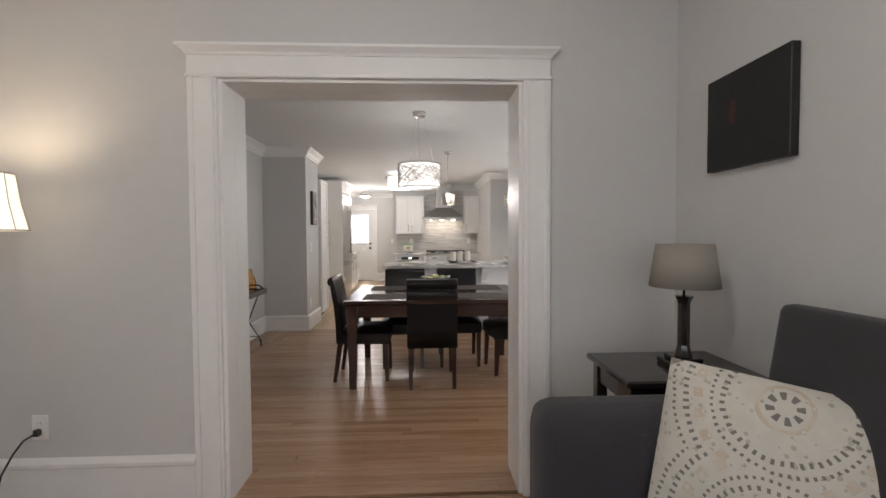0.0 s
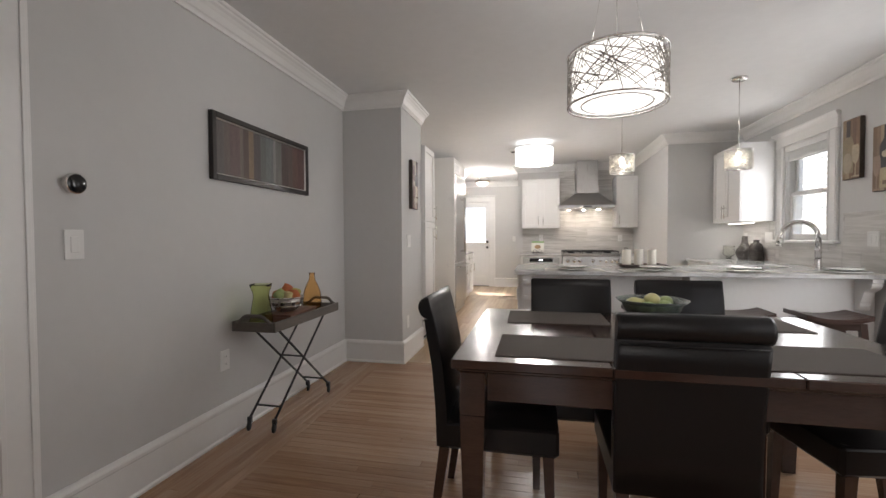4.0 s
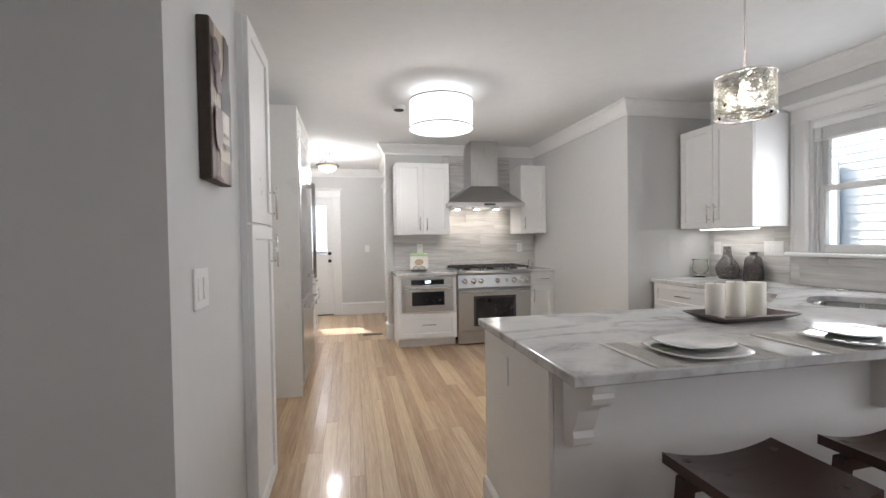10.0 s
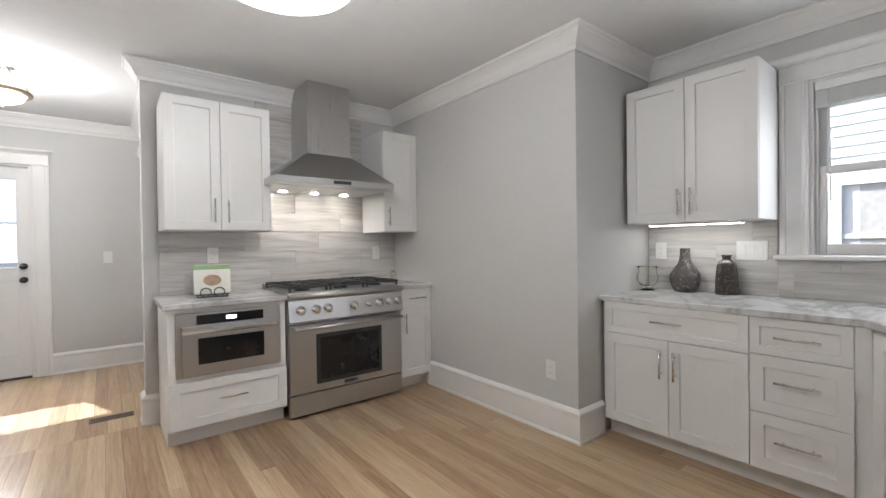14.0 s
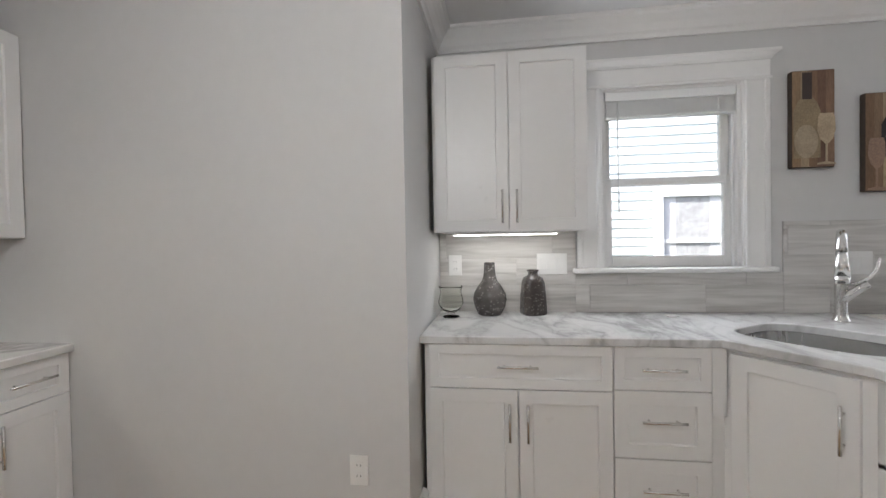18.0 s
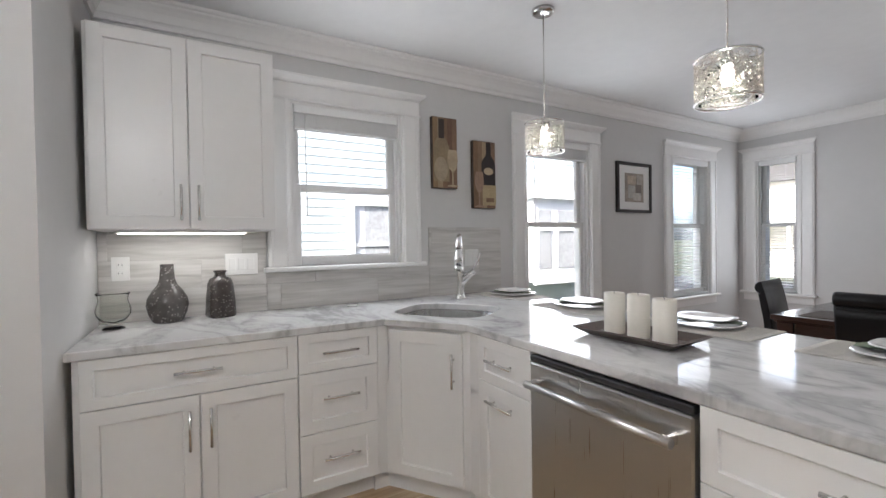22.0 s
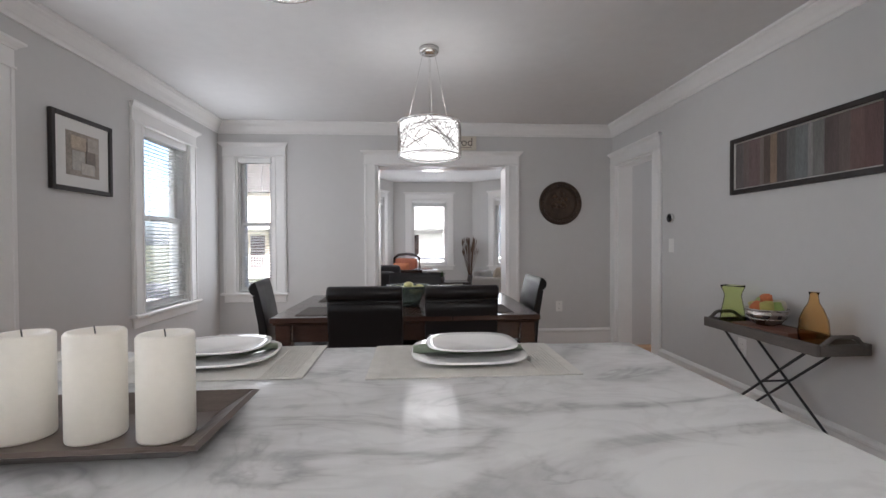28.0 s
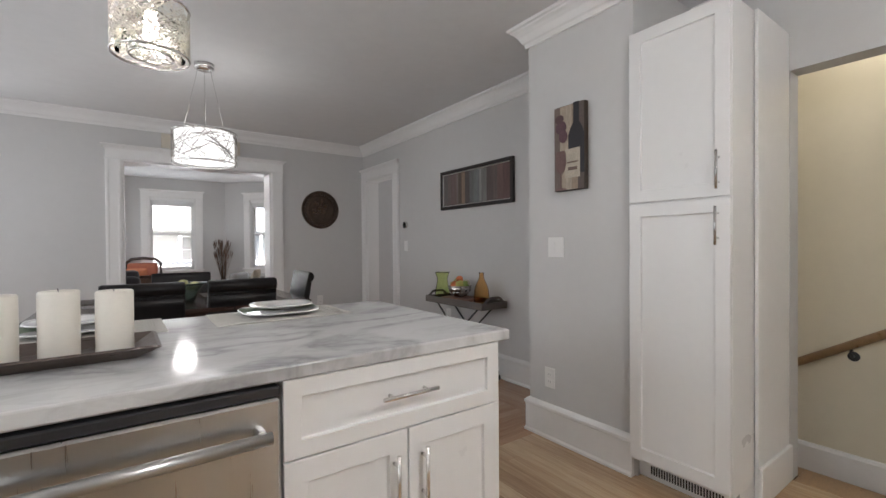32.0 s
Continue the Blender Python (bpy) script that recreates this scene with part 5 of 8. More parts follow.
# ---- dining room furniture ----
M["runner"] = mk("grey_brown_placemat", (0.10, 0.085, 0.075), 0.85, var=0.15, scale=40, bump=0.3, bscale=400)
TX0, TX1, TY0, TY1, TZ = -0.185, 1.385, 4.52, 5.60, 0.755
t = thing("dining_table", "dark espresso wooden dining table with square legs", "table", pose((TX0 + TX1) / 2, (TY0 + TY1) / 2, 0))
hw, hd = (TX1 - TX0) / 2, (TY1 - TY0) / 2
for i in range(3):
    a = -hw + i * (2 * hw / 3)
    part("tabletop_board", Geo().box(a + 0.0008, -hd, TZ - 0.032, a + 2 * hw / 3 - 0.0008, hd, TZ, 0.004), M["espresso"], t)
part("edge_moulding", Geo().box(-hw + 0.015, -hd + 0.015, TZ - 0.045, hw - 0.015, hd - 0.015, TZ - 0.0325, 0.004), M["espresso"], t)
for s in (-1, 1):
    part("apron", Geo().box(-hw + 0.12, s * (hd - 0.06) - 0.011, TZ - 0.15, hw - 0.12, s * (hd - 0.06) + 0.011, TZ - 0.046, 0.002), M["espresso"], t)
    part("apron", Geo().box(s * (hw - 0.06) - 0.011, -hd + 0.12, TZ - 0.15, s * (hw - 0.06) + 0.011, hd - 0.12, TZ - 0.046, 0.002), M["espresso"], t)
for sx in (-1, 1):
    for sy in (-1, 1):
        cx, cy = sx * (hw - 0.07), sy * (hd - 0.07)
        g = Geo()
        a, b = 0.042, 0.028
        vs = [(cx + u * b, cy + v * b, 0) for u, v in ((-1, -1), (1, -1), (1, 1), (-1, 1))] + [(cx + u * a, cy + v * a, TZ - 0.2) for u, v in ((-1, -1), (1, -1), (1, 1), (-1, 1))]
        g.add(vs, [(3, 2, 1, 0), (4, 5, 6, 7), (0, 1, 5, 4), (1, 2, 6, 5), (2, 3, 7, 6), (3, 0, 4, 7)])
        g.box(cx - 0.044, cy - 0.044, TZ - 0.2, cx + 0.044, cy + 0.044, TZ - 0.046, 0.004)
        part("leg", g, M["espresso"], t)


def dining_chair(m):
    t = thing("dining_chair", "dark brown leather dining chair with a rolled back top", "chair", m, "chairs round the table")
    g = Geo()
    w = 0.213
    g.box(-w, -0.215, 0.335, w, 0.235, 0.445, 0.014)

    def top(u, v):
        x, y = (u - 0.5) * 2, (v - 0.5) * 2
        puff = (1 - x ** 4) * (1 - y ** 4)
        return ((u - 0.5) * 0.422, 0.01 + (v - 0.5) * 0.446, 0.444 + 0.042 * puff)

    g.grid(top, 11, 11)
    part("seat", g, M["leather"], t)
    # back: a side outline with a scroll at the top, drawn across
    front = [(-0.185, 0.34), (-0.19, 0.50), (-0.205, 0.66), (-0.228, 0.78), (-0.246, 0.86), (-0.256, 0.892)]
    scroll = [(-0.268 - 0.042 * math.sin(a) , 0.892 + 0.042 * math.cos(a)) for a in [i * math.pi / 9 for i in range(0, 10)]]
    back = [(-0.285, 0.845), (-0.275, 0.78), (-0.252, 0.66), (-0.238, 0.50), (-0.232, 0.34)]
    out = front + scroll + back
    g = Geo()
    n = len(out)
    vs = []
    for x, f in ((-w, 0.9), (-w + 0.012, 1.0), (w - 0.012, 1.0), (w, 0.9)):
        vs += [(x, -0.25 + (py + 0.25) * f, 0.65 + (pz - 0.65) * (1 - (1 - f) * 0.15)) for py, pz in out]
    g.add(vs, [(k * n + j, k * n + (j + 1) % n, (k + 1) * n + (j + 1) % n, (k + 1) * n + j) for k in range(3) for j in range(n)], True)
    for k in (0, 3):
        g.f.append(tuple(k * n + j for j in range(n)))
        g.smooth.append(False)
    part("backrest", g, M["leather"], t)
    seam = Geo().tube([(-w + 0.01, -0.287, 0.838), (0, -0.289, 0.836), (w - 0.01, -0.287, 0.838)], 0.003, 5)
    part("seam", seam, M["leather"], t)
    for sx in (-1, 1):
        for y0, dy in ((0.195, 0.012), (-0.205, -0.05)):
            g = Geo()
            cx = sx * (w - 0.03)
            a, b = 0.021, 0.015
            q = ((-1, -1), (1, -1), (1, 1), (-1, 1))
            vs = [(cx + u * b, y0 + dy + v * b, 0) for u, v in q] + [(cx + u * a, y0 + v * a, 0.338) for u, v in q]
            g.add(vs, [(3, 2, 1, 0), (4, 5, 6, 7), (0, 1, 5, 4), (1, 2, 6, 5), (2, 3, 7, 6), (3, 0, 4, 7)])
            part("leg", g, M["espresso"], t, "dark tapered wooden leg")
    return t


ch = dining_chair(pose(0.556, 4.79, 0, 0, 0, 0))
copy_thing(ch, pose(-0.05, 4.95, 0, 0, 0, -90))
copy_thing(ch, pose(1.33, 5.05, 0, 0, 0, 97))
copy_thing(ch, pose(0.284, 5.33, 0, 0, 0, 180))
copy_thing(ch, pose(0.84, 5.345, 0, 0, 0, 180))

mt = single("placemat", Geo().box(-0.24, -0.165, 0, 0.24, 0.165, 0.004, 0.002), M["runner"], "dark grey woven placemat on the dining table", "placemat", pose(0.20, 4.76, TZ), "placemats on the dining table")
copy_thing(mt, pose(1.02, 4.76, TZ, 0, 0, 2))
copy_thing(mt, pose(0.20, 5.36, TZ, 0, 0, 1))
copy_thing(mt, pose(1.02, 5.36, TZ))
t = thing("fruit_bowl", "grey glass bowl of yellow-green fruit on the dining table", "bowl", pose(0.60, 5.15, TZ) @ Matrix.Diagonal((1.0, 1.0, 0.78, 1)))
M["grey_glass"] = mk("smoky_glass", (0.30, 0.36, 0.33), 0.1, var=0.1, trans=0.75)
part("bowl", Geo().lathe([(0.0, 0.0), (0.06, 0.0), (0.075, 0.01), (0.098, 0.08), (0.125, 0.15), (0.15, 0.175), (0.145, 0.177), (0.118, 0.152), (0.09, 0.082), (0.066, 0.014), (0.0, 0.012)], 28), M["grey_glass"], t)
M["lemon"] = mk("lemon_skin", (0.50, 0.47, 0.22), 0.4, var=0.15, scale=20, bump=0.2, bscale=150)
M["lime"] = mk("apple_green", (0.34, 0.40, 0.17), 0.35, var=0.2, scale=12)
for i, (x, y, z) in enumerate(((0.05, 0.0, 0.135), (-0.04, 0.045, 0.135), (-0.03, -0.05, 0.135), (0.0, 0.0, 0.175), (0.07, 0.06, 0.15), (-0.075, 0.0, 0.15))):
    part("fruit", Geo().lathe([(0.0, -0.035), (0.012, -0.033), (0.026, -0.022), (0.034, 0.0), (0.028, 0.02), (0.014, 0.032), (0.0, 0.035)], 14, pose(x, y, z, 40 * i, 25, 0)), M["lemon" if i % 2 else "lime"], t)

# serving cart on casters
M["cart_wood"] = mk("weathered_wood", (0.115, 0.10, 0.088), 0.6, var=0.3, scale=5, stretch=(9, 1, 9), bump=0.2, bscale=40)
CZ = 0.632
t = thing("serving_cart", "folding serving cart with weathered wood tray and black casters", "cart", pose(-1.525, 5.73, 0))
lx, ly = 0.135, 0.40
part("tray_base", Geo().box(-lx, -ly, CZ - 0.012, lx, ly, CZ, 0.002), M["cart_wood"], t)
for s in (-1, 1):
    part("tray_side", Geo().box(s * lx - 0.009, -ly - 0.009, CZ - 0.014, s * lx + 0.009, ly + 0.009, CZ + 0.045, 0.003), M["cart_wood"], t)
    g = Geo()
    y = s * ly
    g.box(-lx + 0.009, y - 0.009, CZ - 0.014, lx - 0.009, y + 0.009, CZ + 0.042, 0.002)
    part("tray_end", g, M["cart_wood"], t)
    pts = [(-0.112, y, CZ + 0.034), (-0.09, y, CZ + 0.05), (-0.066, y + s * 0.004, CZ + 0.072), (-0.045, y + s * 0.006, CZ + 0.08), (0.045, y + s * 0.006, CZ + 0.08), (0.066, y + s * 0.004, CZ + 0.072), (0.09, y, CZ + 0.05), (0.112, y, CZ + 0.034)]
    part("tray_handle", Geo().tube(pts, 0.011, 8), M["cart_wood"], t)
for x in (-0.085, 0.085):
    for s in (-1, 1):
        part("leg", Geo().cyl((x, s * 0.335, 0.075), (x, -s * 0.30, CZ - 0.013), 0.0075, 8), M["black"], t, "black metal rod leg")
for s in (-1, 1):
    part("cross_bar", Geo().cyl((-0.085, s * 0.273, 0.13), (0.085, s * 0.273, 0.13), 0.006, 7), M["black"], t)
part("pivot_bar", Geo().cyl((-0.095, 0.0, 0.37), (0.095, 0.0, 0.37), 0.006, 7), M["black"], t)
for x in (-0.085, 0.085):
    for s in (-1, 1):
        c = part("caster", Geo().box(x - 0.013, s * 0.34 - 0.012, 0.045, x + 0.013, s * 0.34 + 0.012, 0.082, 0.004), M["black"], t)
        part("wheel", Geo().lathe([(0.0, -0.008), (0.022, -0.008), (0.0285, -0.004), (0.0285, 0.004), (0.022, 0.008), (0.0, 0.008)], 18, pose(x, s * 0.347, 0.0285, 0, 90, 15)), M["rubber"], c)

M["green_glass"] = mk("green_glass", (0.90, 0.96, 0.62), 0.04, var=0, trans=1.0, ior=1.18)
M["amber_glass"] = mk("amber_glass", (0.97, 0.74, 0.46), 0.06, var=0, trans=1.0, ior=1.2, bump=0.3, bscale=120)


def square_vase(g, prof, n=4, seg=24):
    """A vase whose section eases from round to square."""
    vs = []
    for r, z in prof:
        for i in range(seg):
            a = 2 * math.pi * i / seg
            k = (abs(math.cos(a)) ** n + abs(math.sin(a)) ** n) ** (-1 / n)
            vs.append((r * k * math.cos(a), r * k * math.sin(a), z))
    fs = [(j * seg + i, j * seg + (i + 1) % seg, (j + 1) * seg + (i + 1) % seg, (j + 1) * seg + i) for j in range(len(prof) - 1) for i in range(seg)]
    return g.add(vs, fs, True)


g = square_vase(Geo(), [(0.0, 0.004), (0.054, 0.004), (0.061, 0.010), (0.058, 0.04), (0.051, 0.10), (0.042, 0.165), (0.0385, 0.19), (0.041, 0.212), (0.052, 0.246), (0.055, 0.262), (0.0525, 0.262), (0.049, 0.246), (0.038, 0.212), (0.0355, 0.19), (0.039, 0.165), (0.048, 0.10), (0.055, 0.04), (0.057, 0.020), (0.0, 0.016)], 7, 32)
single("vase", g, M["green_glass"], "square tapering green glass vase with a flared lip", "vase", pose(-1.525, 5.40, CZ, 0, 0, 16))
t = thing("wooden_box", "flat reddish brown wooden box on the serving cart", "box", pose(-1.515, 5.72, CZ, 0, 0, 4))
M["box_wood"] = mk("reddish_wood", (0.16, 0.075, 0.05), 0.5, var=0.25, scale=5, stretch=(9, 1, 9))
part("body", Geo().box(-0.085, -0.185, 0, 0.085, 0.185, 0.036, 0.003), M["box_wood"], t)
part("lid", Geo().box(-0.089, -0.189, 0.037, 0.089, 0.189, 0.052, 0.003), M["box_wood"], t)
t = thing("decor_bowl", "silver banded bowl filled with coloured cloth sachets", "bowl", pose(-1.525, 5.67, CZ + 0.0525))
part("bowl", Geo().lathe([(0.0, 0.0), (0.045, 0.0), (0.07, 0.012), (0.098, 0.05), (0.11, 0.1), (0.107, 0.1), (0.094, 0.052), (0.066, 0.016), (0.0, 0.008)], 28), mk("hammered_silver", (0.40, 0.36, 0.33), 0.25, metal=1.0, var=0.2, scale=12, bump=0.4, bscale=60), t)
for z, r in ((0.042, 0.0945), (0.070, 0.1045), (0.097, 0.1105)):
    part("band", Geo().tube(ring(r, z, 0.003, 28), 0.0032, 6, True), M["chrome"], t, "raised silver band")
for i in range(9):
    a = i * 0.698
    part("tile_inlay", Geo().grid(lambda u, v: ((0.0985 + 0.0075 * v) * math.cos(a + 0.22 * u), (0.0985 + 0.0075 * v) * math.sin(a + 0.22 * u), 0.047 + 0.020 * v), 5, 2), mk("dark_mosaic", (0.06, 0.05, 0.05), 0.3, var=0.5, scale=40), t, "dark inlay")
rng = random.Random(12)
for i, c in enumerate(((0.47, 0.14, 0.05), (0.44, 0.40, 0.12), (0.27, 0.36, 0.10), (0.52, 0.48, 0.38), (0.42, 0.17, 0.07), (0.34, 0.40, 0.16), (0.50, 0.42, 0.20), (0.50, 0.15, 0.06))):
    a, r = i * 0.9, 0.056 if i < 7 else 0.0
    w, h = rng.uniform(0.034, 0.044), rng.uniform(0.030, 0.042)
    prof = [(0.0, -h), (w * 0.7, -h * 0.9), (w, -h * 0.4), (w * rng.uniform(0.85, 1.1), h * 0.4), (w * 0.9, h * 0.85), (w * 0.5, h), (0.0, h * 0.9)]
    part("sachet", Geo().lathe(prof, 7, pose(r * math.cos(a), r * math.sin(a), 0.10 + 0.012 * (i % 2) + (0.03 if i == 7 else 0), rng.uniform(-35, 35), rng.uniform(-35, 35), 50 * i)), mk("sachet_cloth", c, 0.8, var=0.3, scale=25, bump=0.4, bscale=90), t)
g = Geo().lathe([(0.0, 0.003), (0.045, 0.003), (0.058, 0.015), (0.064, 0.06), (0.058, 0.12), (0.040, 0.165), (0.022, 0.195), (0.018, 0.225), (0.022, 0.24), (0.019, 0.24), (0.0155, 0.225), (0.019, 0.195), (0.037, 0.163), (0.054, 0.12), (0.060, 0.06), (0.054, 0.018), (0.0, 0.012)], 24)
single("bottle_vase", g, M["amber_glass"], "dimpled amber glass bottle vase on the serving cart", "vase", pose(-1.515, 5.985, CZ) @ Matrix.Diagonal((1.05, 1.05, 1.18, 1)))

# ---- pictures and wall plates ----
M["frame_dark"] = mk("dark_frame", (0.022, 0.017, 0.015), 0.35, var=0.2)
M["silver"] = mk("silver_fillet", (0.62, 0.60, 0.57), 0.35, metal=0.8)


def frame_bars(g, w, h, b, d):
    g.box(-w / 2, -d, -h / 2, -w / 2 + b, 0, h / 2, 0.003)
    g.box(w / 2 - b, -d, -h / 2, w / 2, 0, h / 2, 0.003)
    g.box(-w / 2 + b, -d, -h / 2, w / 2 - b, 0, -h / 2 + b, 0.003)
    g.box(-w / 2 + b, -d, h / 2 - b, w / 2 - b, 0, h / 2, 0.003)
    return g


# pictures hang with local y = 0 on the wall and face -y
t = thing("framed_picture", "long dark-framed picture of brown and grey plank stripes", "picture", pose(XW, 5.70, 1.697, 0, 0, 90))
part("frame", frame_bars(Geo(), 1.03, 0.385, 0.032, 0.03), M["frame_dark"], t)
part("fillet", frame_bars(Geo(), 0.968, 0.323, 0.008, 0.022), M["silver"], t, "thin silver fillet")
cols = [(0.13, 0.115, 0.11), (0.145, 0.115, 0.105), (0.15, 0.105, 0.10), (0.17, 0.14, 0.125), (0.10, 0.075, 0.06), (0.23, 0.165, 0.115), (0.085, 0.075, 0.07), (0.13, 0.13, 0.128), (0.155, 0.165, 0.165), (0.24, 0.235, 0.22), (0.17, 0.165, 0.155), (0.10, 0.075, 0.07), (0.125, 0.095, 0.085), (0.14, 0.085, 0.075), (0.12, 0.07, 0.065)]
ws = [0.07, 0.05, 0.09, 0.03, 0.05, 0.05, 0.07, 0.06, 0.08, 0.03, 0.07, 0.08, 0.06, 0.07, 0.092]
x = -0.476
for c, w in zip(cols, ws):
    part("stripe", Geo().box(x, -0.012, -0.154, x + w, -0.002, 0.154), mk("stripe_paint", c, 0.6, var=0.35, scale=6, stretch=(6, 1, 0.7)), t)
    x += w


def bottle_outline(r, h):
    return [(-r, 0), (r, 0), (r, 0.55 * h), (0.75 * r, 0.64 * h), (0.36 * r, 0.72 * h), (0.34 * r, h), (-0.34 * r, h), (-0.36 * r, 0.72 * h), (-0.75 * r, 0.64 * h), (-r, 0.55 * h)]


def wine_panel(name, label, m, w, h, bg, shapes):
    """A thick canvas: stripes behind, flat painted shapes in front."""
    t = thing(name, label, "picture", m)
    part("canvas", Geo().box(-w / 2, -0.036, -h / 2, w / 2, -0.001, h / 2, 0.003), mk("canvas_edge", (0.05, 0.035, 0.025), 0.6, var=0.3), t)
    n = len(bg)
    for i, c in enumerate(bg):
        x0 = -w / 2 + 0.003 + i * (w - 0.006) / n
        part("painted_stripe", Geo().box(x0, -0.0372, -h / 2 + 0.003, x0 + (w - 0.006) / n, -0.0362, h / 2 - 0.003), mk("stripe_paint", c, 0.55, var=0.3, scale=7, stretch=(3, 1, 0.6)), t)
    for k, (kind, cx, cz, pw, ph, col) in enumerate(shapes):
        y = -0.0385 - 0.001 * k
        if kind == "bottle":
            poly = bottle_outline(pw / 2, ph)
        elif kind == "oval":
            poly = [(pw / 2 * math.cos(a), ph / 2 + ph / 2 * math.sin(a)) for a in [i * math.pi / 10 for i in range(20)]]
        elif kind == "glass":
            q = [(0.5, 0), (0.5, 0.03), (0.06, 0.06), (0.06, 0.40), (0.35, 0.50), (0.5, 0.68), (0.45, 0.92), (0.36, 1.0)]
            poly = [(a * pw, b * ph) for a, b in q] + [(-a * pw, b * ph) for a, b in reversed(q)]
        else:
            poly = [(-pw / 2, 0), (pw / 2, 0), (pw / 2, ph), (-pw / 2, ph)]
        part("painted_shape", Geo().prism([(cx + a, cz + b) for a, b in poly], -0.0004, 0.0004, Matrix.Translation((0, y, 0)) @ pose(0, 0, 0, 90)), mk("shape_paint", col, 0.5, var=0.3, scale=14), t)
    return t


WEST_ON_EAST = -90
wine_panel("wine_picture", "brown canvas of a pale wine bottle and a glass", pose(XE, 7.295, 1.88, 0, 0, WEST_ON_EAST), 0.2, 0.495,
           [(0.24, 0.16, 0.09), (0.33, 0.25, 0.16), (0.20, 0.12, 0.07), (0.15, 0.085, 0.055), (0.20, 0.12, 0.075)],
           [("bottle", -0.03, -0.20, 0.125, 0.44, (0.26, 0.20, 0.12)), ("rect", -0.03, 0.10, 0.045, 0.135, (0.05, 0.035, 0.03)), ("oval", -0.035, -0.20, 0.11, 0.17, (0.36, 0.29, 0.20)), ("glass", 0.058, -0.235, 0.085, 0.26, (0.42, 0.33, 0.22))])
wine_panel("wine_picture", "brown canvas of a dark wine bottle and a wheel of cheese", pose(XE, 6.96, 1.748, 0, 0, WEST_ON_EAST), 0.2, 0.495,
           [(0.19, 0.115, 0.065), (0.23, 0.15, 0.09), (0.36, 0.27, 0.17), (0.17, 0.10, 0.06), (0.20, 0.125, 0.08)],
           [("bottle", 0.035, -0.10, 0.125, 0.34, (0.022, 0.016, 0.016)), ("oval", 0.035, 0.0, 0.085, 0.055, (0.45, 0.36, 0.24)), ("rect", 0.04, -0.225, 0.12, 0.15, (0.42, 0.33, 0.19)), ("glass", -0.05, -0.24, 0.08, 0.26, (0.30, 0.20, 0.14)), ("rect", 0.045, -0.20, 0.07, 0.03, (0.20, 0.12, 0.07))])
wine_panel("wine_picture", "canvas of a dark bottle, label and grapes on cream", pose(PX, 7.235, 1.69, 0, 0, 90), 0.205, 0.475,
           [(0.16, 0.12, 0.10), (0.40, 0.33, 0.25), (0.42, 0.35, 0.27), (0.30, 0.23, 0.17), (0.10, 0.075, 0.065)],
           [("bottle", 0.05, -0.15, 0.105, 0.39, (0.022, 0.02, 0.024)), ("rect", 0.025, -0.17, 0.10, 0.16, (0.48, 0.42, 0.33)), ("oval", -0.05, 0.08, 0.075, 0.075, (0.10, 0.05, 0.06)), ("oval", -0.035, 0.03, 0.06, 0.07, (0.12, 0.06, 0.07)), ("oval", -0.06, 0.14, 0.06, 0.05, (0.09, 0.05, 0.05)), ("glass", -0.05, -0.235, 0.075, 0.22, (0.16, 0.09, 0.08)), ("rect", 0.03, -0.13, 0.06, 0.018, (0.15, 0.10, 0.08)), ("rect", 0.03, -0.09, 0.07, 0.008, (0.15, 0.10, 0.08))])
t = thing("framed_picture", "black-framed abstract print in a white mat", "picture", pose(XE, 5.218, 1.742, 0, 0, WEST_ON_EAST))
part("frame", frame_bars(Geo(), 0.50, 0.47, 0.028, 0.028), M["frame_dark"], t)
part("mat", Geo().box(-0.222, -0.014, -0.207, 0.222, -0.002, 0.207), mk("mat_board", (0.74, 0.73, 0.71), 0.8, var=0.02), t, "white mat board")
part("print", Geo().box(-0.135, -0.016, -0.135, 0.135, -0.0142, 0.135), mk("print_ground", (0.33, 0.29, 0.25), 0.7, var=0.35, scale=9), t)
for i, (a, b, c, d, col) in enumerate(((-0.09, -0.1, 0.01, 0.02, (0.42, 0.40, 0.37)), (0.02, -0.06, 0.10, 0.09, (0.20, 0.17, 0.15)), (-0.1, 0.03, 0.02, 0.11, (0.45, 0.37, 0.29)), (-0.02, -0.12, 0.09, -0.05, (0.50, 0.47, 0.43)), (0.03, 0.03, 0.12, 0.12, (0.40, 0.36, 0.32)))):
    part("painted_shape", Geo().box(a, -0.0182 - 0.0006 * i, b, c, -0.0165 - 0.0006 * i, d), mk("shape_paint", col, 0.7, var=0.3, scale=20), t)
t = thing("wall_plaque", "round dark carved wall medallion", "wall decor", pose(-1.083, YS, 1.62, 90, 0, 180))
M["bronze_dark"] = mk("aged_bronze", (0.07, 0.048, 0.035), 0.4, metal=0.5, var=0.4, scale=14, bump=0.6, bscale=50)
part("disc", Geo().lathe([(0.0, 0.012), (0.10, 0.016), (0.15, 0.012), (0.165, 0.022), (0.175, 0.014), (0.225, 0.014), (0.236, 0.026), (0.243, 0.018), (0.243, 0.001), (0.0, 0.001)], 48, Matrix.Scale(-1, 4, (0, 0, 1)) @ Matrix.Scale(-1, 4, (0, 0, 1))), M["bronze_dark"], t)
g = Geo()
for i in range(40):
    a = 2 * math.pi * i / 40
    g.lathe([(0.0, 0.03), (0.009, 0.027), (0.013, 0.013)], 8, pose(0.20 * math.cos(a), 0.20 * math.sin(a), 0))
part("bead_ring", g, M["bronze_dark"], t, "ring of raised beads")
g = Geo()
rng = random.Random(8)
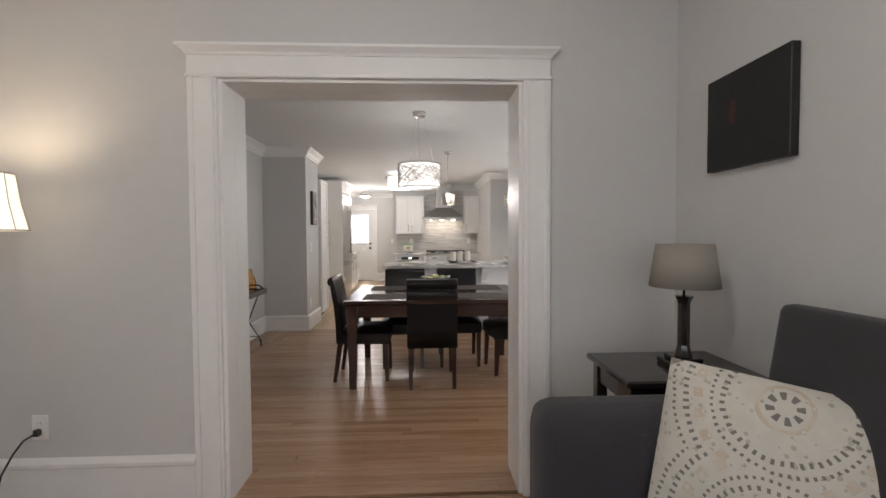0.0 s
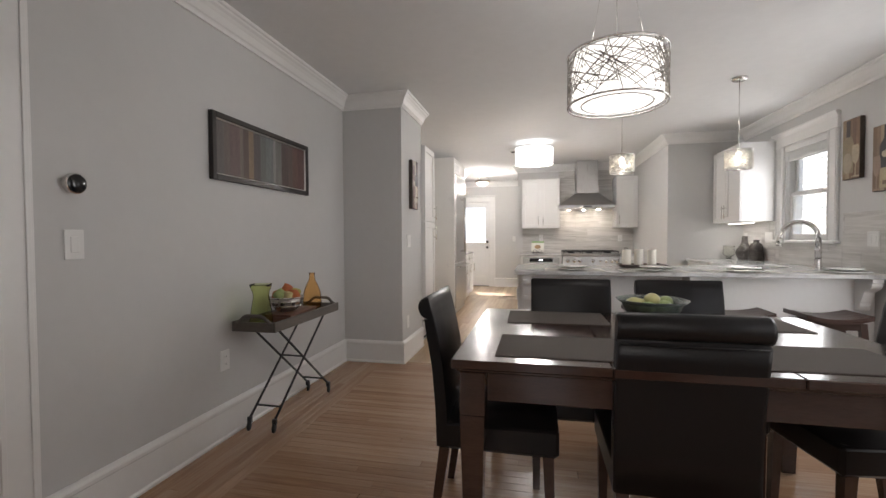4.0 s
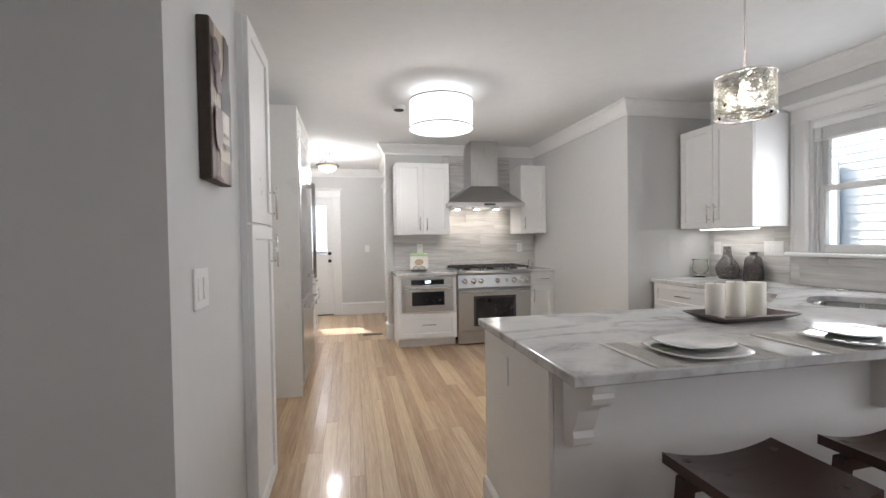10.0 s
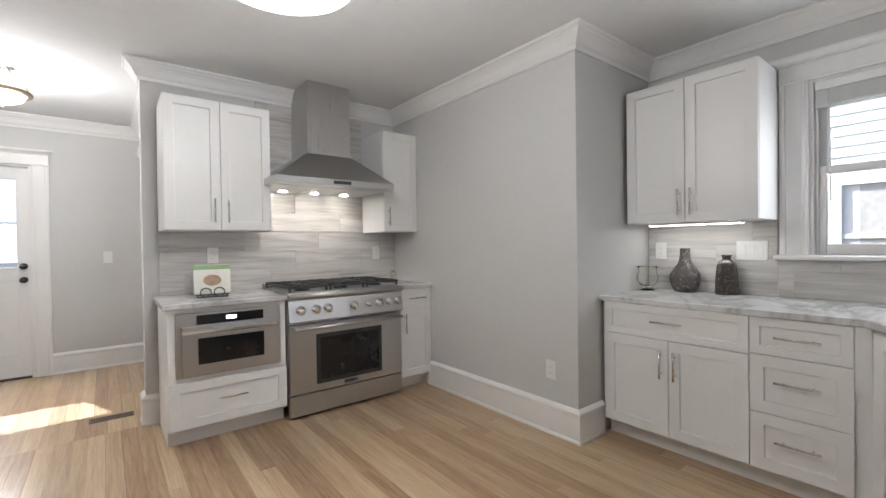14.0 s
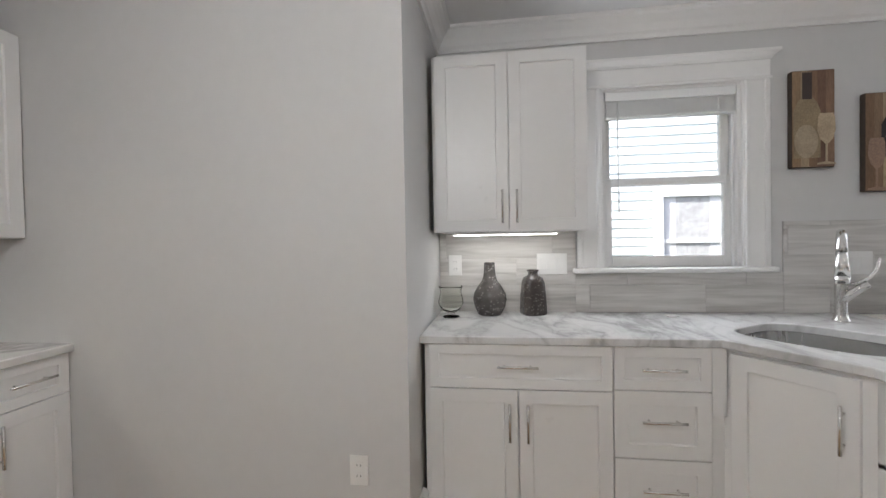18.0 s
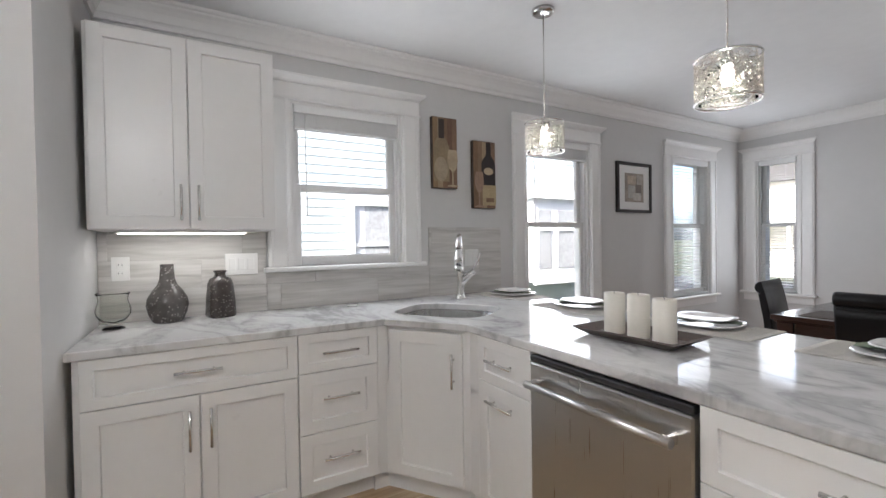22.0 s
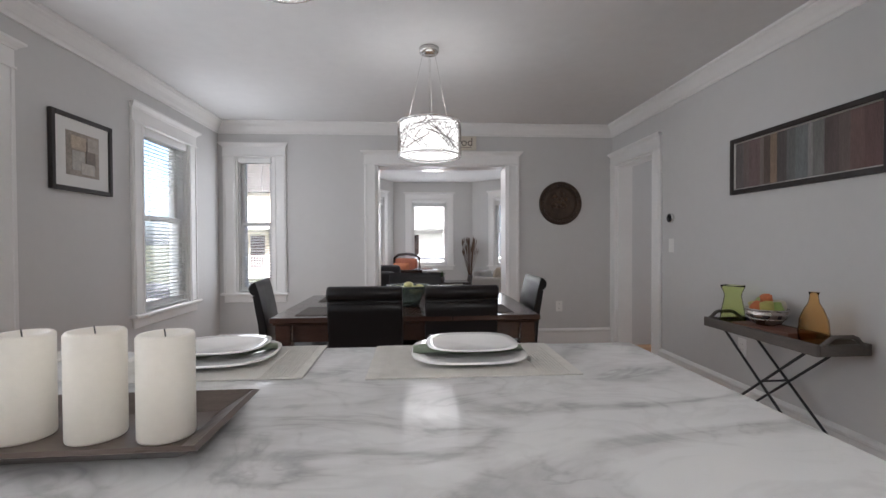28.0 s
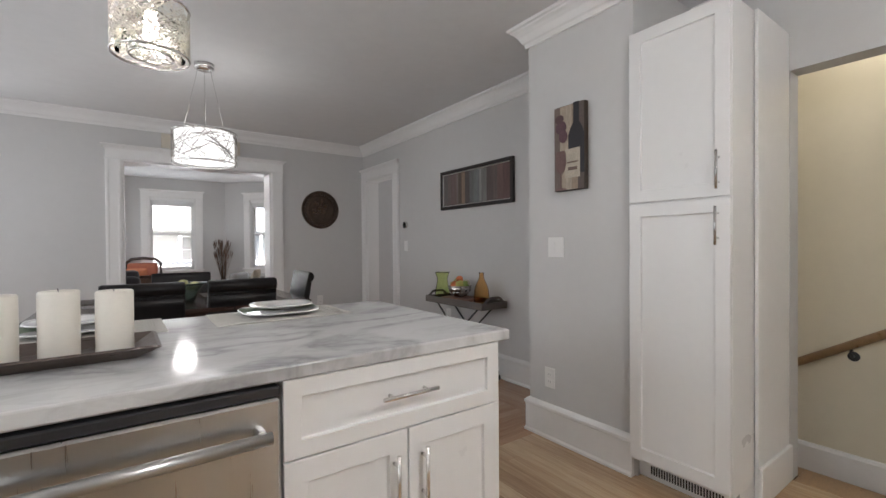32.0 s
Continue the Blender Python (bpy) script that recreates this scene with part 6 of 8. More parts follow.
for i in range(26):
    a, r = rng.uniform(0, 6.28), rng.uniform(0, 0.12)
    g.lathe([(0.0, 0.034), (0.010, 0.03), (0.02, 0.015)], 8, pose(r * math.cos(a), r * math.sin(a), 0), rng.uniform(0.6, 1.5), rng.uniform(0.6, 1.5))
part("relief", g, mk("bronze_relief", (0.13, 0.085, 0.055), 0.4, metal=0.5, var=0.4, scale=18), t, "raised worn relief")

t = thing("sign", "cream wooden sign with dark lettering above the opening", "sign", pose(0.26, YS + 0.062, 2.191, 0, 0, 180))
part("board", Geo().box(-0.38, -0.018, 0.004, 0.38, 0.0, 0.155, 0.003), mk("cream_board", (0.62, 0.57, 0.48), 0.6, var=0.08, scale=7), t)
M["letter"] = mk("dark_letter", (0.09, 0.07, 0.06), 0.6, var=0.1)


def lettering(text, size, mat, parent, m):
    cu = bpy.data.curves.new("lettering", "FONT")
    cu.body, cu.size, cu.extrude, cu.align_x = text, size, 0.0008, "CENTER"
    ob = bpy.data.objects.new("lettering", cu)
    scene.collection.objects.link(ob)
    me = bpy.data.meshes.new_from_object(ob.evaluated_get(bpy.context.evaluated_depsgraph_get()))
    bpy.data.objects.remove(ob)
    me.materials.append(mat)
    w = new("lettering", me)
    w.parent, w.matrix_basis = parent, m
    return w


lettering("good", 0.125, M["letter"], t, pose(0.215, -0.0195, 0.05, 90))
part("underline", Geo().box(0.11, -0.0205, 0.03, 0.33, -0.0185, 0.034), M["letter"], t)


def wall_plate(name, label, m, w=0.075, h=0.118, kind="outlet"):
    t = thing(name, label, "outlet" if kind == "outlet" else "switch", m)
    part("plate", Geo().box(-w / 2, -0.006, -h / 2, w / 2, -0.0005, h / 2, 0.002), M["plate_white"], t)
    n = max(1, round(w / 0.055))
    for i in range(n):
        x = (i - (n - 1) / 2) * 0.046
        if kind == "outlet":
            for z in (-0.021, 0.021):
                s = part("socket", Geo().box(x - 0.016, -0.008, z - 0.014, x + 0.016, -0.0062, z + 0.014, 0.001), M["plate_white"], t)
                part("slots", Geo().box(x - 0.008, -0.0084, z - 0.004, x - 0.006, -0.0081, z + 0.005).box(x + 0.006, -0.0084, z - 0.004, x + 0.008, -0.0081, z + 0.005), M["dark_gap"], s)
        else:
            part("rocker", Geo().box(x - 0.016, -0.009, -0.032, x + 0.016, -0.0062, 0.032, 0.002), M["plate_white"], t)
    return t


ON_WEST, ON_EAST, ON_SOUTH, ON_NORTH = 90, -90, 180, 0
wall_plate("light_switch", "white light switch plate below the thermostat", pose(XW, 4.455, 1.148, 0, 0, ON_WEST), kind="switch")
wall_plate("outlet", "white wall outlet above the baseboard", pose(XW, 5.28, 0.455, 0, 0, ON_WEST))
wall_plate("outlet", "white wall outlet below the medallion", pose(-1.07, YS, 0.455, 0, 0, ON_SOUTH))
wall_plate("light_switch", "white light switch plate under the wine picture", pose(PX, 7.115, 1.135, 0, 0, ON_WEST), 0.115, kind="switch")
wall_plate("outlet", "white wall outlet low on the projection", pose(PX, 7.065, 0.36, 0, 0, ON_WEST))
wall_plate("outlet", "white outlet in the tiled wall", pose(XE - 0.012, 9.148, 1.146, 0, 0, ON_EAST))
wall_plate("switch_plate", "white three-gang switch plate in the tiled wall", pose(XE - 0.012, 8.604, 1.15, 0, 0, ON_EAST), 0.165, kind="switch")
wall_plate("switch_plate", "white two-gang plate behind the faucet", pose(XE - 0.012, 7.07, 1.14, 0, 0, ON_EAST), 0.12, kind="switch")
wall_plate("outlet", "white outlet in the tiled range wall", pose(1.555, YN - 0.012, 1.145, 0, 0, ON_NORTH))
wall_plate("outlet", "white outlet above the cookbook", pose(0.18, YN - 0.012, 1.155, 0, 0, ON_NORTH))
wall_plate("outlet", "white outlet low on the chimney wall", pose(1.775, 9.44, 0.405, 0, 0, ON_EAST))
wall_plate("light_switch", "white switch plate in the back entry", pose(-0.42, 13.35, 1.13, 0, 0, ON_NORTH), kind="switch")
t = thing("thermostat", "round black thermostat with a steel ring", "thermostat", pose(XW, 4.455, 1.388, 0, 90, 0))
part("ring", Geo().lathe([(0.0, 0.001), (0.04, 0.001), (0.042, 0.008), (0.042, 0.022), (0.039, 0.026), (0.0, 0.026)], 32), M["chrome"], t)
part("face", Geo().lathe([(0.0, 0.029), (0.034, 0.029), (0.037, 0.0265)], 32), M["black_glass"], t)

# ---- stools, table settings and things on the counters ----
t = thing("bar_stool", "dark wooden saddle-seat bar stool", "stool", pose(0.415, 6.73, 0), "stools at the peninsula")
SZ = 0.603


def saddle(u, v):
    x, y = (u - 0.5) * 0.40, (v - 0.5) * 0.30
    return (x, y, SZ - 0.018 + 0.030 * (2 * abs(u - 0.5)) ** 2.0)


g = Geo()
n1, n2 = 13, 7
g.grid(saddle, n1, n2)
g.grid(lambda u, v: (saddle(u, v)[0], saddle(u, v)[1], saddle(u, v)[2] - 0.032), n1, n2)
for v in (0, 1):
    g.grid(lambda u, w: (saddle(u, v)[0], saddle(u, v)[1], saddle(u, v)[2] - 0.032 * w), n1, 2, smooth=False)
for u in (0, 1):
    g.grid(lambda v, w: (saddle(u, v)[0], saddle(u, v)[1], saddle(u, v)[2] - 0.032 * w), n2, 2, smooth=False)
part("seat", g, M["stool_wood"], t, "curved saddle seat")
legs = []
for sx in (-1, 1):
    for sy in (-1, 1):
        g = Geo()
        q = ((-1, -1), (1, -1), (1, 1), (-1, 1))
        bx, by, tx, ty = sx * 0.185, sy * 0.145, sx * 0.155, sy * 0.105
        vs = [(bx + u * 0.017, by + v * 0.015, 0) for u, v in q] + [(tx + u * 0.021, ty + v * 0.017, SZ - 0.046) for u, v in q]
        g.add(vs, [(3, 2, 1, 0), (4, 5, 6, 7), (0, 1, 5, 4), (1, 2, 6, 5), (2, 3, 7, 6), (3, 0, 4, 7)])
        part("leg", g, M["stool_wood"], t)
        part("peg", Geo().box(sx * 0.155 - 0.012, sy * 0.105 - 0.009, SZ + 0.0, sx * 0.155 + 0.012, sy * 0.105 + 0.009, SZ + 0.003, 0.001), M["stool_wood"], t)
for sy in (-1, 1):
    part("rail", Geo().box(-0.15, sy * 0.11 - 0.010, SZ - 0.095, 0.15, sy * 0.11 + 0.010, SZ - 0.045, 0.002), M["stool_wood"], t)
    part("stretcher", Geo().box(-0.165, sy * 0.132 - 0.008, 0.19, 0.165, sy * 0.132 + 0.008, 0.22, 0.002), M["stool_wood"], t)
for sx in (-1, 1):
    part("stretcher", Geo().box(sx * 0.172 - 0.008, -0.125, 0.27, sx * 0.172 + 0.008, 0.125, 0.30, 0.002), M["stool_wood"], t)
copy_thing(t, pose(0.985, 6.72, 0, 0, 0, 2))
copy_thing(t, pose(1.57, 6.73, 0, 0, 0, -2))
copy_thing(t, pose(2.15, 6.72, 0))

# place settings
mat0 = thing("placemat", "cream woven placemat with ribbed ends on the marble", "placemat", pose(0.417, 6.995, CT), "placemats on the peninsula")
g = Geo().box(-0.245, -0.15, 0.0005, 0.245, 0.15, 0.0035, 0.0015)
part("cloth", g, M["linen"], mat0)
for s in (-1, 1):
    g = Geo()
    for i in range(9):
        x = s * (0.150 + i * 0.0085)
        g.box(x - 0.002, -0.148, 0.0034, x + 0.002, 0.148, 0.0048)
    tagged(part("ribbing", g, M["linen"], mat0), kind="stuff")


def oval_dish(a, b, h, lip=0.02):
    g = Geo()
    prof = [(0.0, 0.003), (0.58, 0.003), (0.66, 0.006), (0.86, h * 0.7), (1.0, h), (0.985, h + 0.003), (0.84, h * 0.75 + 0.004), (0.66, 0.010), (0.0, 0.008)]
    seg, vs = 36, []
    for r, z in prof:
        for i in range(seg):
            w = 2 * math.pi * i / seg
            k = (abs(math.cos(w)) ** 3 + abs(math.sin(w)) ** 3) ** (-1 / 3)
            vs.append((a * r * k * math.cos(w), b * r * k * math.sin(w), z))
    fs = [(j * seg + i, j * seg + (i + 1) % seg, (j + 1) * seg + (i + 1) % seg, (j + 1) * seg + i) for j in range(len(prof) - 1) for i in range(seg)]
    return g.add(vs, fs, True)


M["napkin"] = mk("sage_napkin", (0.21, 0.25, 0.18), 0.9, var=0.2, scale=30, bump=0.4, bscale=300)
plate0 = thing("dinner_plate", "large white dinner plate on a cream placemat", "plate", pose(0.415, 6.97, CT + 0.004), "plates on the peninsula")
part("plate", oval_dish(0.148, 0.14, 0.014), M["porcelain"], plate0)
napkin0 = thing("napkin", "folded sage green napkin between two plates", "napkin", pose(0.415, 6.97, CT + 0.0195), "napkins on the peninsula")
g = Geo()


def fold(u, v):
    return ((u - 0.5) * 0.285, (v - 0.5) * (0.07 + 0.05 * math.sin(u * math.pi)), 0.002 + 0.004 * math.sin(u * 9 + v * 4) ** 2)


g.grid(fold, 15, 9)
g.grid(lambda u, v: (fold(u, v)[0], fold(u, v)[1], fold(u, v)[2] + 0.0022), 15, 9)
part("cloth", g, M["napkin"], napkin0)
small0 = thing("side_plate", "white side plate on the napkin", "plate", pose(0.405, 6.97, CT + 0.024), "plates on the peninsula")
part("plate", oval_dish(0.118, 0.105, 0.016), M["porcelain"], small0)
for x, y, r in ((1.058, 6.95, 3), (1.712, 6.955, -2), (2.37, 6.92, 4)):
    copy_thing(mat0, pose(x - 0.01, y + 0.03, CT, 0, 0, r * 0.4))
    copy_thing(plate0, pose(x, y, CT + 0.004, 0, 0, r))
    copy_thing(napkin0, pose(x, y, CT + 0.0195, 0, 0, 14 + r))
    copy_thing(small0, pose(x - 0.006, y, CT + 0.024, 0, 0, r))

# candle tray
t = thing("candle_tray", "dark wooden rectangular tray with sloping sides", "tray", pose(1.048, 7.40, CT, 0, 0, 1))
g = Geo()
o = [(-0.212, -0.118), (0.212, -0.118), (0.212, 0.118), (-0.212, 0.118)]
i_ = [(-0.16, -0.07), (0.16, -0.07), (0.16, 0.07), (-0.16, 0.07)]
ot = [(x * 0.96, y * 0.94) for x, y in o]
vs = [(*p, 0.0) for p in i_] + [(*p, 0.030) for p in o] + [(*p, 0.034) for p in ot] + [(*p, 0.010) for p in i_]
fs = [(3, 2, 1, 0), (12, 13, 14, 15)]
for a, b in ((0, 4), (4, 8), (8, 12)):
    fs += [(a + k, a + (k + 1) % 4, b + (k + 1) % 4, b + k) for k in range(4)]
g.add(vs, fs)
part("tray", g, M["tray"], t)
for k, (x, y, h) in enumerate(((0.928, 7.415, 0.155), (1.033, 7.41, 0.160), (1.142, 7.405, 0.156))):
    c = thing("candle", "thick ivory pillar candle on the tray", "candle", pose(x - 0.0, y, CT + 0.0105), "candles on the tray")
    part("wax", Geo().lathe([(0.0, 0.0), (0.038, 0.0), (0.039, 0.003), (0.039, h - 0.004), (0.036, h), (0.030, h - 0.001), (0.020, h - 0.006), (0.0, h - 0.008)], 32), M["wax"], c)
    part("wick", Geo().cyl((0, 0, h - 0.009), (0.002, 0, h + 0.006), 0.001, 5), M["dark_gap"], c, "short dark wick")

# vases by the sink window
def speckled(n, l, co):
    v = n.new("ShaderNodeTexVoronoi")
    v.inputs["Scale"].default_value = 75.0
    l.new(co, v.inputs["Vector"])
    spots = mathn(n, l, "MULTIPLY", mathn(n, l, "LESS_THAN", v.outputs["Distance"], 0.30), mathn(n, l, "GREATER_THAN", noise_node(n, l, co, 30.0), 0.47))
    return mathn(n, l, "ADD", mathn(n, l, "MULTIPLY", noise_node(n, l, co, 22.0), 0.45), mathn(n, l, "MULTIPLY", spots, 0.5))


M["vase_dark"] = ramp_mat("pitted_grey_ceramic", [(0.1, (0.055, 0.05, 0.047)), (0.35, (0.12, 0.108, 0.10)), (0.6, (0.19, 0.175, 0.16)), (0.85, (0.40, 0.38, 0.35))], 0.2, speckled, bump=0.6)
M["vase_brown"] = ramp_mat("pitted_brown_ceramic", [(0.1, (0.038, 0.031, 0.028)), (0.4, (0.075, 0.062, 0.056)), (0.65, (0.12, 0.10, 0.09)), (0.9, (0.22, 0.20, 0.18))], 0.22, speckled, bump=0.5)
g = Geo().lathe([(0.0, 0.0), (0.060, 0.0), (0.067, 0.006), (0.084, 0.045), (0.092, 0.085), (0.087, 0.118), (0.066, 0.155), (0.043, 0.185), (0.034, 0.212), (0.030, 0.255), (0.029, 0.278), (0.031, 0.284), (0.027, 0.286), (0.023, 0.278), (0.024, 0.21), (0.0, 0.19)], 32)
single("vase", g, M["vase_dark"], "round grey pitted ceramic vase with a slim neck", "vase", pose(2.555, 8.95, CT))
g = square_vase(Geo(), [(0.0, 0.0), (0.058, 0.0), (0.064, 0.008), (0.060, 0.10), (0.053, 0.175), (0.044, 0.20), (0.024, 0.212), (0.022, 0.228), (0.030, 0.243), (0.024, 0.243), (0.016, 0.225), (0.0, 0.22)], 5, 28)
single("vase", g, M["vase_brown"], "squared dark brown pitted ceramic vase", "vase", pose(2.575, 8.715, CT, 0, 0, 18))
M["clear"] = mk("clear_glass", (0.96, 0.97, 0.94), 0.03, var=0, trans=1.0, ior=1.14)
g = Geo().lathe([(0.0, 0.0), (0.043, 0.0), (0.045, 0.004), (0.030, 0.012), (0.020, 0.018), (0.022, 0.024), (0.048, 0.040), (0.066, 0.068), (0.068, 0.090), (0.060, 0.118), (0.056, 0.135), (0.060, 0.156), (0.066, 0.166), (0.063, 0.166), (0.057, 0.156), (0.053, 0.135), (0.057, 0.116), (0.064, 0.090), (0.062, 0.070), (0.045, 0.045), (0.0, 0.030)], 32)
single("glass_vase", g, M["clear"], "small clear footed glass bowl on the counter", "vase", pose(2.465, 9.155, CT))
# cookbook on a stand and a glass knot
t = thing("cookbook_stand", "wire stand holding an open cookbook", "stand", pose(0.12, 10.98, CT, 0, 0, -8))
g = Geo()
for s in (-1, 1):
    pts = [(s * 0.04 + 0.032 * math.cos(a), -0.05, 0.035 + 0.03 * math.sin(a)) for a in [k * math.pi / 8 for k in range(16)]]
    g.tube(pts, 0.004, 6, True)
    g.tube([(s * 0.09, -0.05, 0.006), (s * 0.09, 0.03, 0.006), (s * 0.07, 0.075, 0.17)], 0.004, 6)
g.tube([(-0.095, -0.05, 0.02), (0.095, -0.05, 0.02)], 0.004, 6)
g.tube([(-0.09, -0.05, 0.005), (0.09, -0.05, 0.005)], 0.004, 6)
part("wire", g, M["black"], t)
b = thing("cookbook", "thin cookbook with a food photograph on its cover", "book", pose(0.12, 10.98, CT, 0, 0, -8))
tilt = pose(0, -0.034, 0.025, -16)
part("cover", Geo().box(-0.11, -0.006, 0, 0.11, 0.006, 0.20, 0.002, tilt), mk("cover_paper", (0.70, 0.68, 0.60), 0.4, var=0.06), b)
part("cover_band", Geo().box(-0.11, -0.0075, 0.165, 0.11, -0.0062, 0.195, 0, tilt), mk("green_ink", (0.20, 0.36, 0.12), 0.4), b)
part("cover_photo", Geo().prism([(0.055 * math.cos(a), 0.09 + 0.038 * math.sin(a)) for a in [k * math.pi / 9 for k in range(18)]], 0.0, 0.0014, tilt @ pose(0, -0.0062, 0, 90)), mk("photo_ink", (0.34, 0.22, 0.11), 0.4, var=0.5, scale=30), b)
g = Geo()
for k in range(3):
    g.tube([(0.045 * math.cos(a) * (1 if k else 0.8), 0.02 * math.sin(a + k), 0.05 + 0.045 * math.sin(a)) for a in [j * math.pi / 10 for j in range(20)]], 0.0065, 7, True)
single("glass_knot", g, M["clear"], "clear glass knot ornament on the counter", "ornament", pose(1.62, 11.08, CT + 0.002, 0, 0, 20))


# ---- tiled walls ----
def tile_field(name, label, m, boxes, tw=0.60, th=0.152):
    """Tiles laid in offset courses inside each box (x0, z0, x1, z1); local y = 0 is the wall, tiles face -y."""
    g = Geo()
    for x0, z0, x1, z1 in boxes:
        g.box(x0, -0.005, z0, x1, -0.0005, z1)
    back = struct(name, g, M["grout"], label, "tile wall")
    back.matrix_basis = m
    cache = {}
    for x0, z0, x1, z1 in boxes:
        r0, r1 = math.floor((z0 - CT) / th + 1e-6), math.ceil((z1 - CT) / th - 1e-6)
        for r in range(r0, r1):
            zl, zh = max(z0, CT + r * th), min(z1, CT + (r + 1) * th)
            off = (r % 3) * tw / 3
            k = math.floor((x0 - off) / tw)
            while off + k * tw < x1:
                a, b = max(x0, off + k * tw), min(x1, off + (k + 1) * tw)
                k += 1
                if b - a < 0.01 or zh - zl < 0.01:
                    continue
                key = (round(b - a, 3), round(zh - zl, 3))
                if key not in cache:
                    cache[key] = Geo().box(-key[0] / 2 + 0.0007, -0.012, -key[1] / 2 + 0.0007, key[0] / 2 - 0.0007, -0.004, key[1] / 2 - 0.0007, 0.001).mesh("tile", M["splash"])
                ob = new("tile", cache[key])
                ob.parent = back
                ob.location = ((a + b) / 2, 0, (zl + zh) / 2)


tile_field("tiles_north", "grey striated stone tile wall behind the range", pose(0, YN, 0), [(-0.155, CT, 1.773, 1.33), (0.50, 1.33, 1.425, 2.43)])
tile_field("tiles_east", "grey striated stone tile wall behind the sink", pose(XE, 0, 0, 0, 0, -90), [(-9.238, CT, -8.475, 1.33), (-8.475, CT, -7.42, 1.095), (-7.42, CT, -6.80, 1.36)])

# ---- floor registers ----
t = thing("floor_vent", "brown metal floor register", "vent", pose(-0.43, 11.62, 0.0005))
part("frame", Geo().box(-0.13, -0.05, 0, 0.13, 0.05, 0.004, 0.002), mk("brown_metal", (0.14, 0.09, 0.06), 0.45, metal=0.4), t)
g = Geo()
for i in range(18):
    g.box(-0.115 + i * 0.0132, -0.036, 0.0041, -0.108 + i * 0.0132, 0.036, 0.0046)
part("slots", g, M["dark_gap"], t)
copy_thing(t, pose(2.53, 5.05, 0.0005, 0, 0, 90))

# ---- stairs behind the opening ----
t = thing("stairs", "wooden landing and steps behind the kitchen wall", "stairs")
M["oak_step"] = mk("step_wood", (0.36, 0.235, 0.13), 0.35, var=0.25, scale=4, stretch=(1, 8, 8))
part("sill_step", Geo().box(-1.84, 8.07, -0.03, -1.70, 8.978, 0.0, 0.004), M["oak_step"], t)
part("riser", Geo().box(-1.85, 8.07, -0.22, -1.838, 8.978, -0.03), M["trim"], t)
part("landing", Geo().box(-2.418, 7.602, -0.25, -1.85, 10.27, -0.22, 0.004), M["oak_step"], t)
for i in range(6):
    y = 8.75 + i * 0.25
    part("tread", Geo().box(-2.418, y, -0.07 + i * 0.185, -1.83, y + 0.27, -0.04 + i * 0.185, 0.006), M["oak_step"], t)
    part("riser", Geo().box(-2.418, y + 0.012, -0.22 + i * 0.185 if i else -0.22, -1.83, y + 0.024, -0.07 + i * 0.185), M["trim"], t)
struct("baseboard", Geo().sweep([(0, -0.22), (0.02, -0.22), (0.02, -0.075), (0.012, -0.06), (0, -0.055)], (-2.42, 8.75), (-2.42, 7.60), (1, 0)), M["trim"], "white painted stair baseboard", "baseboard")
t = thing("handrail", "light wooden handrail on dark iron brackets", "handrail")
rz = lambda y: 0.425 + (y - 7.90) * 0.615
part("rail", Geo().tube([(-2.355, 7.66, rz(7.66)), (-2.355, 9.9, rz(9.9))], 0.024, 10), M["oak_step"], t)
for y in (8.15, 9.2):
    z = rz(y)
    part("bracket", Geo().tube([(-2.42, y, z - 0.075), (-2.375, y, z - 0.07), (-2.355, y, z - 0.02)], 0.008, 7).lathe([(0.028, 0), (0.026, 0.006), (0.0, 0.008)], 14, pose(-2.42, y, z - 0.075, 0, 90, 0)), M["iron"], t)
# fixture out of view, added to warm the stairwell wall from above
t = thing("ceiling_light", "small warm flush light, unseen, added to light the stairwell wall", "ceiling lamp", pose(-2.12, 8.3, CEIL - 0.09))
part("bowl", Geo().lathe([(0.0, 0.0), (0.07, 0.01), (0.11, 0.04), (0.12, 0.075)], 24), M["diff_white"], t)
part("base", Geo().lathe([(0.125, 0.07), (0.125, 0.089), (0.0, 0.089)], 24), M["chrome"], t)
lamp("stair_light", (-2.12, 8.3, CEIL - 0.14), 1.3, 0.25, (1.0, 0.9, 0.74))

# ---- living room ----
M["sofa"] = mk("charcoal_fabric", (0.034, 0.032, 0.036), 0.95, var=0.2, scale=14, bump=0.5, bscale=500, sheen=0.15)


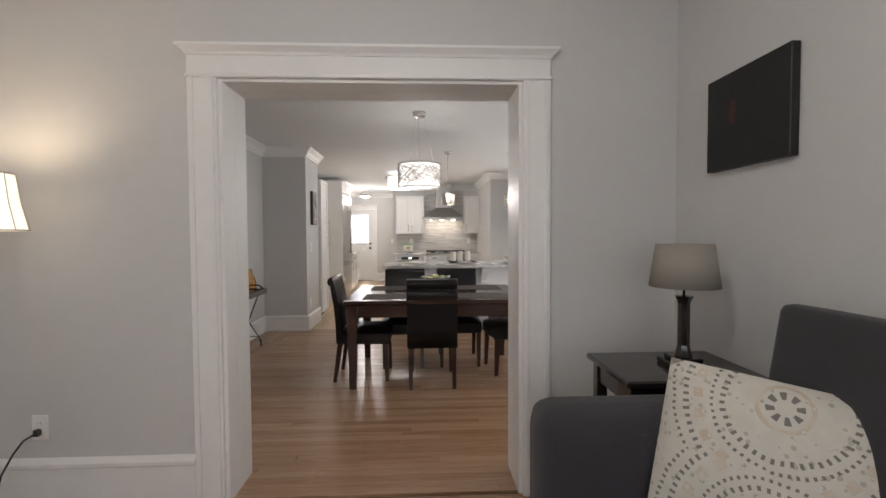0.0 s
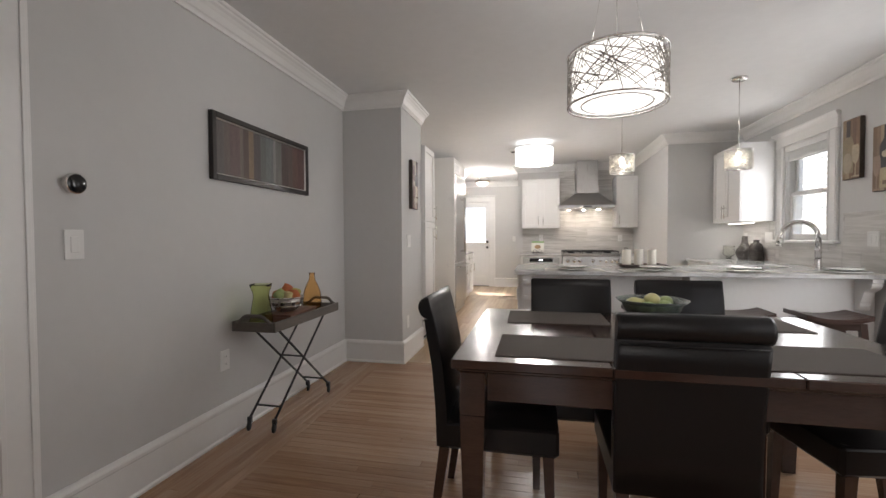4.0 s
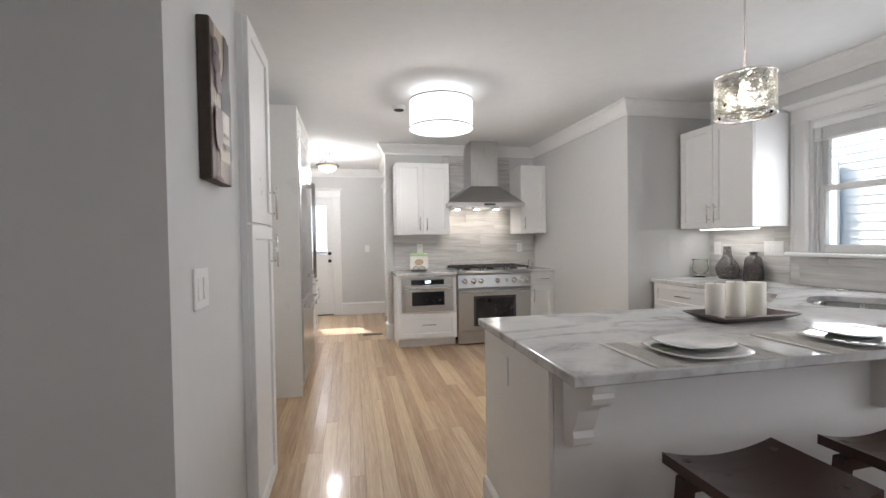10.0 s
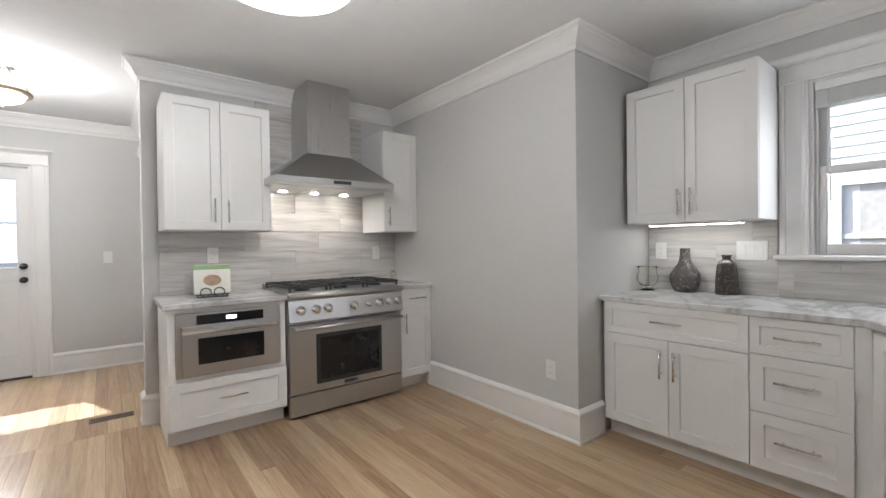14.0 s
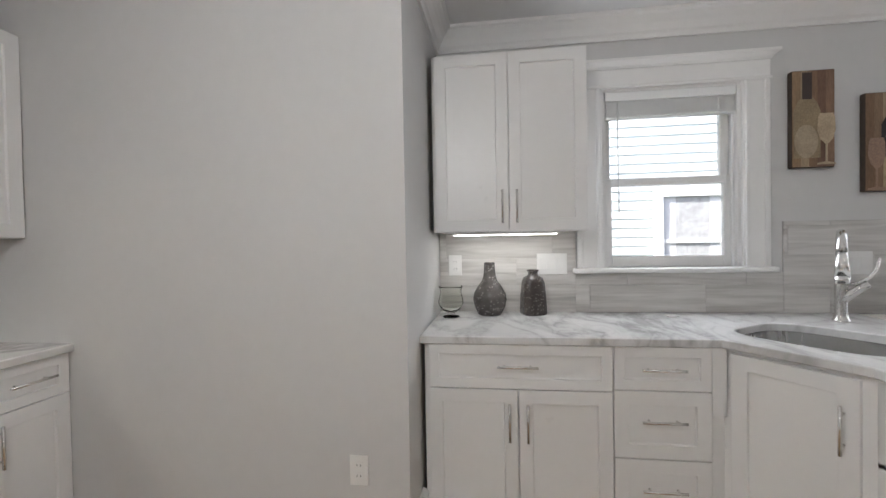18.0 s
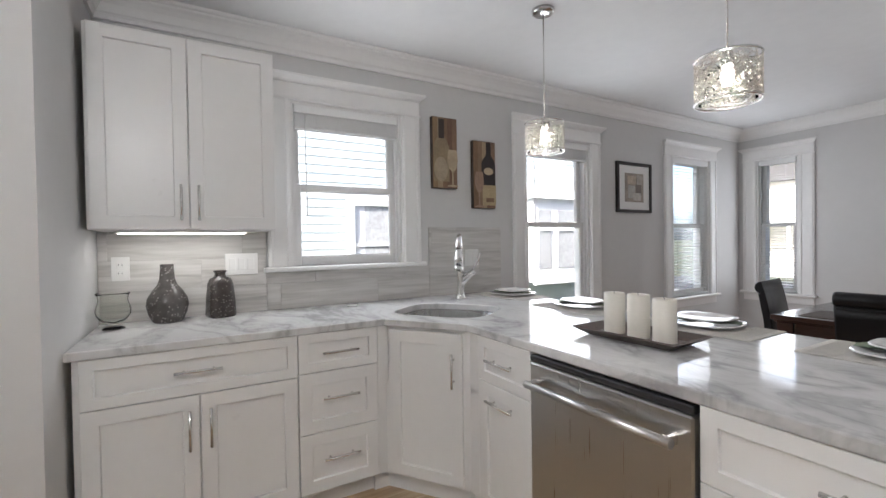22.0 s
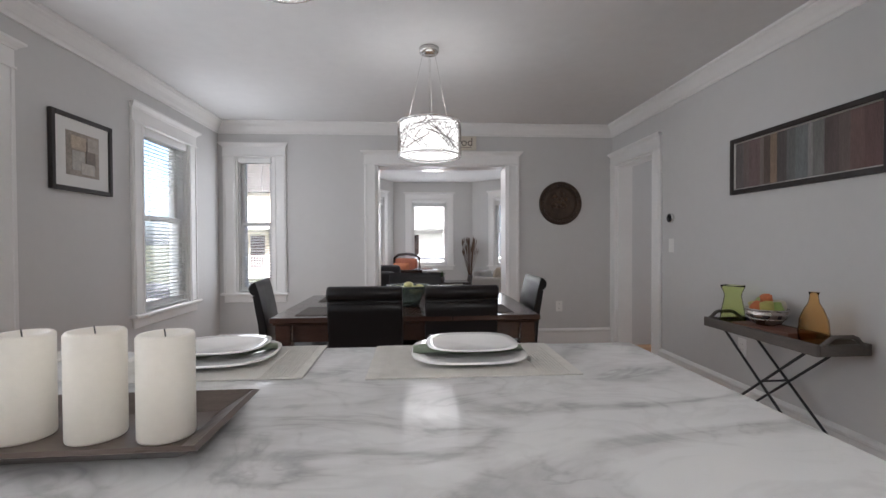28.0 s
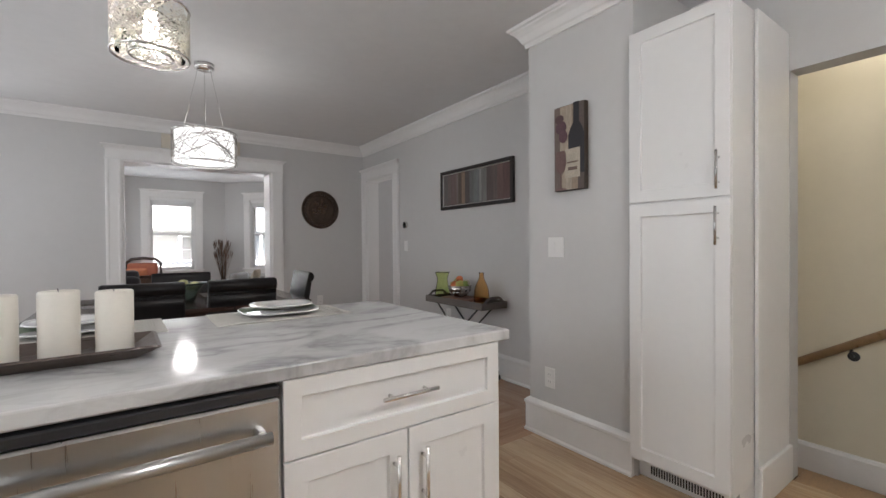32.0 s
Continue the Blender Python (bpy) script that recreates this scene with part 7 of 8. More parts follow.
def soft_box(x0, y0, z0, x1, y1, z1, r=0.05, puff=0.0, n=10):
    """A cushion-like block with rounded edges."""
    g = Geo()
    cx, cy, cz = (x0 + x1) / 2, (y0 + y1) / 2, (z0 + z1) / 2
    hx, hy, hz = (x1 - x0) / 2, (y1 - y0) / 2, (z1 - z0) / 2

    def shape(p):
        x, y, z = p
        q = Vector((max(-hx + r, min(hx - r, x * hx)), max(-hy + r, min(hy - r, y * hy)), max(-hz + r, min(hz - r, z * hz))))
        d = Vector((x * hx, y * hy, z * hz)) - q
        if d.length > 1e-9:
            d = d.normalized() * r
        k = 1 + puff * (1 - x * x) * (1 - y * y)
        v = q + d
        return (cx + v.x, cy + v.y, cz + v.z * k)

    def knots(h):
        e = max(0.0, 1 - r / h)
        return [-1, -1 + (1 - e) * 0.35, -e] + [-e + 2 * e * i / 5 for i in range(1, 5)] + [e, 1 - (1 - e) * 0.35, 1]

    for a in range(3):
        b, c = (a + 1) % 3, (a + 2) % 3
        hb, hc = (hx, hy, hz)[b], (hx, hy, hz)[c]
        for s in (-1, 1):
            ub, uc = knots(hb), knots(hc)
            vs = []
            for v in uc:
                for u in ub:
                    p = [0, 0, 0]
                    p[a], p[b], p[c] = s, u, v
                    vs.append(shape(p))
            m = len(ub)
            g.add(vs, [(j * m + i, j * m + i + 1, (j + 1) * m + i + 1, (j + 1) * m + i) for j in range(len(uc) - 1) for i in range(m - 1)], True)
    seen, where = {}, []
    for p in g.v:
        where.append(seen.setdefault(tuple(round(q, 5) for q in p), len(seen)))
    g.v, g.f = list(seen), [tuple(where[q] for q in f) for f in g.f]
    return g


# the sofa stands along the east wall, its front to the west
t = thing("sofa", "charcoal grey fabric sofa with rolled arms", "sofa", pose(1.72, 1.37, 0))
part("base", soft_box(-0.88, -0.93, 0.07, -0.02, 0.93, 0.36, 0.03), M["sofa"], t)
part("backrest", soft_box(-0.13, -0.77, 0.3, -0.005, 0.77, 1.05, 0.03), M["sofa"], t)
for s in (-1, 1):
    part("arm", soft_box(-0.905, s * 0.85 - 0.1, 0.07, -0.03, s * 0.85 + 0.1, 0.795, 0.075), M["sofa"], t)
for k in range(2):
    y0 = -0.75 + k * 0.755
    part("seat_cushion", soft_box(-0.885, y0, 0.36, -0.22, y0 + 0.745, 0.50, 0.045, 0.15), M["sofa"], t)
    c = soft_box(-0.08, -0.385, 0.0, 0.08, 0.385, 0.60, 0.03, 0.0)
    part("back_cushion", c, M["sofa"], t, m=pose(-0.225, -0.39 + k * 0.78, 0.50, 0, 9, 0))
for sx in (-0.80, -0.08):
    for sy in (-0.86, 0.86):
        part("foot", Geo().lathe([(0.02, 0), (0.028, 0.07)], 10, pose(sx, sy, 0)), M["black_wood"], t)


def scrollwork(n, l, co):
    sep = n.new("ShaderNodeSeparateXYZ")
    l.new(co, sep.inputs[0])
    x, z = sep.outputs[0], mathn(n, l, "SUBTRACT", mathn(n, l, "ABSOLUTE", mathn(n, l, "SUBTRACT", sep.outputs[2], -0.02), 0.0), 0.16)
    wob = mathn(n, l, "MULTIPLY", mathn(n, l, "SUBTRACT", noise_node(n, l, co, 9.0), 0.5), 0.035)
    r = mathn(n, l, "ADD", mathn(n, l, "SQRT", mathn(n, l, "ADD", mathn(n, l, "MULTIPLY", x, x), mathn(n, l, "MULTIPLY", z, z)), 0.0), wob)
    ang = mathn(n, l, "ARCTAN2", z, x)

    def ring_at(radius, half, petals, duty):
        inside = mathn(n, l, "LESS_THAN", mathn(n, l, "ABSOLUTE", mathn(n, l, "SUBTRACT", r, radius), 0.0), half)
        if not petals:
            return inside
        return mathn(n, l, "MULTIPLY", inside, mathn(n, l, "GREATER_THAN", mathn(n, l, "SINE", mathn(n, l, "MULTIPLY", ang, petals), 0.0), duty))

    dark = ring_at(0.026, 0.010, 8.0, 0.0)
    for radius, half, petals, duty in ((0.128, 0.006, 44.0, 0.3), (0.152, 0.004, 60.0, 0.2), (0.215, 0.007, 70.0, 0.3), (0.245, 0.004, 90.0, 0.2)):
        dark = mathn(n, l, "MAXIMUM", dark, ring_at(radius, half, petals, duty))
    tan = mathn(n, l, "MAXIMUM", ring_at(0.052, 0.005, 0, 0), ring_at(0.185, 0.012, 22.0, 0.1))
    v = n.new("ShaderNodeTexVoronoi")
    v.inputs["Scale"].default_value = 48.0
    l.new(co, v.inputs["Vector"])
    flecks = mathn(n, l, "MULTIPLY", mathn(n, l, "LESS_THAN", v.outputs["Distance"], 0.28), mathn(n, l, "GREATER_THAN", noise_node(n, l, co, 14.0), 0.5))
    base = mathn(n, l, "ADD", 0.42, mathn(n, l, "MULTIPLY", noise_node(n, l, co, 30.0), 0.25))
    return mathn(n, l, "ADD", mathn(n, l, "SUBTRACT", base, mathn(n, l, "ADD", mathn(n, l, "MULTIPLY", dark, 0.42), mathn(n, l, "MULTIPLY", flecks, 0.2))), mathn(n, l, "MULTIPLY", tan, 0.25))


M["pillow"] = ramp_mat("cream_embroidered_cloth", [(0.12, (0.17, 0.155, 0.14)), (0.3, (0.34, 0.32, 0.27)), (0.46, (0.50, 0.47, 0.41)), (0.66, (0.60, 0.57, 0.51)), (0.85, (0.47, 0.38, 0.28))], 0.95, scrollwork, bump=0.25)


def pillow(w, h, d):
    g = Geo()

    def side(s):
        def fn(u, v):
            x, y = 2 * u - 1, 2 * v - 1
            e = (max(0.0, 1 - abs(x) ** 2.4) * max(0.0, 1 - abs(y) ** 2.4)) ** 0.55
            pinch = 1 - 0.07 * (1 - abs(y)) * abs(x) ** 3
            pinch2 = 1 - 0.07 * (1 - abs(x)) * abs(y) ** 3
            return (x * w / 2 * pinch2 * 1.0, s * d / 2 * e, y * h / 2 * pinch)
        return fn

    g.grid(side(-1), 19, 19)
    g.grid(side(1), 19, 19)
    return g


t = thing("throw_pillow", "cream embroidered throw pillow with medallion pattern on the sofa", "pillow", pose(1.355, 1.95, 0.725, -20, 5, -40))
part("cushion", pillow(0.53, 0.41, 0.15), M["pillow"], t)
t = thing("side_table", "black lacquered wooden side table", "table", pose(1.44, 2.555, 0.075))
part("top", Geo().box(-0.26, -0.185, 0.695, 0.26, 0.185, 0.72, 0.006), M["black_wood"], t)
for sx in (-1, 1):
    for sy in (-1, 1):
        part("leg", Geo().box(sx * 0.215 - 0.022, sy * 0.145 - 0.022, -0.075, sx * 0.215 + 0.022, sy * 0.145 + 0.022, 0.6945, 0.004), M["black_wood"], t)
for s in (-1, 1):
    part("apron", Geo().box(-0.192, s * 0.15 - 0.009, 0.615, 0.192, s * 0.15 + 0.009, 0.6945, 0.002), M["black_wood"], t)
    part("apron", Geo().box(s * 0.22 - 0.009, -0.122, 0.615, s * 0.22 + 0.009, 0.122, 0.6945, 0.002), M["black_wood"], t)
t = thing("table_lamp", "unlit table lamp with a taupe shade and a black column base", "lamp", pose(1.48, 2.54, 0.795))
part("base", Geo().box(-0.068, -0.068, 0, 0.068, 0.068, 0.022, 0.005).box(-0.05, -0.05, 0.0225, 0.05, 0.05, 0.038, 0.004), M["black_wood"], t)
part("column", Geo().lathe([(0.034, 0.038), (0.026, 0.06), (0.022, 0.08), (0.022, 0.24), (0.027, 0.255), (0.034, 0.268), (0.0, 0.27)], 8, smooth=False), M["black_wood"], t)
M["taupe"] = mk("taupe_linen", (0.30, 0.275, 0.24), 0.9, var=0.08, scale=40, bump=0.3, bscale=500)
part("shade", Geo().lathe([(0.123, 0.303), (0.100, 0.465), (0.097, 0.465), (0.120, 0.303)], 40), M["taupe"], t, "tapered taupe linen shade")
part("stem", Geo().cyl((0, 0, 0.268), (0, 0, 0.46), 0.005, 8), M["chrome"], t)
t = thing("wall_picture", "black abstract canvas on the living room wall", "picture", pose(1.75, 2.557, 1.75, 0, 0, -90))
part("canvas", Geo().box(-0.212, -0.035, -0.19, 0.212, -0.001, 0.19, 0.003), mk("black_canvas", (0.012, 0.011, 0.012), 0.5, var=0.4, scale=6, bump=0.2, bscale=40), t)
part("painted_shape", Geo().prism([(-0.06 + 0.02 * math.cos(a), 0.03 + 0.05 * math.sin(a)) for a in [k * math.pi / 6 for k in range(12)]], 0, 0.001, pose(0, -0.0352, 0, 90)), mk("dull_red_paint", (0.055, 0.02, 0.015), 0.5, var=0.4), t)

# floor lamp by the west side
t = thing("floor_lamp", "lit floor lamp with a cream bell shade", "lamp", pose(-1.31, 2.75, 0))
part("base", Geo().lathe([(0.0, 0.0), (0.135, 0.0), (0.135, 0.015), (0.05, 0.03), (0.015, 0.05), (0.0, 0.05)], 28), M["iron"], t)
part("pole", Geo().lathe([(0.011, 0.05), (0.011, 1.30), (0.016, 1.305), (0.0, 1.31)], 12), M["iron"], t)
part("shade", Geo().lathe([(0.165, 1.325), (0.162, 1.33), (0.14, 1.44), (0.128, 1.55), (0.126, 1.56), (0.124, 1.558), (0.136, 1.44), (0.158, 1.332)], 36), M["glow_soft"], t, "glowing cream fabric shade")
for z, r in ((1.328, 0.166), (1.558, 0.128)):
    part("shade_rim", Geo().tube(ring(r, z, 0.003, 36), 0.003, 5, True), mk("shade_trim", (0.5, 0.45, 0.36), 0.8), t)
for k in range(8):
    a = k * math.pi / 4
    part("shade_rib", Geo().tube([(0.167 * math.cos(a), 0.167 * math.sin(a), 1.328), (0.1425 * math.cos(a), 0.1425 * math.sin(a), 1.44), (0.1295 * math.cos(a), 0.1295 * math.sin(a), 1.558)], 0.0022, 4), mk("shade_trim", (0.5, 0.45, 0.36), 0.8), t)
lamp("floor_lamp_light", (-1.31, 2.75, 1.47), 0.95, 0.05, (1.0, 0.84, 0.64))
wall_plate("outlet", "white outlet with a black plug and cord", pose(-1.335, 3.05, 0.395, 0, 0, ON_NORTH))
t = thing("power_cord", "black power cord hanging from the outlet", "cord")
part("plug", Geo().box(-1.35, 3.018, 0.36, -1.325, 3.043, 0.392, 0.004), M["black"], t)
part("cord", Geo().tube([(-1.338, 3.02, 0.376), (-1.36, 2.985, 0.36), (-1.40, 2.975, 0.30), (-1.46, 2.98, 0.2), (-1.48, 2.97, 0.08), (-1.45, 2.93, 0.012), (-1.36, 2.86, 0.006)], 0.0045, 7), M["black"], t)

# settee, armchair, coffee table and others near the bay
M["dark_frame"] = mk("dark_mahogany", (0.035, 0.018, 0.012), 0.3, var=0.3, scale=5, stretch=(1, 8, 8))
M["rust"] = mk("rust_fabric", (0.36, 0.12, 0.07), 0.9, var=0.2, scale=30, bump=0.3, bscale=400)
M["grey_fabric"] = mk("grey_fabric", (0.30, 0.29, 0.275), 0.95, var=0.1, scale=30, bump=0.3, bscale=400)
M["cane"] = mk("brown_leather", (0.10, 0.06, 0.04), 0.4, var=0.2, scale=10)
t = thing("settee", "dark wood framed settee with its back to the opening", "sofa", pose(0.80, 0.16, 0, 0, 0, 180))
for z in (0.30, 0.635):
    part("rail", Geo().box(-0.36, -0.025, z, 0.36, 0.015, z + 0.05, 0.008), M["dark_frame"], t)
part("back_panel", Geo().box(-0.33, -0.012, 0.352, 0.33, 0.004, 0.633, 0.003), M["cane"], t, "brown leather back panel")
for sx in (-1, 1):
    part("post", Geo().box(sx * 0.345 - 0.022, -0.03, 0, sx * 0.345 + 0.022, 0.02, 0.69, 0.006), M["dark_frame"], t)
    part("leg", Geo().box(sx * 0.345 - 0.02, 0.48, 0, sx * 0.345 + 0.02, 0.52, 0.55, 0.005), M["dark_frame"], t)
    part("arm", Geo().box(sx * 0.345 - 0.028, 0.015, 0.55, sx * 0.345 + 0.028, 0.53, 0.585, 0.01), M["dark_frame"], t)
part("seat", soft_box(-0.32, 0.02, 0.30, 0.32, 0.53, 0.44, 0.04), M["cane"], t)
t = thing("armchair", "dark carved armchair with a rust seat and back", "chair", pose(0.86, -0.72, 0, 0, 0, -25))
part("seat", soft_box(-0.28, -0.26, 0.32, 0.28, 0.28, 0.46, 0.05), M["rust"], t)
part("backrest", soft_box(-0.25, -0.30, 0.46, 0.25, -0.22, 0.86, 0.035), M["rust"], t)
g = Geo().tube([(-0.27, -0.27, 0.42), (-0.30, -0.28, 0.65), (-0.29, -0.29, 0.86), (-0.20, -0.295, 0.93), (0.0, -0.30, 0.95), (0.20, -0.295, 0.93), (0.29, -0.29, 0.86), (0.30, -0.28, 0.65), (0.27, -0.27, 0.42)], 0.028, 8)
part("back_frame", g, M["dark_frame"], t)
for sx in (-1, 1):
    part("arm", Geo().tube([(sx * 0.29, -0.27, 0.66), (sx * 0.32, -0.05, 0.64), (sx * 0.32, 0.18, 0.62), (sx * 0.30, 0.25, 0.56), (sx * 0.29, 0.24, 0.36)], 0.024, 8), M["dark_frame"], t)
    for sy in (-0.24, 0.25):
        part("leg", Geo().cyl((sx * 0.26, sy, 0), (sx * 0.26, sy, 0.33), 0.018, 8, 0.026), M["dark_frame"], t)
tp = thing("throw_pillow", "rust orange throw pillow on the armchair", "pillow", pose(0.84, -0.82, 0.62, -12, 0, -25))
part("cushion", pillow(0.36, 0.30, 0.12), mk("orange_cloth", (0.42, 0.15, 0.07), 0.9, var=0.2, scale=20), tp)
t = thing("coffee_table", "glossy dark coffee table with a light-catching top", "table", pose(-0.05, -0.25, 0))
part("top", Geo().box(-0.42, -0.27, 0.40, 0.42, 0.27, 0.43, 0.008), M["black_wood"], t)
part("shelf", Geo().box(-0.36, -0.21, 0.12, 0.36, 0.21, 0.14, 0.004), M["black_wood"], t)
for sx in (-1, 1):
    for sy in (-1, 1):
        part("leg", Geo().box(sx * 0.37 - 0.022, sy * 0.22 - 0.022, 0, sx * 0.37 + 0.022, sy * 0.22 + 0.022, 0.3995, 0.004), M["black_wood"], t)
t = thing("potted_plant", "small spiky plant in a dark pot on the coffee table", "plant", pose(0.05, -0.28, 0.43))
part("pot", Geo().lathe([(0.0, 0.0), (0.045, 0.0), (0.062, 0.03), (0.058, 0.085), (0.05, 0.085), (0.052, 0.06), (0.0, 0.06)], 20), M["vase_brown"], t)
g = Geo()
rng = random.Random(4)
for i in range(46):
    a, l, w = rng.uniform(0, 6.28), rng.uniform(0.08, 0.15), rng.uniform(0.2, 0.9)
    p0 = Vector((0.02 * math.cos(a), 0.02 * math.sin(a), 0.07))
    p2 = p0 + Vector((math.cos(a) * l * w, math.sin(a) * l * w, l * (1.1 - 0.5 * w)))
    s = Vector((-math.sin(a), math.cos(a), 0)) * 0.006
    mid = p0.lerp(p2, 0.55) + Vector((0, 0, 0.015))
    g.add([p0 - s, p0 + s, mid + s * 1.2, p2, mid - s * 1.2], [(0, 1, 2, 3, 4)])
tagged(part("leaves", g, mk("plant_leaf", (0.05, 0.09, 0.035), 0.5, var=0.3, scale=20), t, "narrow green leaves"), kind="stuff")
t = thing("round_table", "small round white pedestal table by the bay window", "table", pose(0.32, -0.86, 0))
part("top", Geo().lathe([(0.0, 0.60), (0.225, 0.60), (0.235, 0.608), (0.235, 0.62), (0.225, 0.627), (0.0, 0.627)], 32), M["trim"], t)
part("column", Geo().lathe([(0.03, 0.04), (0.022, 0.15), (0.04, 0.28), (0.025, 0.40), (0.035, 0.58), (0.0, 0.599)], 16), M["trim"], t)
part("foot", Geo().lathe([(0.0, 0.0), (0.16, 0.0), (0.15, 0.02), (0.05, 0.045), (0.0, 0.045)], 24), M["trim"], t)
single("tray_dish", Geo().lathe([(0.0, 0.0), (0.12, 0.0), (0.14, 0.022), (0.135, 0.022), (0.115, 0.006), (0.0, 0.006)], 24), M["box_wood"], "shallow brown dish on the round table", "dish", pose(0.32, -0.86, 0.6275))
t = thing("floor_vase", "tall dark floor vase of dried reeds", "vase", pose(-0.60, -0.98, 0))
part("pot", Geo().lathe([(0.0, 0.0), (0.07, 0.0), (0.095, 0.12), (0.085, 0.32), (0.05, 0.46), (0.055, 0.5), (0.045, 0.5), (0.04, 0.46), (0.0, 0.44)], 22), M["vase_brown"], t)
g = Geo()
for i in range(60):
    a, s = rng.uniform(0, 6.28), rng.uniform(0, 0.16)
    p = Vector((0.02 * math.cos(a), 0.02 * math.sin(a), 0.45))
    h = rng.uniform(0.55, 0.85)
    q = p + Vector((s * math.cos(a), s * math.sin(a), h))
    g.cyl(p, q, 0.0022, 4)
    g.lathe([(0.003, -0.12), (0.009, -0.06), (0.006, 0.0), (0.0, 0.03)], 5, Matrix.Translation(q) @ (q - p).to_track_quat("Z", "Y").to_matrix().to_4x4())
tagged(part("reeds", g, mk("dried_reed", (0.12, 0.075, 0.05), 0.9, var=0.3), t, "dried brown reeds"), kind="stuff")
t = thing("armchair", "light grey upholstered armchair by the bay", "chair", pose(-1.02, 0.12, 0, 0, 0, 60))
part("seat", soft_box(-0.33, -0.30, 0.12, 0.33, 0.34, 0.42, 0.05), M["grey_fabric"], t)
part("backrest", soft_box(-0.33, -0.42, 0.12, 0.33, -0.26, 0.66, 0.06), M["grey_fabric"], t)
for s in (-1, 1):
    part("arm", soft_box(s * 0.38 - 0.06, -0.40, 0.12, s * 0.38 + 0.06, 0.34, 0.56, 0.05), M["grey_fabric"], t)
    for y in (-0.34, 0.28):
        part("foot", Geo().cyl((s * 0.34, y, 0), (s * 0.34, y, 0.125), 0.018, 8, 0.024), M["black_wood"], t)
tp = thing("throw_pillow", "cream and brown throw pillow on the grey armchair", "pillow", pose(-0.98, 0.10, 0.57, -15, 0, 60))
part("cushion", pillow(0.36, 0.30, 0.12), mk("cream_cloth", (0.52, 0.45, 0.36), 0.9, var=0.25, scale=16), tp)

# ---- outside ----
GZ = -0.9
M["ground"] = mk("lawn_and_earth", (0.07, 0.075, 0.04), 0.95, var=0.4, scale=1.5, bump=0.4, bscale=12)
M["siding"] = mk("pale_green_siding", (0.60, 0.645, 0.62), 0.6, var=0.05, scale=3, bump=0.05, bscale=60)
M["siding_w"] = mk("white_siding", (0.72, 0.72, 0.70), 0.6, var=0.05, scale=3)
M["roof"] = mk("asphalt_shingle", (0.09, 0.085, 0.08), 0.9, var=0.3, scale=9, bump=0.5, bscale=40)
M["street"] = mk("asphalt", (0.055, 0.055, 0.057), 0.9, var=0.2, scale=4, bump=0.3, bscale=60)
M["pavement"] = mk("concrete_walk", (0.32, 0.31, 0.29), 0.85, var=0.12, scale=4, bump=0.2, bscale=50)
M["dark_pane"] = mk("far_pane", (0.36, 0.36, 0.35), 0.55, var=0.3, scale=2, spec=0.15)
M["curtain"] = mk("curtain", (0.55, 0.56, 0.56), 0.9, var=0.1, scale=8, stretch=(8, 8, 1))
g = Geo()
g.box(-900, -900, GZ - 0.3, 900, 900, GZ)
struct("ground", g, M["ground"], "winter lawn round the house", "ground")
struct("road", Geo().box(-300, -15.5, GZ + 0.001, 300, -8.5, GZ + 0.012), M["street"], "asphalt street in front of the house", "road")
struct("pavement", Geo().box(-300, -8.2, GZ + 0.001, 300, -6.7, GZ + 0.10, 0.01), M["pavement"], "concrete pavement along the street", "pavement")
struct("foundation", Geo().box(-2.40, BAYY - 0.1, GZ, XE + 0.1, 13.45, -0.26), M["pavement"], "concrete foundation of the house", "foundation")


def far_window(t, m, w, h):
    f = part("window", frame_bars(Geo(), w + 0.2, h + 0.2, 0.1, 0.05), M["siding_w"], t, "white framed window", m)
    part("sill", Geo().box(-w / 2 - 0.14, -0.09, -h / 2 - 0.14, w / 2 + 0.14, 0.0, -h / 2 - 0.09, 0.005), M["siding_w"], f)
    part("pane", Geo().box(-w / 2, -0.012, -h / 2, w / 2, -0.002, h / 2), M["dark_pane"], f)
    part("sash", Geo().box(-w / 2, -0.035, -0.025, w / 2, -0.013, 0.025, 0.003), M["siding_w"], f)
    part("curtain", Geo().box(-w / 2, -0.0135, -h / 2, -w / 2 + 0.22 * w, -0.0122, h / 2).box(w / 2 - 0.22 * w, -0.0135, -h / 2, w / 2, -0.0122, h / 2), M["curtain"], f)
    return f


# neighbour to the east: lapped boards, windows and a box bay
NX = 5.9
t = thing("neighbour_house", "pale green clapboard house close by with white windows", "house")
part("wall", Geo().box(NX + 0.02, 1.6, GZ, NX + 7, 16.0, 5.2), M["siding"], t)
me = None
for i in range(50):
    z = GZ + 0.25 + i * 0.115
    if me is None:
        gg = Geo()
        vs = [(0, 0, 0.12), (-0.003, 0, 0.12), (-0.017, 0, 0.0), (0, 0, 0.0)]
        vs = [(a, 1.6, c) for a, _, c in vs] + [(a, 16.0, c) for a, _, c in vs]
        gg.add(vs, [(0, 1, 5, 4), (1, 2, 6, 5), (2, 3, 7, 6), (3, 0, 4, 7), (3, 2, 1, 0), (4, 5, 6, 7)])
        me = gg.mesh("board", M["siding"])
    b = new("board", me)
    b.parent = t
    b.location = (NX + 0.018, 0, z)
g = Geo().prism([(NX - 0.45, 5.2), (NX + 3.5, 7.4), (NX + 7.4, 5.2), (NX + 7.4, 5.05), (NX + 3.5, 7.2), (NX - 0.45, 5.05)], 1.3, 16.3, Matrix(((1, 0, 0, 0), (0, 0, 1, 0), (0, 1, 0, 0), (0, 0, 0, 1))))
part("roof", g, M["roof"], t)
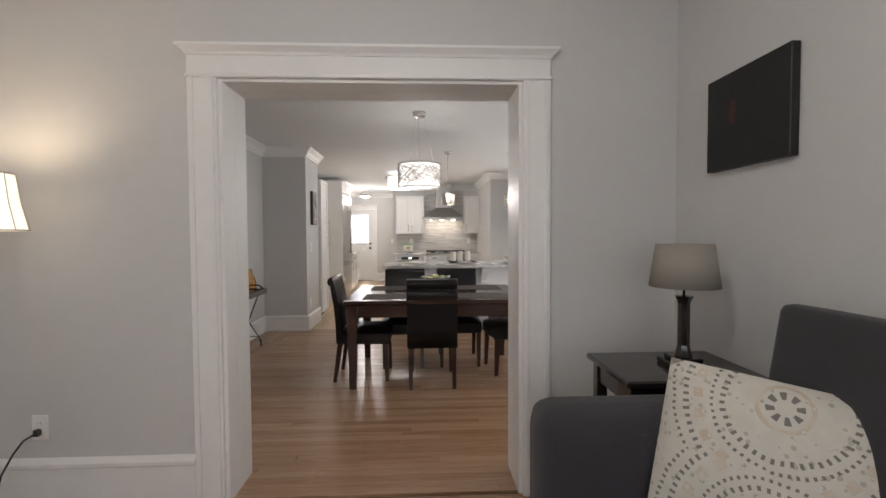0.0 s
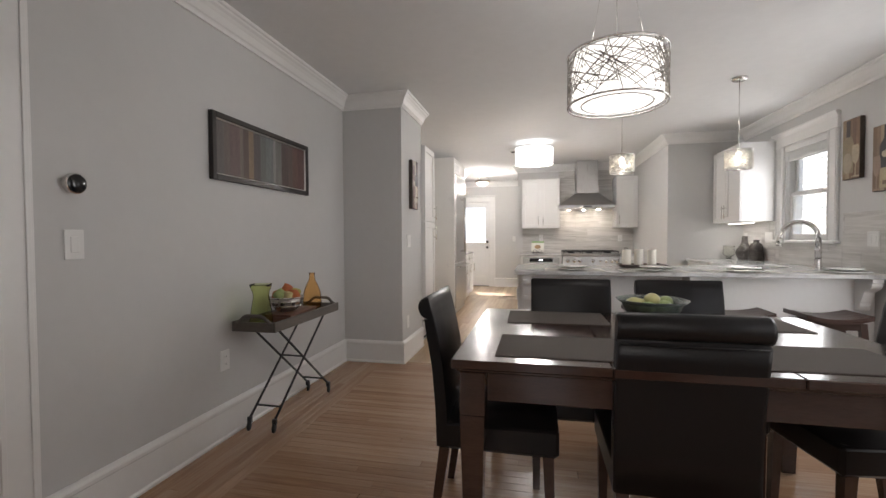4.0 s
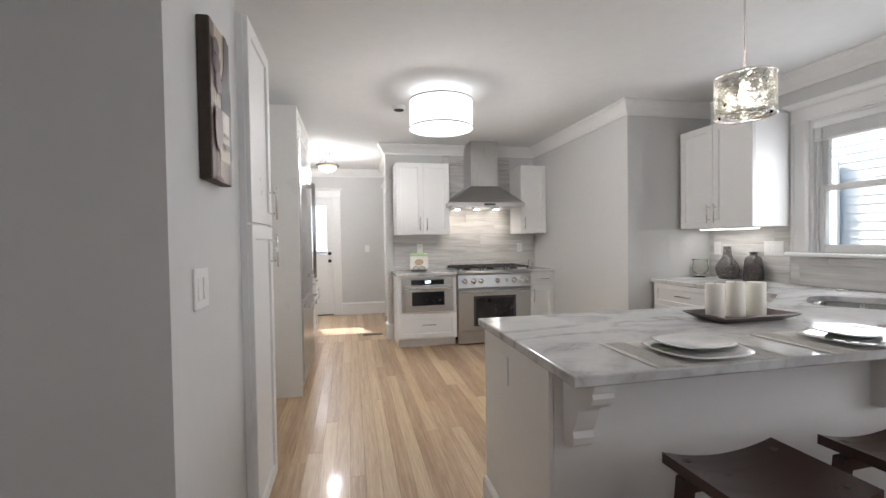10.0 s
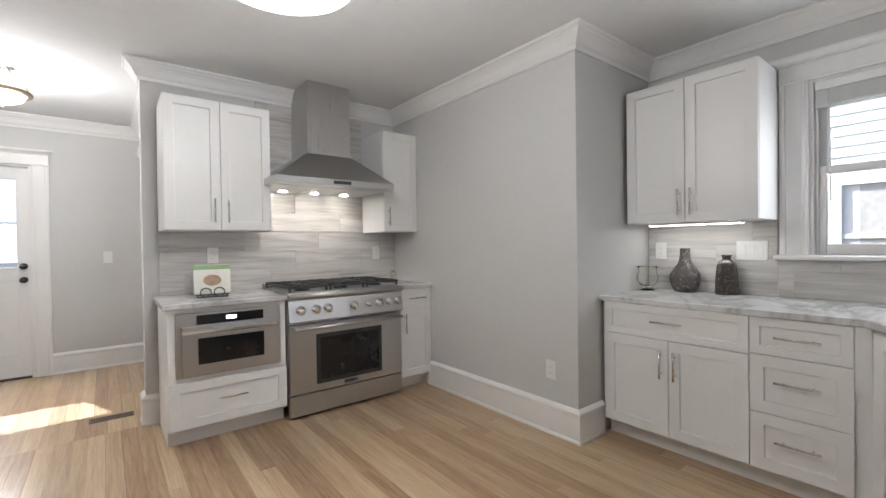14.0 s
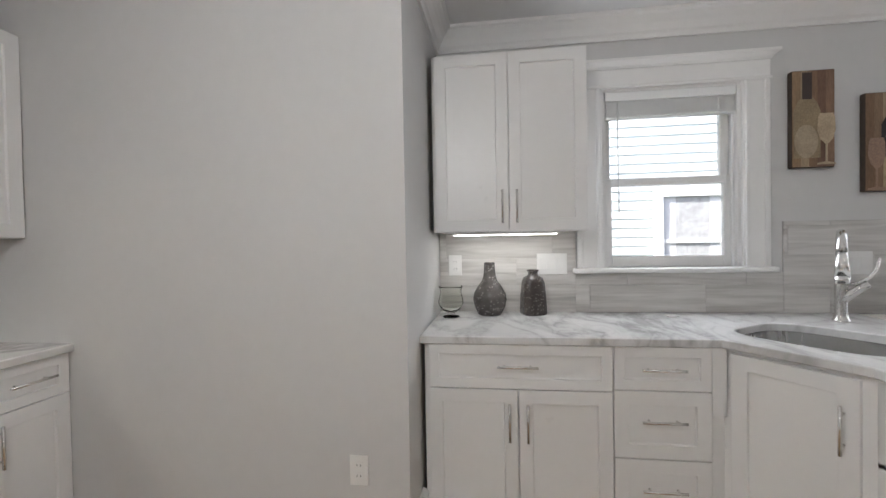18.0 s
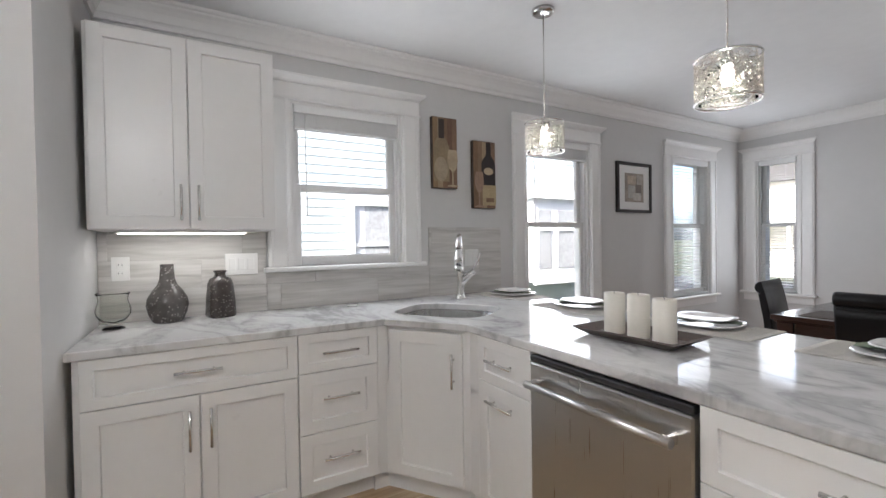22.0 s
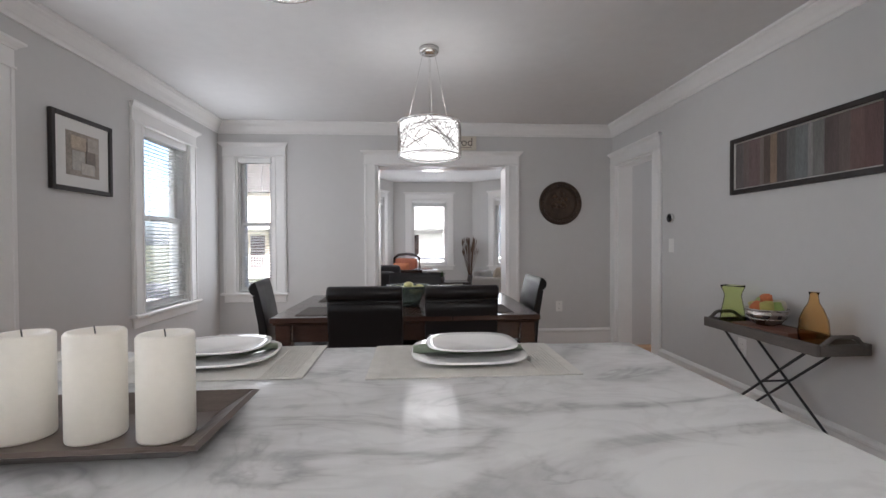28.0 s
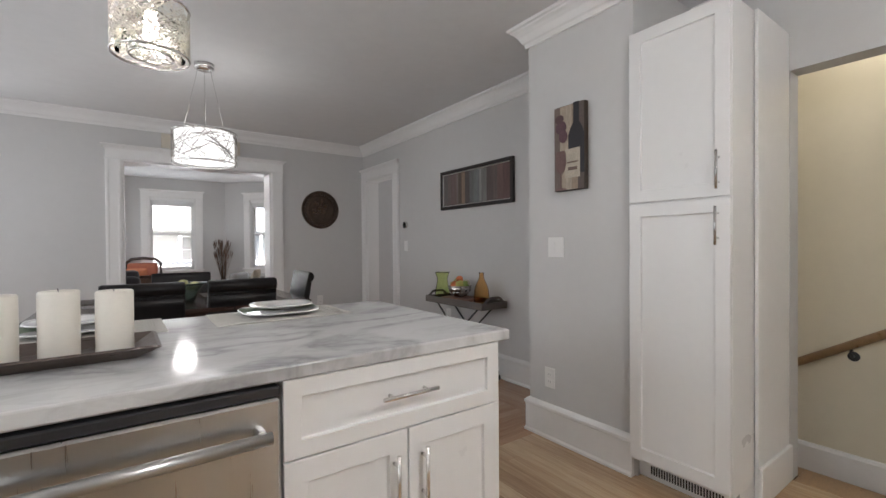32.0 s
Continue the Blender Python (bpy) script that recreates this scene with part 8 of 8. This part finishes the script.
for y, z, w, h in ((6.55, 1.24, 0.70, 1.10), (8.37, 1.24, 0.64, 1.10), (10.9, 1.5, 0.8, 1.3)):
    far_window(t, pose(NX - 0.03, y, z, 0, 0, -90), w, h)
b = part("bay", Geo().box(NX - 0.55, 2.45, 0.58, NX + 0.02, 4.06, 1.95), M["siding_w"], t, "white box bay window")
part("bay_roof", Geo().prism([(NX - 0.65, 1.95), (NX + 0.02, 2.25), (NX + 0.02, 1.95)], 2.35, 4.16, Matrix(((1, 0, 0, 0), (0, 0, 1, 0), (0, 1, 0, 0), (0, 0, 0, 1)))), M["siding_w"], b)
for y, w in ((3.83, 0.14), (3.25, 0.29), (2.66, 0.14)):
    part("pane", Geo().box(NX - 0.562, y - w, 0.80, NX - 0.551, y + w, 1.76), M["dark_pane"], b)
    part("bar", Geo().box(NX - 0.58, y - w, 1.42, NX - 0.5625, y + w, 1.48), M["siding_w"], b)
part("bay_sill", Geo().box(NX - 0.64, 2.40, 0.54, NX - 0.551, 4.10, 0.62, 0.01), M["siding_w"], b)
part("pipe", Geo().cyl((NX - 0.05, 3.98, GZ), (NX - 0.05, 3.98, 0.5), 0.03, 8), M["siding_w"], t)
# houses across the street, each with a porch
def street_house(x, y, w, d, label, mat, group=""):
    t = thing("street_house", label, "house", pose(x, y, GZ))
    part("wall", Geo().box(-w / 2, -d, 0, w / 2, 0, 5.4), mat, t)
    part("roof", Geo().prism([(-w / 2 - 0.4, 5.4), (w / 2 + 0.4, 5.4), (0, 8.2)], -d - 0.3, 0.4, Matrix(((1, 0, 0, 0), (0, 0, 1, 0), (0, 1, 0, 0), (0, 0, 0, 1)))), M["roof"], t)
    for z in (1.9, 4.3):
        for k in (-1, 0, 1):
            if z < 3 and k == 0:
                continue
            far_window(t, pose(k * w * 0.3, 0.04, z, 0, 0, 180), 0.9, 1.4)
    part("door", Geo().box(-0.45, 0.0, 0.5, 0.45, 0.05, 2.6, 0.01), M["dark_frame"], t)
    p = part("porch", Geo().box(-w / 2, 0.06, 0, w / 2, 2.0, 0.5).box(-w / 2 - 0.2, 0.06, 2.95, w / 2 + 0.2, 2.2, 3.12), M["siding_w"], t)
    for k in range(5):
        px = -w / 2 + 0.1 + k * (w - 0.2) / 4
        part("post", Geo().box(px - 0.07, 1.85, 0.5, px + 0.07, 1.99, 2.95, 0.01), M["siding_w"], p)
    part("rail", Geo().box(-w / 2, 1.89, 1.30, w / 2, 1.95, 1.36).box(-w / 2, 1.89, 0.6, w / 2, 1.95, 0.65), M["siding_w"], p)
    for k in range(int(w / 0.16)):
        px = -w / 2 + 0.08 + k * 0.16
        part("baluster", Geo().box(px - 0.015, 1.905, 0.65, px + 0.015, 1.935, 1.30), M["siding_w"], p)
    return t


street_house(0.8, -20.0, 8.0, 9, "white two-storey house across the street with a railed porch", M["siding_w"])
street_house(-9.2, -20.3, 8.0, 9, "grey two-storey house across the street", mk("grey_siding", (0.40, 0.42, 0.44), 0.6, var=0.06))
street_house(10.8, -20.6, 8.0, 9, "cream two-storey house across the street", mk("cream_siding", (0.62, 0.58, 0.48), 0.6, var=0.06))
# own porch railing in front of the bay
t = thing("porch_railing", "white porch railing with square balusters outside the bay", "railing")
part("porch_floor", Geo().box(-3.2, -3.4, GZ, 2.8, BAYY - 0.2, -0.16), M["pavement"], t)
part("top_rail", Geo().box(-3.2, -3.36, 0.74, 2.8, -3.28, 0.80, 0.01), M["siding_w"], t)
part("bottom_rail", Geo().box(-3.2, -3.35, 0.0, 2.8, -3.29, 0.05, 0.005), M["siding_w"], t)
me = Geo().box(-0.017, -0.017, 0.05, 0.017, 0.017, 0.74).mesh("baluster", M["siding_w"])
for k in range(44):
    b = new("baluster", me)
    b.parent = t
    b.location = (-3.15 + k * 0.136, -3.32, 0)
for x in (-3.15, -0.95, 2.75):
    part("post", Geo().box(x - 0.06, -3.38, -0.16, x + 0.06, -3.26, 0.92, 0.008), M["siding_w"], t)


def tree(x, y, h, seed):
    rng = random.Random(seed)
    t = thing("street_tree", "bare winter street tree with fine branches", "tree", pose(x, y, GZ))
    g = Geo().tube([(0, 0, 0), (0.05, 0.02, h * 0.25), (-0.03, 0.06, h * 0.5), (0.05, 0, h * 0.75)], [0.2, 0.15, 0.11, 0.05], 9)
    part("trunk", g, mk("bark", (0.09, 0.075, 0.06), 0.95, var=0.3, scale=10, bump=0.6, bscale=40), t)
    g = Geo()

    def branch(p, d, l, r, n):
        q = p + d * l
        mid = p.lerp(q, 0.5) + Vector((rng.uniform(-1, 1), rng.uniform(-1, 1), rng.uniform(-0.5, 1))) * l * 0.08
        g.tube([p, mid, q], [r, r * 0.75, r * 0.5], 5)
        if n:
            for _ in range(4):
                e = (d + Vector((rng.uniform(-1, 1), rng.uniform(-1, 1), rng.uniform(-0.3, 0.8))) * 0.8).normalized()
                branch(p.lerp(q, rng.uniform(0.4, 1.0)), e, l * rng.uniform(0.5, 0.75), r * 0.5, n - 1)

    for k in range(9):
        a, z = k * 0.77 + rng.uniform(-0.2, 0.2), h * (0.32 + 0.05 * k)
        branch(Vector((0, 0, z)), Vector((math.cos(a), math.sin(a), 0.55)).normalized(), h * 0.28, 0.055, 3)
    tagged(part("branches", g, mk("twig_bark", (0.11, 0.09, 0.075), 0.95, var=0.2), t, "fine bare branches"), kind="stuff")
    return t


tree(1.6, -6.0, 7.5, 2)
tree(-5.2, -6.2, 8.0, 7)
# unseen roof over the back step, added to keep sun off the door's upper part
struct("porch_roof", Geo().box(-2.6, 13.515, 2.46, 0.4, 14.64, 2.56, 0.01), M["siding_w"], "unseen white flat roof over the back step, added to trim the sun patch", "roof")
# back yard seen through the door glass
t = thing("back_shed", "white garage in the back yard", "shed", pose(-1.3, 21.0, GZ))
part("wall", Geo().box(-4, 0, 0, 4, 4, 1.7), M["siding_w"], t)
part("roof", Geo().prism([(-4.3, 1.7), (4.3, 1.7), (4.3, 1.85), (-4.3, 1.85)], -0.3, 4.3, Matrix(((1, 0, 0, 0), (0, 0, 1, 0), (0, 1, 0, 0), (0, 0, 0, 1)))), mk("pale_metal_roof", (0.5, 0.5, 0.49), 0.5, var=0.1), t)

# emitting panel added over the blue sky to turn the door glass white
struct("backdrop", Geo().box(-60, 75, GZ, 60, 75.2, 24), mk("white_glow_panel", (0.8, 0.82, 0.84), 1.0, var=0, emit=0.30, emit_col=(0.97, 0.99, 1.0)), "glowing pale panel behind the back yard, stands in for overexposed sky", "sky")

# ---- floor boards ----
board_cache = {}


def boards(floor, x0, y0, x1, y1, w, along, mat, seed, lens=(0.9, 2.2)):
    """Boards side by side in a rectangle, each an object of its own, running along x or y."""
    rng = random.Random(seed)
    span, cross = (x1 - x0, y1 - y0) if along == "x" else (y1 - y0, x1 - x0)
    rows = max(1, round(cross / w))
    ww = cross / rows
    for r in range(rows):
        s = -rng.uniform(0, lens[1] * 0.7)
        while s < span - 1e-4:
            l = round(rng.uniform(*lens) / 0.1) * 0.1
            a, b = max(0.0, s), min(span, s + l)
            s += l
            if b - a < 0.02:
                continue
            key = (round(b - a, 2), round(ww, 4), mat.name)
            if key not in board_cache:
                board_cache[key] = Geo().box(-(b - a) / 2 + 0.0004, -ww / 2 + 0.0004, -0.018, (b - a) / 2 - 0.0004, ww / 2 - 0.0004, 0, 0.0009).mesh("board", mat)
            ob = new("board", board_cache[key])
            ob.parent = floor
            mid, c = (a + b) / 2, (r + 0.5) * ww
            ob.matrix_basis = pose(x0 + mid, y0 + c, 0) if along == "x" else pose(x0 + c, y0 + mid, 0, 0, 0, 90)


def board_rest(floor, x0, y0, x1, y1, w, mat, seed, lens=(0.9, 2.2)):
    rng = random.Random(seed)
    g = Geo()
    rows = max(1, round((y1 - y0) / w))
    ww = (y1 - y0) / rows
    for r in range(rows):
        s = x0 - rng.uniform(0, 1.4)
        while s < x1 - 1e-4:
            l = rng.uniform(*lens)
            a, b = max(x0, s), min(x1, s + l)
            s += l
            if b - a > 0.02:
                g.box(a + 0.0004, y0 + r * ww + 0.0004, -0.018, b - 0.0004, y0 + (r + 1) * ww - 0.0004, 0, 0.0009)
    ob = part("boards", g, mat, floor, "oak strips")
    ob["kind"] = "stuff"
    return ob


floor = bpy.data.objects["floor"]
KY, BW = 6.96, 0.40
boards(floor, -1.13, KY, 2.66, 11.30, 0.083, "y", M["fir"], 11, (1.6, 3.2))
boards(floor, -1.70, 7.60, -1.13, 11.72, 0.083, "y", M["fir"], 13, (1.6, 3.2))
boards(floor, -2.60, 11.72, -0.12, 13.40, 0.083, "y", M["fir"], 17, (1.6, 3.2))
boards(floor, -1.13, 11.30, -0.12, 11.72, 0.083, "y", M["fir"], 19, (1.6, 3.2))
boards(floor, XW, YS, XW + BW, KY, 0.057, "y", M["oak"], 23, (1.2, 2.6))
boards(floor, XE - BW, YS, XE, KY, 0.057, "y", M["oak"], 29, (1.2, 2.6))
boards(floor, XW + BW, KY - BW, XE - BW, KY, 0.057, "x", M["oak"], 31, (1.2, 2.6))
boards(floor, XW + BW, YS - 0.23, XE - BW, YS + 0.06, 0.057, "x", M["oak"], 37, (1.2, 2.6))
boards(floor, XW + BW, YS + 0.06, XE - BW, KY - BW, 0.057, "x", M["oak"], 41, (1.0, 2.4))
boards(floor, -1.2, 2.05, 1.2, 3.05, 0.057, "x", M["oak"], 43, (1.0, 2.4))
board_rest(floor, -2.25, BAYY, 1.75, 2.05, 0.057, M["oak_rest"], 47)
board_rest(floor, -2.25, 2.05, -1.2, 3.05, 0.057, M["oak_rest"], 53)
board_rest(floor, 1.2, 2.05, 1.75, 3.05, 0.057, M["oak_rest"], 59)
board_rest(floor, -4.4, 2.2, XW, 5.4, 0.057, M["oak_rest"], 61)
